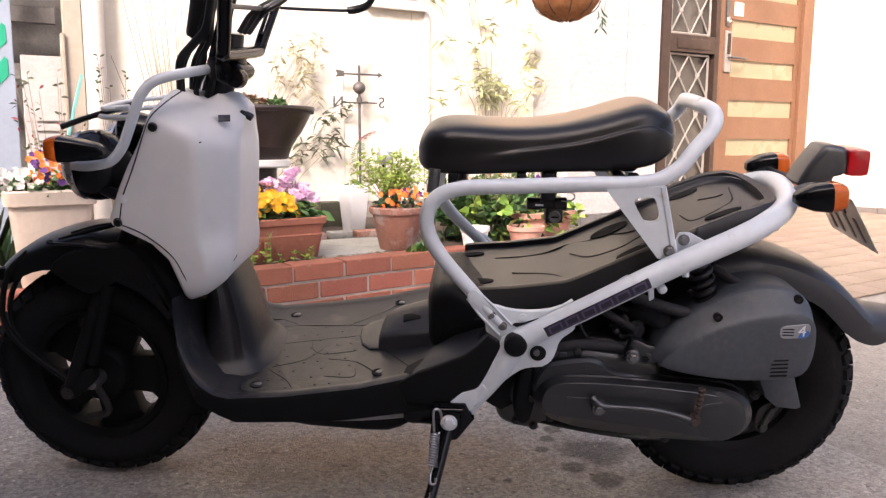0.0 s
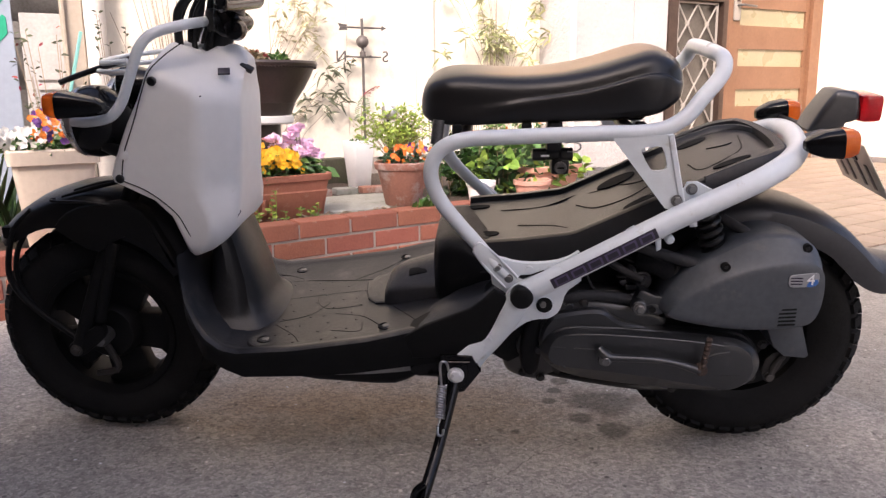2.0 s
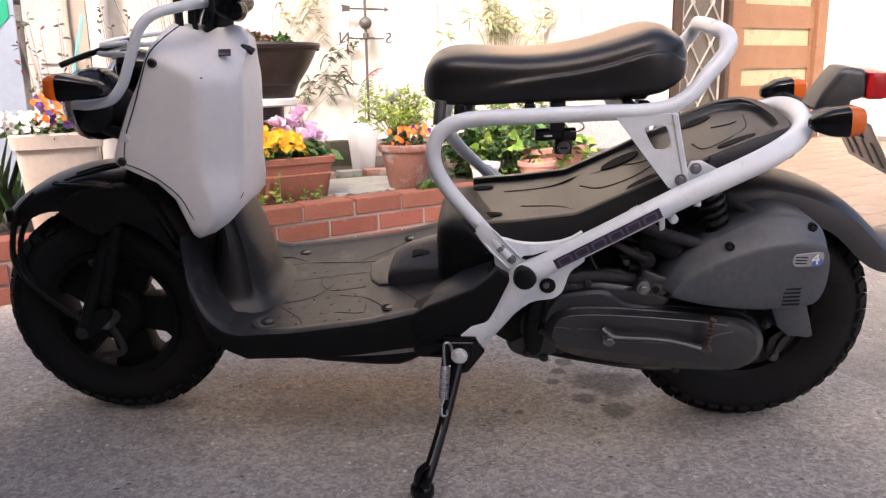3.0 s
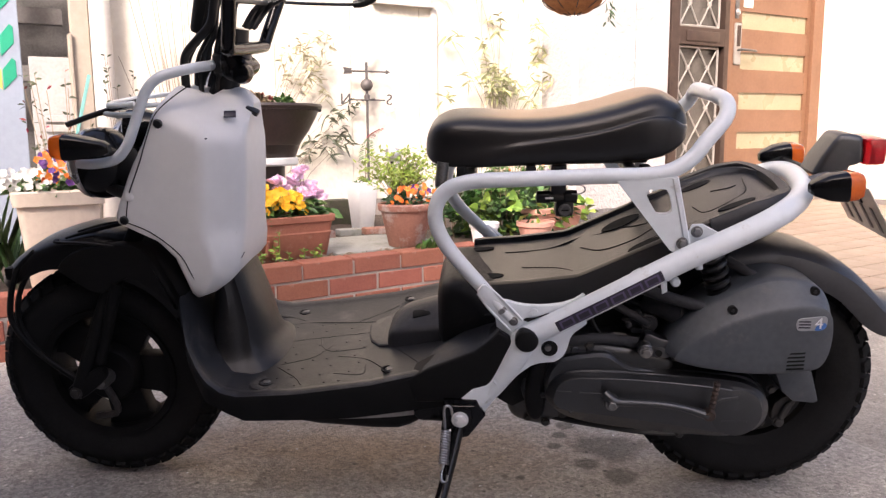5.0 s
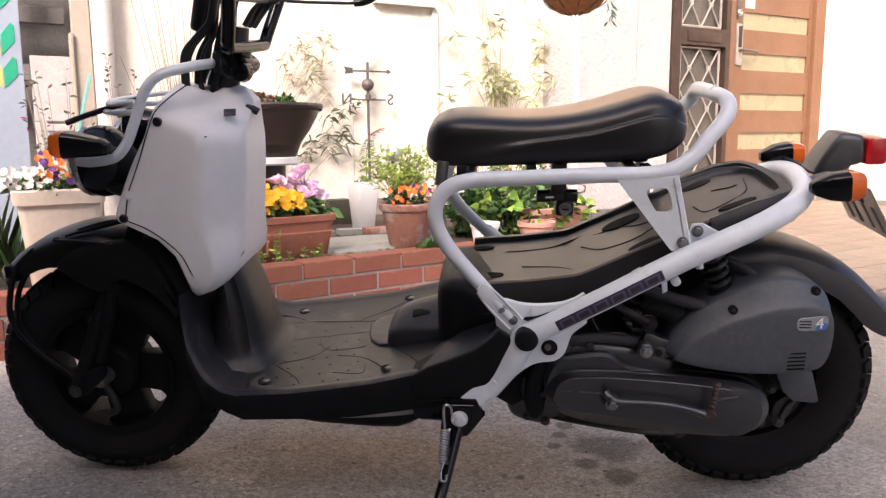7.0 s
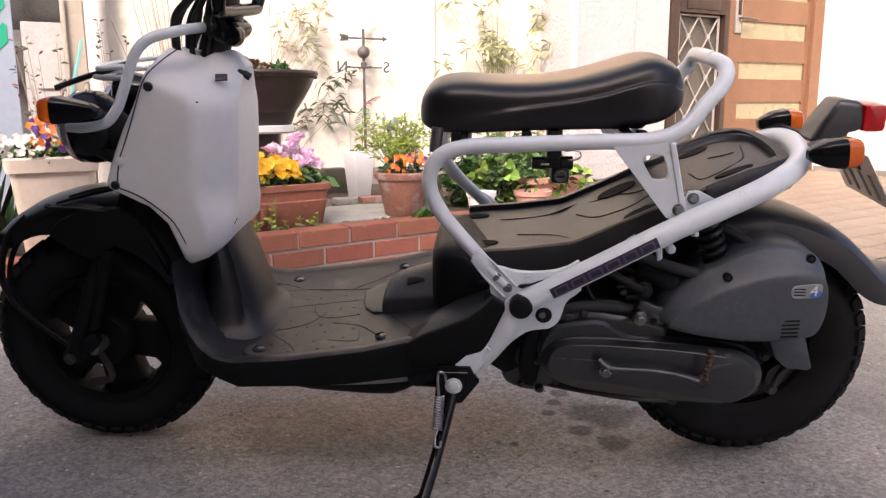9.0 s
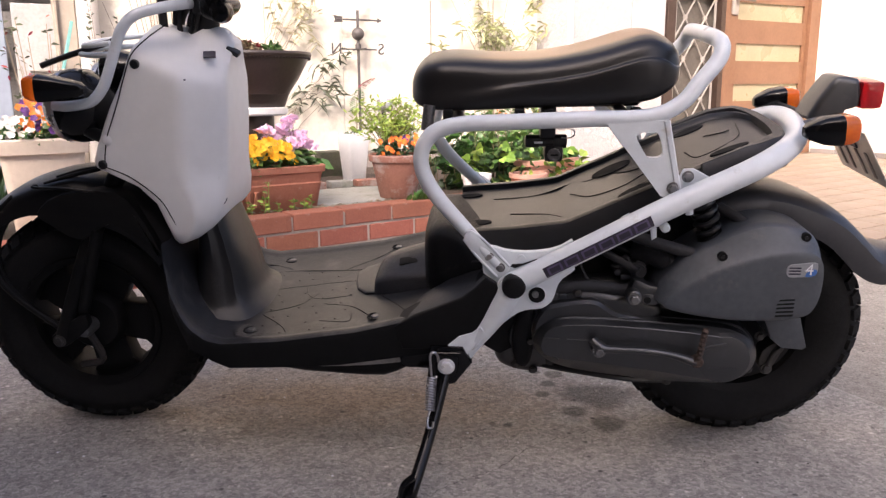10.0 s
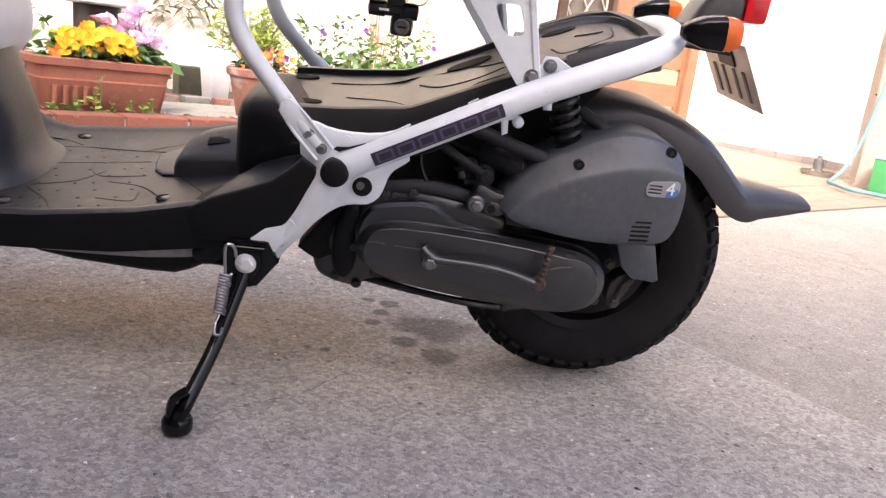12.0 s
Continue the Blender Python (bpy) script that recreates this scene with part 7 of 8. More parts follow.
slab(bm, [(0.684, 0.604), (0.714, 0.658), (0.728, 0.670), (0.752, 0.668), (0.762, 0.660), (0.766, 0.622), (0.745, 0.614), (0.742, 0.602), (0.71, 0.594)], 0.044, -0.026, 0.010, 3, 2, both=True)
tail = part("tail_lamp", bm, "engine_black", bike, "black tail-lamp housing with a red lens")
bm = bmesh.new()
box(bm, 0.7635, 0.802, -0.028, 0.046, 0.616, 0.663, 0.010)
part("lens", bm, "red_lens", tail, "red lens")
indicator((0.682, -0.135, 0.604), (0, -4), 1, "rear_indicator", 0.88)
indicator((0.690, 0.135, 0.608), (0, -4), 1, "rear_indicator", 0.88)
bm = bmesh.new()
for s in (-1, 1):
    tube(bm, [(0.705, 0.02 * s, 0.598), (0.682, 0.115 * s, 0.602)], 0.007, 8, 1)
slab(bm, [(0.672, 0.580), (0.70, 0.582), (0.74, 0.578), (0.745, 0.570), (0.70, 0.572), (0.672, 0.574)], 0.06, -0.06, 0.003, 1, 1)
part("tail_bracket", bm, "satin_black", bike)
for d in (-0.035, 0.045):
    bm = bmesh.new()
    tube(bm, [(0.668, d, 0.592), (0.712, d * 0.6, 0.604)], 0.0055, 10, 1)
    part("lamp_rod", bm, "alloy", bike)
bm = bmesh.new()
m = Matrix.Translation((0.778, 0.01, 0.545)) @ Euler((0, radians(-31), 0)).to_matrix().to_4x4()
box(bm, -0.001, 0.001, -0.095, 0.085, -0.058, 0.050, 0.0004, m)
plate = part("number_plate", bm, "plate_alu", bike, "small bare-metal number plate back with plain bars")
bm = bmesh.new()
box(bm, -0.004, -0.0013, -0.04, 0.02, 0.01, 0.053, 0.001, m)
part("plate_bracket", bm, "satin_black", plate, smooth=False)
for sd in (0.0011, -0.0026):
    for y, z0, z1 in ((-0.062, -0.045, 0.005), (-0.025, -0.045, 0.005), (0.018, -0.045, 0.005), (0.052, -0.045, 0.005)):
        bm = bmesh.new()
        box(bm, sd, sd + 0.0015, y - 0.005, y + 0.005, z0, z1, 0.0, m)
        part("plate_bar", bm, "plate_ink", plate, smooth=False)

# hoses and leads round the engine
for name_, pts, rad, mat in (("hose", [(0.34, -0.05, 0.446), (0.38, -0.06, 0.431), (0.431, -0.065, 0.39), (0.492, -0.055, 0.359)], 0.009, "satin_black"),
                             ("hose", [(0.328, -0.07, 0.413), (0.388, -0.085, 0.386), (0.447, -0.088, 0.370), (0.489, -0.075, 0.381)], 0.006, "satin_black"),
                             ("breather_hose", [(0.55, -0.03, 0.420), (0.587, -0.04, 0.446), (0.628, -0.042, 0.432), (0.648, -0.035, 0.402)], 0.008, "satin_black"),
                             ("lead", [(0.309, -0.08, 0.399), (0.311, -0.09, 0.357), (0.337, -0.095, 0.322), (0.372, -0.085, 0.305)], 0.0035, "satin_black")):
    bm = bmesh.new()
    tube(bm, pts, rad, 10, 8)
    part(name_, bm, mat, eng)

# ---- side stand
bm = bmesh.new()
slab(bm, [(0.056, 0.262), (0.110, 0.261), (0.125, 0.231), (0.097, 0.193), (0.073, 0.187), (0.050, 0.202)], -0.165, -0.2120, 0.005, 2, 1, both=True)
slab(bm, [(0.002, 0.227), (0.030, 0.244), (0.060, 0.258), (0.066, 0.212), (0.030, 0.209), (0.009, 0.211)], -0.14, -0.190, 0.006, 2, 2)
slab(bm, [(0.068, 0.2545), (0.106, 0.2545), (0.106, 0.2495), (0.068, 0.2495)], -0.2100, -0.2185, 0.001, 1, 1)
sb = part("stand_bracket", bm, "gloss_black", bike)
bolt(0.083, -0.2235, 0.2325, 0.0105, sb, "bright_steel", deep=0.007)
inv = bike.matrix_world.inverted()
foot = inv @ Vector((0.025, 1.252, ground_z(1.252) + 0.013))
knee = Vector((0.081, -0.211, 0.218))
bm = bmesh.new()
mid = knee.lerp(foot, 0.5) + Vector((0.004, 0, 0))
tube(bm, [knee, mid, foot + Vector((0.010, 0, 0.03)), foot], [0.0110, 0.0095, 0.0100, 0.0105], 14, 5)
slab(bm, [(0.068, 0.249), (0.102, 0.249), (0.099, 0.214), (0.082, 0.199), (0.069, 0.214)], -0.206, -0.2225, 0.004, 2, 2)
stand = part("side_stand", bm, "gloss_black", bike, "glossy black side stand")
bm = bmesh.new()
lathe(bm, [(0.016, 0.012), (0.0195, 0.007), (0.0195, -0.006), (0.017, -0.010), (0.004, -0.011)], 22, "z", (0, 0, 0))
bmesh.ops.transform(bm, matrix=Matrix.Translation(foot) @ Matrix.Rotation(radians(-8), 4, "X"), verts=bm.verts)
part("stand_foot", bm, "gloss_black", stand)
bm = bmesh.new()
tube(bm, [foot + Vector((0.012, 0.0, 0.052)), foot + Vector((-0.002, -0.006, 0.042)), foot + Vector((-0.007, -0.006, 0.022)), foot + Vector((-0.006, -0.004, 0.006))], 0.006, 8, 5)
part("stand_tang", bm, "gloss_black", stand)
bm = bmesh.new()
tube(bm, [(0.0705, -0.226, 0.242), (0.0695, -0.231, 0.256), (0.064, -0.234, 0.2625), (0.058, -0.236, 0.257), (0.0595, -0.240, 0.222)], 0.0022, 8, 5)
pts = []
for k in range(190):
    t = k / 189
    a = t * 13 * math.tau
    c = Vector((0.0605, -0.240, 0.222)).lerp(Vector((0.0575, -0.262, 0.172)), t)
    pts.append(c + Vector((math.cos(a) * 0.0072, math.sin(a) * 0.0062, math.sin(a) * -0.004)))
tube(bm, pts, 0.0018, 6, 1)
tube(bm, [(0.0575, -0.262, 0.172), (0.054, -0.270, 0.160), (0.055, -0.277, 0.150), (0.062, -0.276, 0.149), (0.064, -0.272, 0.158)], 0.0021, 8, 5)
part("return_spring", bm, "steel", stand, "bright steel return spring")


# ---------------------------------------------------------------- garden bed
class Leaves:
    """Collects many small blades, petals and stems into one mesh."""

    def __init__(self, seed):
        self.v, self.f, self.r = [], [], random.Random(seed)

    def blade(self, base, way, length, width, droop=0.2, flat=None):
        base, way = Vector(base), Vector(way).normalized()
        ref = Vector(flat) if flat else Vector((self.r.uniform(-1, 1), self.r.uniform(-1, 1), self.r.uniform(0.2, 1)))
        side = way.cross(ref)
        side = side.normalized() if side.length > 1e-4 else way.orthogonal().normalized()
        nrm = side.cross(way).normalized()
        i = len(self.v)
        pts = [base]
        for t, w in ((0.3, 0.85), (0.65, 0.9)):
            c = base + way * length * t - Vector((0, 0, droop * length * t * t))
            fold = nrm * width * 0.16
            pts += [c - side * width * w / 2 + fold, c, c + side * width * w / 2 + fold]
        pts.append(base + way * length - Vector((0, 0, droop * length)))
        self.v += [tuple(p) for p in pts]
        self.f += [(i, i + 2, i + 1), (i, i + 3, i + 2), (i + 1, i + 2, i + 5, i + 4), (i + 2, i + 3, i + 6, i + 5), (i + 4, i + 5, i + 7), (i + 5, i + 6, i + 7)]

    def stem(self, pts, r):
        pts = [Vector(p) for p in pts]
        i0 = len(self.v)
        for k, p in enumerate(pts):
            t = (pts[min(k + 1, len(pts) - 1)] - pts[max(k - 1, 0)]).normalized()
            a = t.orthogonal().normalized()
            b = t.cross(a)
            rr = r * (1 - 0.6 * k / (len(pts) - 1))
            for j in range(4):
                q = p + (a * math.cos(j * math.pi / 2) + b * math.sin(j * math.pi / 2)) * rr
                self.v.append(tuple(q))
        for k in range(len(pts) - 1):
            for j in range(4):
                m = i0 + 4 * k
                self.f.append((m + j, m + (j + 1) % 4, m + 4 + (j + 1) % 4, m + 4 + j))

    def flower(self, c, n, r, petals=5, cup=0.25):
        c, n = Vector(c), Vector(n).normalized()
        a = n.orthogonal().normalized()
        b = n.cross(a)
        ph = self.r.uniform(0, 6)
        for k in range(petals):
            t = ph + k * math.tau / petals
            d = a * math.cos(t) + b * math.sin(t)
            s = a * -math.sin(t) + b * math.cos(t)
            i = len(self.v)
            lift = self.r.uniform(0.6, 1.4) * cup
            w = r * 0.62 * 5 / petals
            self.v += [tuple(c), tuple(c + d * r * 0.45 - s * w * 0.8 + n * r * lift * 0.5), tuple(c + d * r * 0.85 - s * w * 0.62 + n * r * lift), tuple(c + d * r * 1.02 + n * r * lift * 0.9), tuple(c + d * r * 0.85 + s * w * 0.62 + n * r * lift), tuple(c + d * r * 0.45 + s * w * 0.8 + n * r * lift * 0.5)]
            self.f.append((i, i + 1, i + 2, i + 3, i + 4, i + 5))

    def mass(self, lo, hi, n, length, width, droop=0.3, up=0.6, hollow=0.0):
        """n leaves in the ellipsoid that fills the box lo to hi."""
        lo, hi = Vector(lo), Vector(hi)
        c, h = (lo + hi) / 2, (hi - lo) / 2
        k = 0
        while k < n:
            q = Vector((self.r.uniform(-1, 1), self.r.uniform(-1, 1), self.r.uniform(-1, 1)))
            if not hollow < q.length < 1:
                continue
            k += 1
            p = c + Vector((q.x * h.x, q.y * h.y, q.z * h.z))
            way = Vector((q.x + self.r.uniform(-0.7, 0.7), q.y + self.r.uniform(-0.7, 0.7) - 0.2, up * self.r.uniform(-0.3, 1.2)))
            s = self.r.uniform(0.6, 1.25)
            self.blade(p, way, length * s, width * s, droop)

    def put(self, name, mat, parent, label=""):
        return plain(name, self.v, self.f, mat, parent, label, kind="stuff")


SOIL = 0.200


def back_to(v0, v1):
    """Moves what stands at v0 back to v1, close to the wall, and enlarges it to suit."""
    eye = Vector((0.14, 0.12, 0.68))
    ev = (HOUSE.inverted() @ eye).y
    k = (v1 - ev) / (v0 - ev)
    return Matrix.Translation(eye) @ Matrix.Scale(k, 4) @ Matrix.Translation(-eye)


def at_house(u, v, z=SOIL, rz=0):
    return HOUSE @ pose(u, v, z, 0, 0, rz)


def pot(name, m, profile, mat, label, category="pot", soil_at=None, n=36):
    root = empty(name, m, label, category)
    bm = bmesh.new()
    lathe(bm, profile, n)
    part("body", bm, mat, root)
    if soil_at:
        bm = bmesh.new()
        lathe(bm, [(soil_at[0], soil_at[1] - 0.012), (soil_at[0], soil_at[1]), (soil_at[0] * 0.4, soil_at[1] + 0.006), (0.002, soil_at[1] + 0.008)], 24)
        part("potting_soil", bm, "soil", root, "dark potting soil")
    return root


def trough(name, m, length, depth, height, mat, label, flutes=0):
    """A tapered rectangular planter with a rolled rim."""
    root = empty(name, m, label, "planter")
    bm = bmesh.new()

    def sect(z, grow, rad=0.03):
        out = []
        a, b = length / 2 + grow, depth / 2 + grow
        for cx, cy, a0 in ((a - rad, b - rad, 0), (-a + rad, b - rad, 90), (-a + rad, -b + rad, 180), (a - rad, -b + rad, 270)):
            for k in range(6):
                t = radians(a0 + k * 18)
                out.append((cx + rad * math.cos(t), cy + rad * math.sin(t), z))
        return out
    t = height
    bridge(bm, [sect(0, -0.026), sect(0.006, -0.022), sect(t * 0.55, -0.008), sect(t * 0.60, -0.005), sect(t * 0.63, -0.009), sect(t - 0.030, -0.002), sect(t - 0.026, 0.006), sect(t - 0.004, 0.008), sect(t, 0.004), sect(t - 0.002, -0.008), sect(t - 0.035, -0.012)])
    part("body", bm, mat, root)
    bm = bmesh.new()
    bridge(bm, [sect(t - 0.034, -0.013), sect(t - 0.022, -0.013)])
    part("potting_soil", bm, "soil", root, "dark potting soil")
    for k in range(flutes):
        x = -length / 2 + 0.055 + k * 0.031
        bm = bmesh.new()
        tube(bm, [(x, -depth / 2 + 0.010, 0.03), (x, -depth / 2 + 0.004, t * 0.50)], 0.009, 10, 2)
        part("flute", bm, mat, root)
    return root


# --- brick planter bed
BED = HOUSE @ pose(-0.404, -0.002, 0, 0, 0, 5.5)
bed = empty("planter_bed", BED, "low raised bed edged with red brick, three courses high", "raised bed")
bm = bmesh.new()
gz = ground_z(3.0)
box(bm, -1.60, 1.75, 0.006, 0.098, gz - 0.05, 0.205)
part("mortar_core", bm, "mortar", bed, "grey mortar joints", smooth=False)
bm = bmesh.new()
n = 34
rows_ = []
rs = random.Random(8)
for j in range(14):
    rows_.append([bm.verts.new((-1.60 + 3.35 * i / n, 0.10 + 1.72 * j / 13, SOIL - 0.004 + rs.uniform(-0.006, 0.010))) for i in range(n + 1)])
for a, b in zip(rows_, rows_[1:]):
    for i in range(n):
        bm.faces.new((a[i], a[i + 1], b[i + 1], b[i]))
part("soil", bm, "soil", bed, "dark bare soil with litter")

# stepping stone and edging stones
st = empty("stepping_stone", at_house(0.05, 0.40, SOIL - 0.004), "flat grey stone slab in the bed", "stone")
bm = bmesh.new()
o = [(-0.30, -0.17), (-0.05, -0.20), (0.24, -0.17), (0.28, 0.02), (0.22, 0.22), (-0.06, 0.26), (-0.27, 0.20)]
slab(bm, o, 0.0, 0.016, 0.005, 2, 3)
bmesh.ops.transform(bm, matrix=Matrix(((1, 0, 0, 0), (0, 0, 1, 0), (0, 1, 0, 0), (0, 0, 0, 1))), verts=bm.verts)
part("slab", bm, "flagstone", st)
rs = random.Random(21)
for k in range(6):
    root = empty("edging_stone", at_house(-0.18 + 0.15 * k, 0.80 + rs.uniform(-0.01, 0.01), SOIL - 0.006, rs.uniform(-8, 8)), "old reddish-grey edging brick lying in the bed", "stone", "edging stones in the bed")
    bm = bmesh.new()
    w = rs.uniform(0.055, 0.068)
    box(bm, -w, w, -0.04, 0.04, 0, rs.uniform(0.030, 0.042), 0.006)
    part("block", bm, "terracotta_old" if k % 2 else "flagstone", root)

# --- terracotta trough with yellow pansies and pink cyclamen
TR = at_house(-0.425, 0.235, SOIL, 4)
trough("trough_planter", TR, 0.43, 0.175, 0.175, "terracotta", "rectangular terracotta trough with a fluted front", 5)
fl = empty("pansies", TR @ pose(0, 0, 0.158), "bright yellow pansies in leaf", "flowers")
L1 = Leaves(3)
L1.mass((-0.19, -0.08, -0.02), (0.19, 0.08, 0.09), 240, 0.05, 0.022)
L1.put("foliage", "leaf", fl)
L2 = Leaves(5)
for k in range(190):
    u, v = L2.r.uniform(-0.14, 0.11), L2.r.uniform(-0.09, 0.05)
    z = 0.030 + 0.062 * (1 - (u / 0.17) ** 2) + L2.r.uniform(-0.03, 0.025) + v * 0.2
    L2.flower((u, v, z), (L2.r.uniform(-0.6, 0.6), -1, L2.r.uniform(0.1, 0.9)), L2.r.uniform(0.012, 0.018))
L2.put("petals", "petal_yellow", fl, "yellow petals")
L3 = Leaves(6)
for k in range(6):
    L3.flower((L3.r.uniform(-0.17, -0.13), L3.r.uniform(-0.07, -0.02), L3.r.uniform(0.02, 0.05)), (0, -1, 0.5), 0.018)
L3.put("petals_orange", "petal_orange", fl, "orange petals")
cy = empty("cyclamen", TR @ pose(0.145, 0.05, 0.158), "pink cyclamen on tall stems", "flowers")
L4, L5, L6 = Leaves(9), Leaves(10), Leaves(11)
for k in range(44):
    x, y, z = ((-0.035, 0.0, 0.150), (-0.020, 0.0, 0.175), (0.035, 0.0, 0.118), (0.055, -0.02, 0.082), (-0.040, -0.05, 0.072), (-0.100, -0.03, 0.105), (-0.115, -0.02, 0.138), (0.020, -0.03, 0.085))[k % 8]
    x, y, z = x + L4.r.gauss(0, 0.012), y + L4.r.uniform(-0.02, 0.02), z + L4.r.gauss(0, 0.012)
    L4.stem([(x * 0.3, y * 0.3, 0), (x * 0.8, y, z * 0.6), (x, y, z)], 0.002)
    for j in range(6):
        a = j * math.tau / 6 + k
        L5.blade((x, y, z), (math.cos(a) * 0.9, math.sin(a) * 0.7, 0.55), L4.r.uniform(0.026, 0.038), 0.032, 0.1)
L6.mass((-0.06, -0.06, -0.02), (0.10, 0.06, 0.06), 40, 0.055, 0.045)
L4.put("stem", "stem", cy)
L5.put("petals", "petal_pink", cy, "pink petals")
L6.put("foliage", "leaf", cy)
# seedlings in front of the trough
sd = empty("seedlings", at_house(-0.42, 0.11, SOIL), "small yellow-green seedlings at the foot of the trough", "plants")
L7 = Leaves(14)
for u in (-0.17, -0.13, -0.10, -0.05, -0.035, 0.0, 0.06, 0.10, 0.13):
    hgt = L7.r.uniform(0.03, 0.075) if u != -0.035 else 0.13
    L7.stem([(u, 0, 0), (u + 0.004, 0, hgt * 0.6), (u + 0.002, -0.005, hgt)], 0.0022)
    for j in range(9):
        a = L7.r.uniform(0, 6.3)
        L7.blade((u, 0, hgt * L7.r.uniform(0.3, 1)), (math.cos(a), math.sin(a), 0.5), L7.r.uniform(0.018, 0.03), 0.012)
L7.put("foliage", "leaf_light", sd)
lt = empty("leaf_litter", at_house(-0.25, 0.13, SOIL), "dry brown leaf litter on the soil", "litter", kind="stuff")
L8 = Leaves(15)
for k in range(160):
    L8.blade((L8.r.uniform(-0.35, 0.40), L8.r.uniform(-0.02, 0.06), L8.r.uniform(0.0, 0.012)), (L8.r.uniform(-1, 1), L8.r.uniform(-1, 1), 0.1), 0.03, 0.010, 0)
L8.put("litter", "twig", lt)

# --- round terracotta pot with orange pansies and a light green shrub
P1 = at_house(0.150, 0.245, SOIL + 0.010)
pot("flower_pot", P1, [(0.02, 0), (0.070, 0), (0.076, 0.006), (0.106, 0.148), (0.108, 0.152), (0.116, 0.154), (0.119, 0.160), (0.121, 0.178), (0.117, 0.184), (0.109, 0.182), (0.103, 0.155), (0.02, 0.153)], "terracotta_old", "weathered terracotta flower pot with a rolled rim", soil_at=(0.102, 0.165))
pl = empty("pansies", P1 @ pose(0, 0, 0.168), "orange pansies in a pot", "flowers")
L1 = Leaves(31)
L1.mass((-0.10, -0.09, -0.01), (0.10, 0.09, 0.055), 120, 0.035, 0.016)
L1.put("foliage", "leaf_dark", pl)
for mat, seed, cnt in (("petal_orange", 32, 30), ("petal_purple", 33, 3)):
    L2 = Leaves(seed)
    for k in range(cnt):
        L2.flower((L2.r.uniform(-0.085, 0.095), L2.r.uniform(-0.10, 0.0), L2.r.uniform(0.015, 0.09)), (L2.r.uniform(-0.6, 0.6), -1, L2.r.uniform(0, 0.7)), L2.r.uniform(0.010, 0.015))
    L2.put("petals", mat, pl, "orange petals" if seed == 32 else "dark purple petals")
sh = empty("feathery_shrub", P1 @ pose(0.0, 0.07, 0.165), "light green feathery shrub", "shrub")
L3, L4 = Leaves(35), Leaves(36)
for k in range(64):
    a, rr = L3.r.uniform(0, 6.3), L3.r.uniform(0.03, 0.19)
    tip = Vector((math.cos(a) * rr * 1.1, math.sin(a) * rr * 0.6, L3.r.uniform(0.10, 0.23)))
    L3.stem([(0, 0, 0), tip * 0.5 + Vector((0, 0, 0.03)), tip], 0.0018)
    for j in range(20):
        p = tip * L3.r.uniform(0.45, 1.0)
        p.z += 0.02
        L4.blade(p, (L3.r.uniform(-1, 1), L3.r.uniform(-1, 1), L3.r.uniform(-0.2, 1)), L3.r.uniform(0.02, 0.036), 0.008)
L3.put("stem", "stem", sh)
L4.put("foliage", "leaf_lime", sh)
wd = empty("weeds", at_house(0.16, 0.105, SOIL), "broad-leaved weeds at the foot of the pot", "plants")
L5 = Leaves(38)
for k in range(22):
    L5.blade((L5.r.uniform(-0.05, 0.08), L5.r.uniform(-0.02, 0.02), 0.0), (L5.r.uniform(-0.5, 0.5), L5.r.uniform(-0.6, 0.1), 1), L5.r.uniform(0.05, 0.10), 0.022)
L5.put("foliage", "leaf", wd)

# --- white square vase with a small palm, weather vane, lamp
P2 = at_house(0.296, 1.02, SOIL)
vase = empty("square_vase", P2 @ pose(0, 0, 0.0, 0, 0, 8), "tall white square-tapered vase", "vase")
bm = bmesh.new()


def sq(z, a, r=0.012):
    out = []
    for cx, cy, a0 in ((a - r, a - r, 0), (-a + r, a - r, 90), (-a + r, -a + r, 180), (a - r, -a + r, 270)):
        for k in range(4):
            t = radians(a0 + 30 * k)
            out.append((cx + r * math.cos(t), cy + r * math.sin(t), z))
    return out


bridge(bm, [sq(0, 0.043), sq(0.004, 0.045), sq(0.236, 0.063), sq(0.240, 0.062), sq(0.240, 0.056), sq(0.21, 0.054)])
part("body", bm, "white_pot", vase)
bm = bmesh.new()
bridge(bm, [sq(0.212, 0.0545), sq(0.222, 0.0545)])
part("potting_soil", bm, "soil", vase)
pm = empty("small_palm", P2 @ pose(0.0, 0, 0.222), "single feathery frond, green below and reddish at the tip", "plant")
L1, L2, L3 = Leaves(41), Leaves(42), Leaves(43)
rib = spline([(0.022, 0, 0), (0.024, 0, 0.12), (0.030, 0, 0.20), (0.055, 0, 0.255), (0.115, 0, 0.290)], 8)
L1.stem(rib, 0.0025)
for j, p in enumerate(rib[10:]):
    for s in (-1, 1):
        (L3 if j > 11 else L2).blade(p, (s, L1.r.uniform(-0.4, 0.4), -0.15 + 0.1 * s), 0.052 * (1 - 0.025 * j), 0.006, 0.15)
L2.mass((-0.03, -0.03, 0), (0.03, 0.03, 0.03), 30, 0.03, 0.01)
L1.put("stem", "stem", pm)
L2.put("foliage", "leaf", pm)
L3.put("red_fronds", "leaf_red", pm, "reddish fronds")


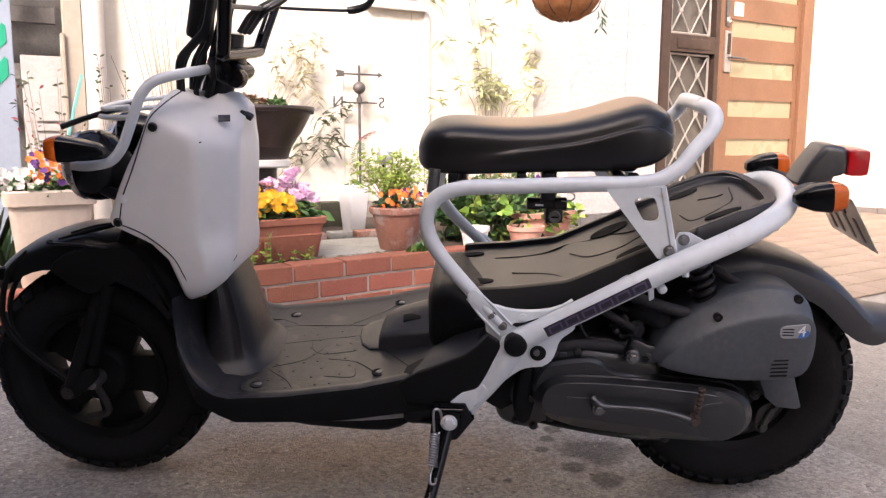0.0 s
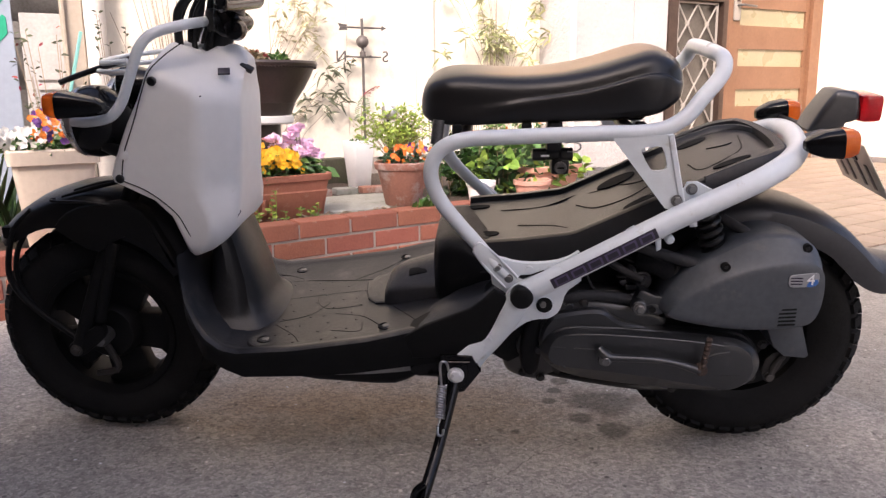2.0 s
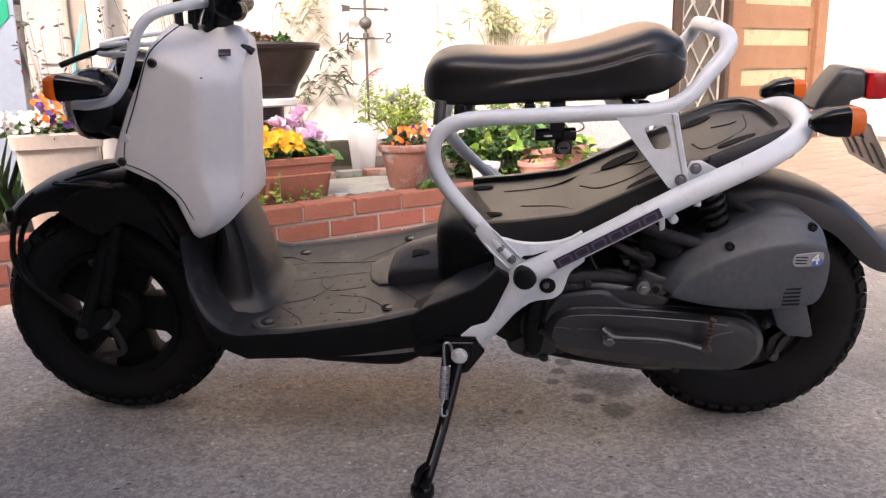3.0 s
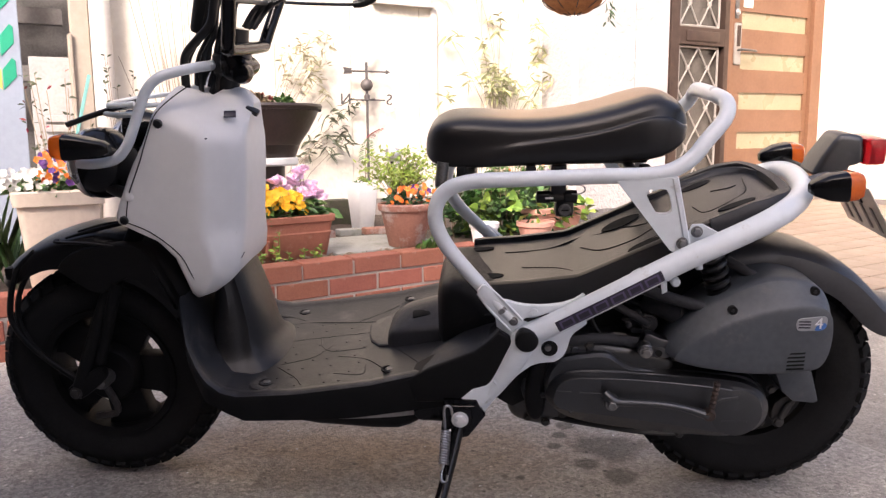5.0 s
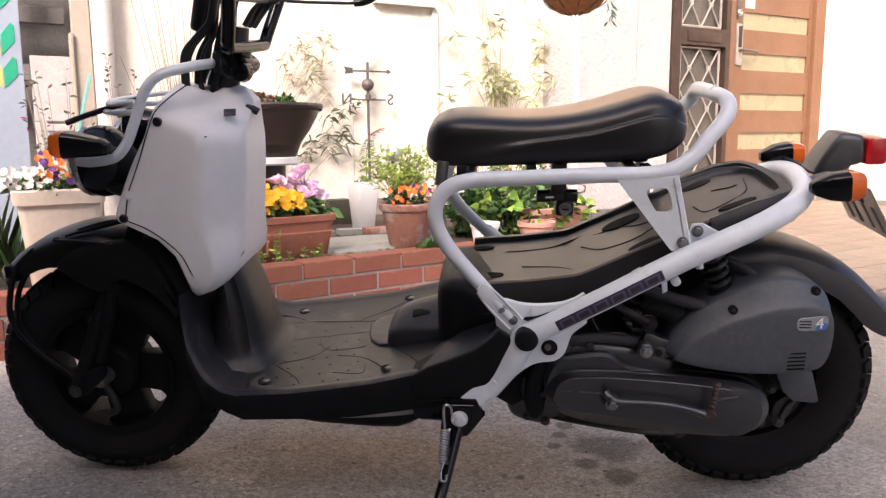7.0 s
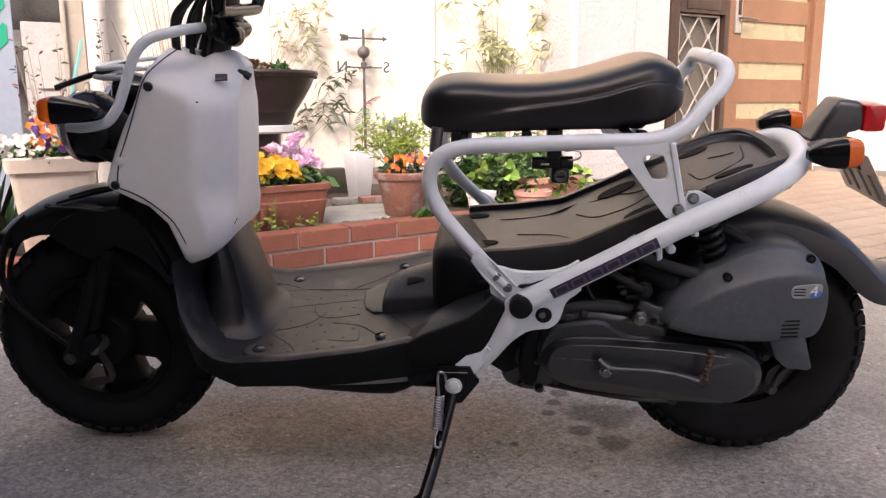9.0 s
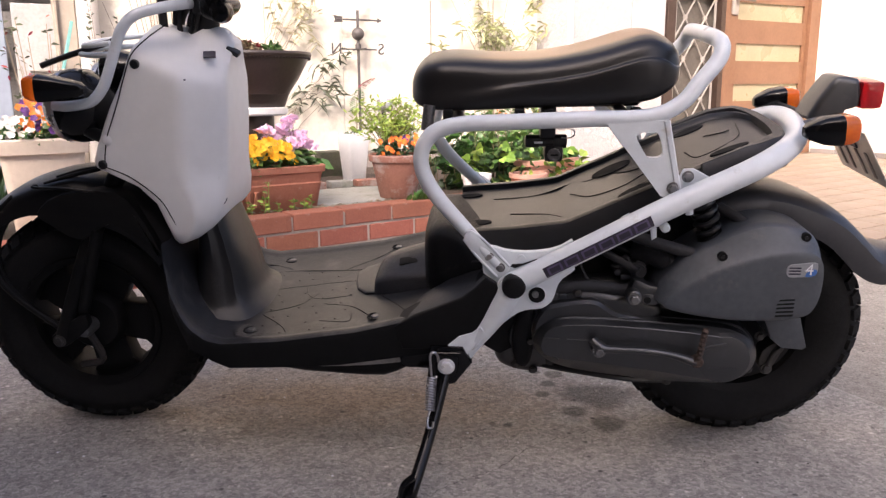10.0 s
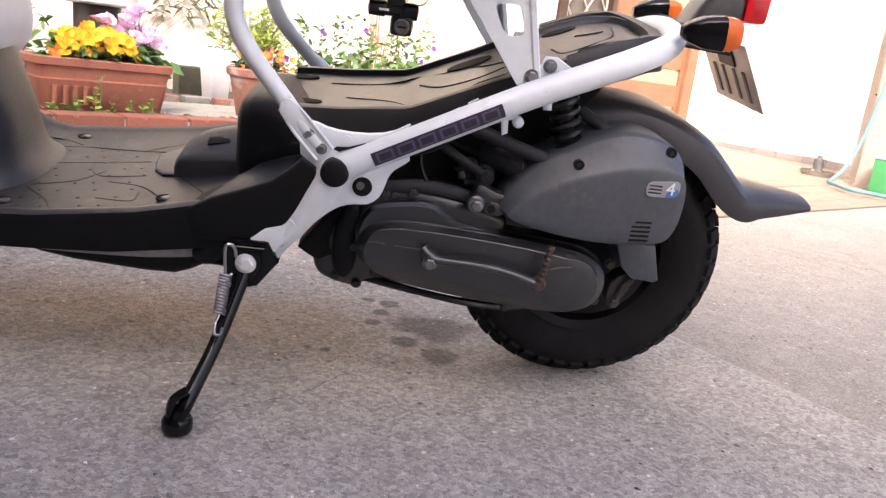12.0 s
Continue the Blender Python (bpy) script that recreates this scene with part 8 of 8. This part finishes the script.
def weather_vane():
    root = empty("weather_vane", back_to(1.30, 1.53) @ at_house(0.465, 1.30, SOIL), "black iron weather vane with a pale bird on top", "weather vane")
    z = -SOIL
    bm = bmesh.new()
    tube(bm, [(0, 0, -0.02), (0, 0, 1.075 + z)], 0.0075, 10, 1)
    part("pole", bm, "vane_grey", root)
    bm = bmesh.new()
    lathe(bm, [(0.002, -0.034)] + [(0.034 * math.cos(t), 0.034 * math.sin(t)) for t in np.linspace(-1.4, 1.4, 12)] + [(0.002, 0.034)], 24, at=(0, 0, 0.953 + z))
    part("ball", bm, "vane_grey", root)
    bm = bmesh.new()
    lathe(bm, [(0.008, -0.02), (0.016, -0.012), (0.016, 0.012), (0.008, 0.02)], 16, at=(0, 0, 0.885 + z))
    part("collar", bm, "vane_grey", root)
    bm = bmesh.new()
    tube(bm, [(-0.125, 0, 1.026 + z), (0.130, 0, 1.026 + z)], 0.005, 8, 1)
    slab(bm, [(0.118, 1.012 + z), (0.145, 1.026 + z), (0.118, 1.040 + z)], 0.003, -0.003, 0.001, 1, 1)
    slab(bm, [(-0.138, 1.008 + z), (-0.085, 1.012 + z), (-0.095, 1.026 + z), (-0.085, 1.040 + z), (-0.138, 1.046 + z), (-0.128, 1.026 + z)], 0.003, -0.003, 0.001, 1, 1)
    part("arrow", bm, "vane_grey", root)
    bm = bmesh.new()
    tube(bm, [(-0.10, 0, 0.872 + z), (0.11, 0, 0.872 + z)], 0.004, 8, 1)
    tube(bm, [(0, -0.10, 0.872 + z), (0, 0.10, 0.872 + z)], 0.004, 8, 1)
    part("direction_arms", bm, "vane_grey", root)
    flip = Matrix.Diagonal((-1, 1, 1, 1))
    letters("letter", "N", 0.085, 0.003, pose(-0.127, 0, 0.872 + z, 90, 0, 0) @ flip, "vane_grey", root, "iron letter N seen from behind")
    letters("letter", "S", 0.085, 0.003, pose(0.137, 0, 0.872 + z, 90, 0, 0) @ flip, "vane_grey", root, "iron letter S seen from behind")
    bm = bmesh.new()
    slab(bm, [(-0.05, 1.10 + z), (-0.02, 1.095 + z), (0.01, 1.10 + z), (0.035, 1.14 + z), (0.05, 1.175 + z), (0.062, 1.18 + z), (0.05, 1.195 + z), (0.035, 1.19 + z), (0.025, 1.16 + z), (0.0, 1.14 + z), (-0.03, 1.13 + z)], 0.006, -0.006, 0.005, 2, 3, both=True)
    tube(bm, [(0, 0, 1.07 + z), (0, 0, 1.105 + z)], 0.004, 8, 1)
    part("bird", bm, "white_pot", root, "pale metal bird")


weather_vane()
lm = empty("garden_lamp", at_house(0.575, 1.2, SOIL), "small solar garden lamp with a steel cap", "lamp")
bm = bmesh.new()
lathe(bm, [(0.046, 0.335), (0.048, 0.340), (0.048, 0.395), (0.044, 0.402), (0.002, 0.404)], 24)
part("cap", bm, "steel", lm)
bm = bmesh.new()
lathe(bm, [(0.034, 0.25), (0.036, 0.334)], 20)
part("lens", bm, "clear_glass", lm)
bm = bmesh.new()
lathe(bm, [(0.006, -0.02), (0.008, 0.25)], 10)
part("stake", bm, "iron", lm)

# --- dark bowl on a pedestal
P3 = at_house(-0.335, 0.62, SOIL)
bowl = pot("bowl_planter", P3 @ pose(0, 0, 0.388), [(0.02, 0.0), (0.128, 0.0), (0.133, 0.005), (0.149, 0.050), (0.153, 0.053), (0.153, 0.057), (0.190, 0.110), (0.224, 0.172), (0.234, 0.196), (0.247, 0.202), (0.252, 0.212), (0.248, 0.222), (0.236, 0.220), (0.222, 0.190), (0.02, 0.188)], "bowl_brown", "large dark brown bowl planter with a beaded rim", "planter", (0.224, 0.198), 56)
bm = bmesh.new()
for k in range(110):
    a = k * math.tau / 110
    lathe(bm, [(0.001, -0.005), (0.0050, 0.0), (0.001, 0.005)], 6, at=(0.2435 * math.cos(a), 0.2435 * math.sin(a), 0.197))
part("beading", bm, "bowl_brown", bowl, kind="stuff")
pd = empty("pedestal", P3, "dark pedestal with a white disc top", "stand")
bm = bmesh.new()
lathe(bm, [(0.02, 0.352), (0.134, 0.353), (0.141, 0.360), (0.141, 0.382), (0.134, 0.3875), (0.02, 0.3875)], 40)
part("disc", bm, "white_pot", pd)
bm = bmesh.new()
lathe(bm, [(0.12, -0.01), (0.12, 0.02), (0.085, 0.05), (0.079, 0.20), (0.084, 0.351)], 32)
part("column", bm, "bowl_brown", pd)
sc = empty("succulents", P3 @ pose(0, 0, 0.585), "green and brown succulents in the bowl", "plants")
for mat, seed, c in (("leaf", 51, (0.055, -0.10)), ("leaf_red", 52, (-0.03, -0.08)), ("stem", 53, (-0.055, -0.12))):
    L1 = Leaves(seed)
    L1.mass((c[0] - 0.04, c[1] - 0.04, -0.005), (c[0] + 0.04, c[1] + 0.04, 0.06), 150, 0.026, 0.012, 0, 1)
    L1.put("rosette", mat, sc)

# --- ivy, small pots and mixed flowers in the bed's right half
iv = empty("ivy", at_house(0.80, 0.42, SOIL), "dense trailing ivy and mixed green foliage", "ivy")
L1, L2, L3 = Leaves(61), Leaves(62), Leaves(63)
# the shaded gaps of the ivy are put into this darker leaf mass
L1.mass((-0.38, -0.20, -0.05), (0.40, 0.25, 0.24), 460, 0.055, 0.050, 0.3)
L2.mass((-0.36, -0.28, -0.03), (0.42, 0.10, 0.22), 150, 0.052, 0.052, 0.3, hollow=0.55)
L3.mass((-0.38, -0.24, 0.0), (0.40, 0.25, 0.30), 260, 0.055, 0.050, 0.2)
L1.put("dark_leaves", "leaf_dark", iv, "ivy leaves coloured dark for the shade among them")
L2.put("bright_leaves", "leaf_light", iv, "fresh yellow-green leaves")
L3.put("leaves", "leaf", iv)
mf = empty("mixed_flowers", at_house(0.78, 0.52, SOIL), "loose tall mix of violet and orange flowers", "flowers")
L1, L2, L3, L4 = Leaves(65), Leaves(66), Leaves(67), Leaves(68)
for k in range(90):
    x, y, z = L1.r.uniform(-0.34, 0.34), L1.r.uniform(-0.18, 0.2), L1.r.uniform(0.22, 0.48)
    L1.stem([(x * 0.9, y, 0), (x, y, z * 0.6), (x + L1.r.uniform(-0.02, 0.02), y, z)], 0.0018)
    for j in range(12):
        L2.blade((x, y, z * L1.r.uniform(0.3, 1)), (L1.r.uniform(-1, 1), L1.r.uniform(-1, 1), 0.5), L1.r.uniform(0.025, 0.05), 0.014)
    if k % 6 == 0:
        L3.flower((x, y - 0.02, z * 0.9), (L1.r.uniform(-0.5, 0.5), -1, 0.3), 0.013)
    if k % 3 == 0 and x > -0.05:
        for j in range(5):
            L4.blade((x, y, z + 0.01 * j), (L1.r.uniform(-1, 1), L1.r.uniform(-1, 1), 0.3), 0.022, 0.014)
L1.put("stem", "stem", mf)
L2.put("foliage", "leaf", mf)
L3.put("violet_petals", "petal_purple", mf, "violet petals")
L4.put("orange_leaves", "petal_orange", mf, "orange young leaves")
for u, v, r, hgt, mat, lab in ((0.47, 0.13, 0.062, 0.10, "white_pot", "small off-white pot among the ivy"), (0.76, 0.15, 0.082, 0.085, "pink_pot", "low pink clay pot among the ivy")):
    pot("small_pot", at_house(u, v, SOIL), [(0.01, 0), (r * 0.75, 0), (r * 0.96, hgt - 0.022), (r * 1.04, hgt - 0.020), (r * 1.06, hgt), (r * 0.95, hgt), (r * 0.9, hgt - 0.02), (0.01, hgt - 0.02)], mat, lab)
trough("log_trough", at_house(0.98, 0.30, SOIL, 10), 0.34, 0.12, 0.13, "pink_pot", "pale brown trough half hidden in foliage")
st2 = empty("glass_ball", at_house(0.285, 0.36, 0.40), "pale glass ornament in the shrub", "ornament")
bm = bmesh.new()
lathe(bm, [(0.002, 0.0)] + [(0.026 * math.cos(t), 0.028 + 0.026 * math.sin(t)) for t in np.linspace(-1.4, 1.4, 10)] + [(0.002, 0.056)], 20)
lathe(bm, [(0.005, -0.2), (0.005, 0.01)], 8)
part("ball", bm, "decal_grey", st2)


# --- small steel lamp and a mossy block at the back of the bed
gl = empty("garden_light", at_house(0.566, 1.20, SOIL), "small round steel garden lamp on a thin post", "garden lamp")
bm = bmesh.new()
lathe(bm, [(0.005, 0.552 - SOIL), (0.037, 0.554 - SOIL), (0.040, 0.560 - SOIL), (0.040, 0.600 - SOIL), (0.036, 0.607 - SOIL), (0.004, 0.609 - SOIL)], 28)
part("cap", bm, "steel", gl, "round brushed steel cap")
bm = bmesh.new()
lathe(bm, [(0.008, -0.02), (0.008, 0.553 - SOIL)], 10)
part("post", bm, "iron", gl)
mb = empty("stone_block", at_house(0.255, 1.26, SOIL), "dark mossy stone block on the soil", "stone")
bm = bmesh.new()
box(bm, -0.062, 0.062, -0.045, 0.045, -0.01, 0.335 - SOIL, 0.006)
part("block", bm, "mossy_stone", mb, smooth=False)


# --- shrubs against the wall
def wall_shrub(name, u, v, stems, spread, z0, z1, leaf, lw, mat, seed, label, per=34):
    root = empty(name, at_house(u, v, SOIL), label, "shrub")
    S, F = Leaves(seed), Leaves(seed + 1)
    for k in range(stems):
        x = S.r.uniform(-spread, spread)
        top = S.r.uniform(z0 + (z1 - z0) * 0.5, z1) - SOIL
        y = S.r.uniform(-0.08, 0.06)
        pts = [Vector((x * 0.35, y * 0.5, 0)), Vector((x * 0.6, y, top * 0.5)), Vector((x, y, top * 0.85)), Vector((x * 1.15 + S.r.uniform(-0.04, 0.04), y, top))]
        S.stem(pts, 0.0042)
        for j in range(per):
            t = S.r.uniform((z0 - SOIL) / top if top > 0 else 0, 1)
            t = min(max(t, 0), 1)
            p = pts[1].lerp(pts[2], (t - 0.5) / 0.35) if 0.5 < t < 0.85 else pts[0].lerp(pts[1], t / 0.5) if t <= 0.5 else pts[2].lerp(pts[3], (t - 0.85) / 0.15)
            a = S.r.uniform(0, 6.3)
            F.blade(p, (math.cos(a), math.sin(a) * 0.6, S.r.uniform(-0.3, 0.8)), leaf * S.r.uniform(0.6, 1.2), lw, 0.25)
    S.put("stem", "stem", root)
    F.put("foliage", mat, root)


def whorl_shrub(name, v, foot, tips, leaf, lw, mat, seed, label, blades=11):
    """Thin leaning stems from one foot, each ending in a whorl of narrow leaves."""
    root = empty(name, back_to(v, 1.53) @ at_house(0, v, 0), label, "shrub")
    S, F = Leaves(seed), Leaves(seed + 1)
    for u, z in tips:
        y = S.r.uniform(-0.06, 0.05)
        knee = Vector((foot + (u - foot) * S.r.uniform(0.25, 0.5), y * 0.5, SOIL + (z - SOIL) * S.r.uniform(0.55, 0.72)))
        S.stem([(foot + S.r.uniform(-0.03, 0.03), 0, SOIL - 0.01), knee, ((u + knee.x) / 2, y, (z + knee.z) / 2 + 0.01), (u, y, z)], 0.0021)
        for j in range(blades):
            a = S.r.uniform(0, math.tau)
            c = Vector((u + S.r.gauss(0, leaf * 0.22), y + S.r.gauss(0, leaf * 0.15), z + S.r.gauss(0, leaf * 0.28)))
            F.blade(c, (math.cos(a), math.sin(a) * 0.5 - 0.1, S.r.uniform(-0.7, 0.7)), leaf * S.r.uniform(0.55, 1.15), lw, 0.3)
    S.put("stem", "twig", root)
    F.put("foliage", mat, root)


whorl_shrub("olive_shrub", 1.34, -0.14, [(0.03, 1.11), (0.007, 1.05), (0.106, 1.16), (0.16, 1.19), (0.115, 1.11), (0.17, 1.11), (0.124, 1.0), (0.21, 0.98), (0.26, 1.21), (0.258, 1.14), (0.23, 1.07), (0.144, 0.93), (0.243, 0.91), (0.05, 0.98), (0.15, 1.05)], 0.060, 0.011, "leaf_faded", 71, "thin pale olive shrub against the wall", 13)
whorl_shrub("dark_shrub", 1.22, -0.10, [(0.271, 0.795), (0.35, 0.827), (0.205, 0.773), (0.126, 0.651), (0.214, 0.672), (0.258, 0.692), (0.291, 0.651), (0.224, 0.61), (0.093, 0.591)], 0.075, 0.013, "leaf_grey", 75, "narrow-leaved olive-green shrub behind the bed", 12)
whorl_shrub("nandina", 1.40, 1.42, [(1.06, 1.25), (1.29, 1.21), (1.656, 1.12), (1.744, 1.23), (1.88, 1.11), (1.02, 0.91), (1.55, 0.985), (1.02, 1.515), (1.234, 1.545), (1.545, 1.55), (1.65, 1.35), (1.39, 1.376), (1.375, 1.305), (1.70, 0.99), (1.795, 1.02), (1.18, 1.01), (1.645, 0.89)], 0.085, 0.015, "leaf_pale", 81, "tall thin shrub with whorled leaves against the sunlit wall", 14)
whorl_shrub("nandina", 1.36, 1.36, [(1.38, 0.98), (1.41, 0.91), (1.32, 1.05), (1.36, 1.10), (1.43, 1.04), (1.34, 0.94), (1.47, 0.97), (1.30, 0.98), (1.45, 1.75), (1.20, 1.62)], 0.085, 0.014, "leaf_pale", 85, "leafy middle of the tall shrub against the wall", 20)
wall_shrub("green_shrub", -0.60, 0.95, 12, 0.18, 0.25, 0.62, 0.05, 0.02, "leaf", 88, "leafy shrub behind the trough", 34)
tw = empty("bare_twigs", back_to(1.25, 1.53) @ at_house(-0.64, 1.25, SOIL), "bare upright twigs against the wall", "shrub")
L1 = Leaves(91)
for k in range(14):
    x = L1.r.uniform(-0.12, 0.16)
    top = L1.r.uniform(0.75, 1.35)
    L1.stem([(x * 0.3 + 0.08, 0, 0), (x * 0.75 + 0.02, 0.0, top * 0.6), (x * 1.2 - 0.05, 0.02, top)], 0.0036)
L1.put("stem", "twig", tw)

# --- hanging basket
BASKET = Matrix.Translation(Vector((0.14, 0.115, 0.68)).lerp(hpt(1.680, 1.02, 1.368), 0.75)) @ Matrix.Rotation(radians(34), 4, "Z") @ Matrix.Scale(0.75, 4)     # hung well clear of the wall
hb_ = empty("hanging_basket", BASKET, "brown coir hanging basket with trailing leaves", "hanging basket")
bm = bmesh.new()
lathe(bm, [(0.01, 0.0), (0.09, 0.012), (0.155, 0.055), (0.195, 0.11), (0.215, 0.19), (0.205, 0.195), (0.02, 0.17)], 36)
part("liner", bm, "coir", hb_)
for k in range(9):
    a = k * math.tau / 9
    bm = bmesh.new()
    tube(bm, [(0.03 * math.cos(a), 0.03 * math.sin(a), -0.004), (0.16 * math.cos(a), 0.16 * math.sin(a), 0.052), (0.202 * math.cos(a), 0.202 * math.sin(a), 0.11), (0.222 * math.cos(a), 0.222 * math.sin(a), 0.195)], 0.003, 6, 4)
    part("wire", bm, "iron", hb_)
for k in range(3):
    a = k * math.tau / 3 + 0.5
    bm = bmesh.new()
    tube(bm, [(0.22 * math.cos(a), 0.22 * math.sin(a), 0.195), (0, 0, 0.75)], 0.003, 6, 1)
    part("chain", bm, "iron", hb_)
bm = bmesh.new()
tube(bm, [(0, 1.98, 1.0), (0, 0.8, 0.98), (0, 0.12, 0.86), (0, 0.0, 0.755)], 0.007, 8, 4)
part("wall_bracket", bm, "iron", hb_)
bp = empty("trailing_plant", BASKET @ pose(0, 0, 0.18), "trailing green plant in the hanging basket", "plant")
L1 = Leaves(95)
L1.mass((-0.19, -0.19, 0.0), (0.19, 0.19, 0.16), 200, 0.05, 0.025)
for k in range(12):
    L1.blade((0.13 + L1.r.uniform(-0.02, 0.02), -0.16, -0.10 - 0.012 * k), (L1.r.uniform(-1, 1), -0.3, -0.6), 0.05, 0.014)
L1.stem([(0.10, -0.14, 0.02), (0.14, -0.19, -0.08), (0.13, -0.17, -0.24)], 0.002)
L1.put("foliage", "leaf_dark", bp)

# --- cream pot with pansies and the plants at the left end
P4 = at_house(-1.18, 0.10, SOIL)
cp = empty("square_planter", P4, "cream square planter with a thick rim", "planter")
bm = bmesh.new()
bridge(bm, [sq(0, 0.088, 0.02), sq(0.006, 0.092, 0.02), sq(0.270, 0.116, 0.02), sq(0.272, 0.128, 0.02), sq(0.312, 0.132, 0.02), sq(0.318, 0.126, 0.02), sq(0.314, 0.112, 0.02), sq(0.27, 0.108, 0.02)])
part("body", bm, "cream_pot", cp)
bm = bmesh.new()
bridge(bm, [sq(0.272, 0.1085, 0.02), sq(0.292, 0.1085, 0.02)])
part("potting_soil", bm, "soil", cp)
pn = empty("pansies", P4 @ pose(0, 0, 0.292), "orange, violet and white pansies in the cream planter", "flowers")
L1 = Leaves(101)
L1.mass((-0.13, -0.12, -0.01), (0.13, 0.12, 0.07), 200, 0.045, 0.02)
L1.put("foliage", "leaf", pn)
for mat, seed, cnt, x0, x1, lab in (("petal_orange", 102, 84, -0.05, 0.15, "orange petals"), ("petal_purple", 103, 44, -0.04, 0.14, "violet petals"), ("petal_white", 104, 96, -0.16, -0.02, "white petals")):
    L2 = Leaves(seed)
    for k in range(cnt):
        zt = L2.r.uniform(0.04, 0.14) if x0 > -0.1 else L2.r.uniform(0.03, 0.085)
        L2.flower((L2.r.uniform(x0, x1), L2.r.uniform(-0.13, 0.06), zt), (L2.r.uniform(-0.6, 0.6), -1, L2.r.uniform(0, 0.7)), L2.r.uniform(0.008, 0.0135))
    L2.put("petals", mat, pn, lab)
gr = empty("strap_leaves", at_house(-1.36, 0.13, SOIL), "dark green strap-shaped leaves", "plant")
L1 = Leaves(111)
for k in range(46):
    L1.blade((L1.r.uniform(-0.10, 0.06), L1.r.uniform(-0.06, 0.2), 0), (L1.r.uniform(-0.35, 0.35), L1.r.uniform(-0.4, 0.2), 1), L1.r.uniform(0.22, 0.42), 0.022, 0.15)
L1.put("foliage", "leaf_dark", gr)
nd = empty("red_nandina", at_house(-1.10, 0.62, SOIL), "thin nandina with a few red leaves", "shrub")
S, F, R = Leaves(115), Leaves(116), Leaves(117)
for k in range(8):
    x = S.r.uniform(-0.13, 0.12)
    top = S.r.uniform(0.50, 0.78)
    S.stem([(x * 0.3, 0, 0), (x * 0.7, 0, top * 0.6), (x, 0.02, top)], 0.004)
    for j in range(9):
        p = Vector((x, 0.01, top * S.r.uniform(0.6, 1.05)))
        (R if k % 2 and j % 2 else F).blade(p, (S.r.uniform(-1, 1), S.r.uniform(-0.6, 0.2), S.r.uniform(-0.2, 0.8)), S.r.uniform(0.016, 0.030), 0.010)
S.put("stem", "twig", nd)
F.put("foliage", "leaf_grey", nd)
R.put("red_leaves", "leaf_red", nd, "dark red leaves")
bt = empty("budding_twigs", at_house(-0.86, 0.90, SOIL), "thin budding twigs by the downpipe", "shrub")
S, F = Leaves(121), Leaves(122)
for k in range(7):
    x = S.r.uniform(-0.07, 0.09)
    top = S.r.uniform(0.55, 0.84)
    S.stem([(x * 0.3, 0, 0), (x * 0.6, 0, top * 0.6), (x, 0, top)], 0.003)
    for j in range(7):
        F.blade((x, 0, top * S.r.uniform(0.7, 1.02)), (S.r.uniform(-1, 1), S.r.uniform(-1, 0.3), 0.5), 0.026, 0.010)
S.put("stem", "twig", bt)
F.put("foliage", "leaf_grey", bt)
tl = empty("garden_stake", at_house(0, 0, 0), "flat teal painted garden stake", "stake")
bm = bmesh.new()
p0, p1 = Vector((-1.165, 0.9, 0.19)), Vector((-0.975, 0.9, 0.935))
d_ = (p1 - p0).normalized()
box(bm, -0.014, 0.014, -0.006, 0.006, 0, (p1 - p0).length, 0.003, Matrix.Translation(p0) @ d_.to_track_quat("Z", "Y").to_matrix().to_4x4())
part("blade", bm, "teal", tl, smooth=False)
tl.matrix_world = HOUSE


# ---------------------------------------------------------------- bricks and tiles
def piece_mesh(name, lx, ly, lz, bev, mat):
    bm = bmesh.new()
    box(bm, -lx / 2, lx / 2, -ly / 2, ly / 2, -lz / 2, lz / 2)
    if bev:
        bmesh.ops.bevel(bm, geom=list(bm.edges), offset=bev, segments=1, affect="EDGES")
    me = bpy.data.meshes.new(name)
    bmesh.ops.recalc_face_normals(bm, faces=bm.faces)
    bm.to_mesh(me)
    bm.free()
    me.materials.append(M[mat])
    return me


rb = random.Random(77)
full = piece_mesh("brick", 0.203, 0.100, 0.061, 0.003, "brick")
half = piece_mesh("brick", 0.0975, 0.100, 0.061, 0.003, "brick")
for c in range(3):
    x = -1.48 if c % 2 == 0 else -1.586
    zc = 0.2165 - 0.0305 - 0.070 * (2 - c)
    while x < 1.70:
        ob = new("brick", full)
        ob.parent = bed
        ob.matrix_local = pose(x + 0.1015 + rb.uniform(-0.001, 0.001), 0.050 + rb.uniform(-0.0025, 0.0025), zc + rb.uniform(-0.001, 0.001), 0, 0, rb.uniform(-0.5, 0.5))
        x += 0.212

TS, TJ = 0.150, 0.007
bm = bmesh.new()
c4 = [hpt(u, v) for u, v in ((0.35, -0.92), (4.40, -0.92), (4.40, W_DOOR + 0.02), (0.35, W_DOOR + 0.02))]
bm.faces.new([bm.verts.new((p.x, p.y, ground_z(p.y) + 0.004)) for p in c4])
porch = structure("floor", bm, "grout", "beige square-tiled porch floor", "floor", house=False)
tile = piece_mesh("tile", TS - TJ, TS - TJ, 0.006, 0.0012, "floor_tile")
tilt = Matrix.Rotation(math.atan(0.025), 4, "X")
v = -0.92 + TS / 2
while v < W_DOOR:
    u = 4.395 - TS / 2
    while u > 1.05 - v * 0.0:
        p = hpt(u, v)
        ob = new("tile", tile)
        ob.parent = porch
        ob.matrix_local = Matrix.Translation((p.x, p.y, ground_z(p.y) + 0.0056 + rb.uniform(-0.0006, 0.0006))) @ tilt @ Matrix.Rotation(radians(34), 4, "Z")
        u -= TS
    v += TS
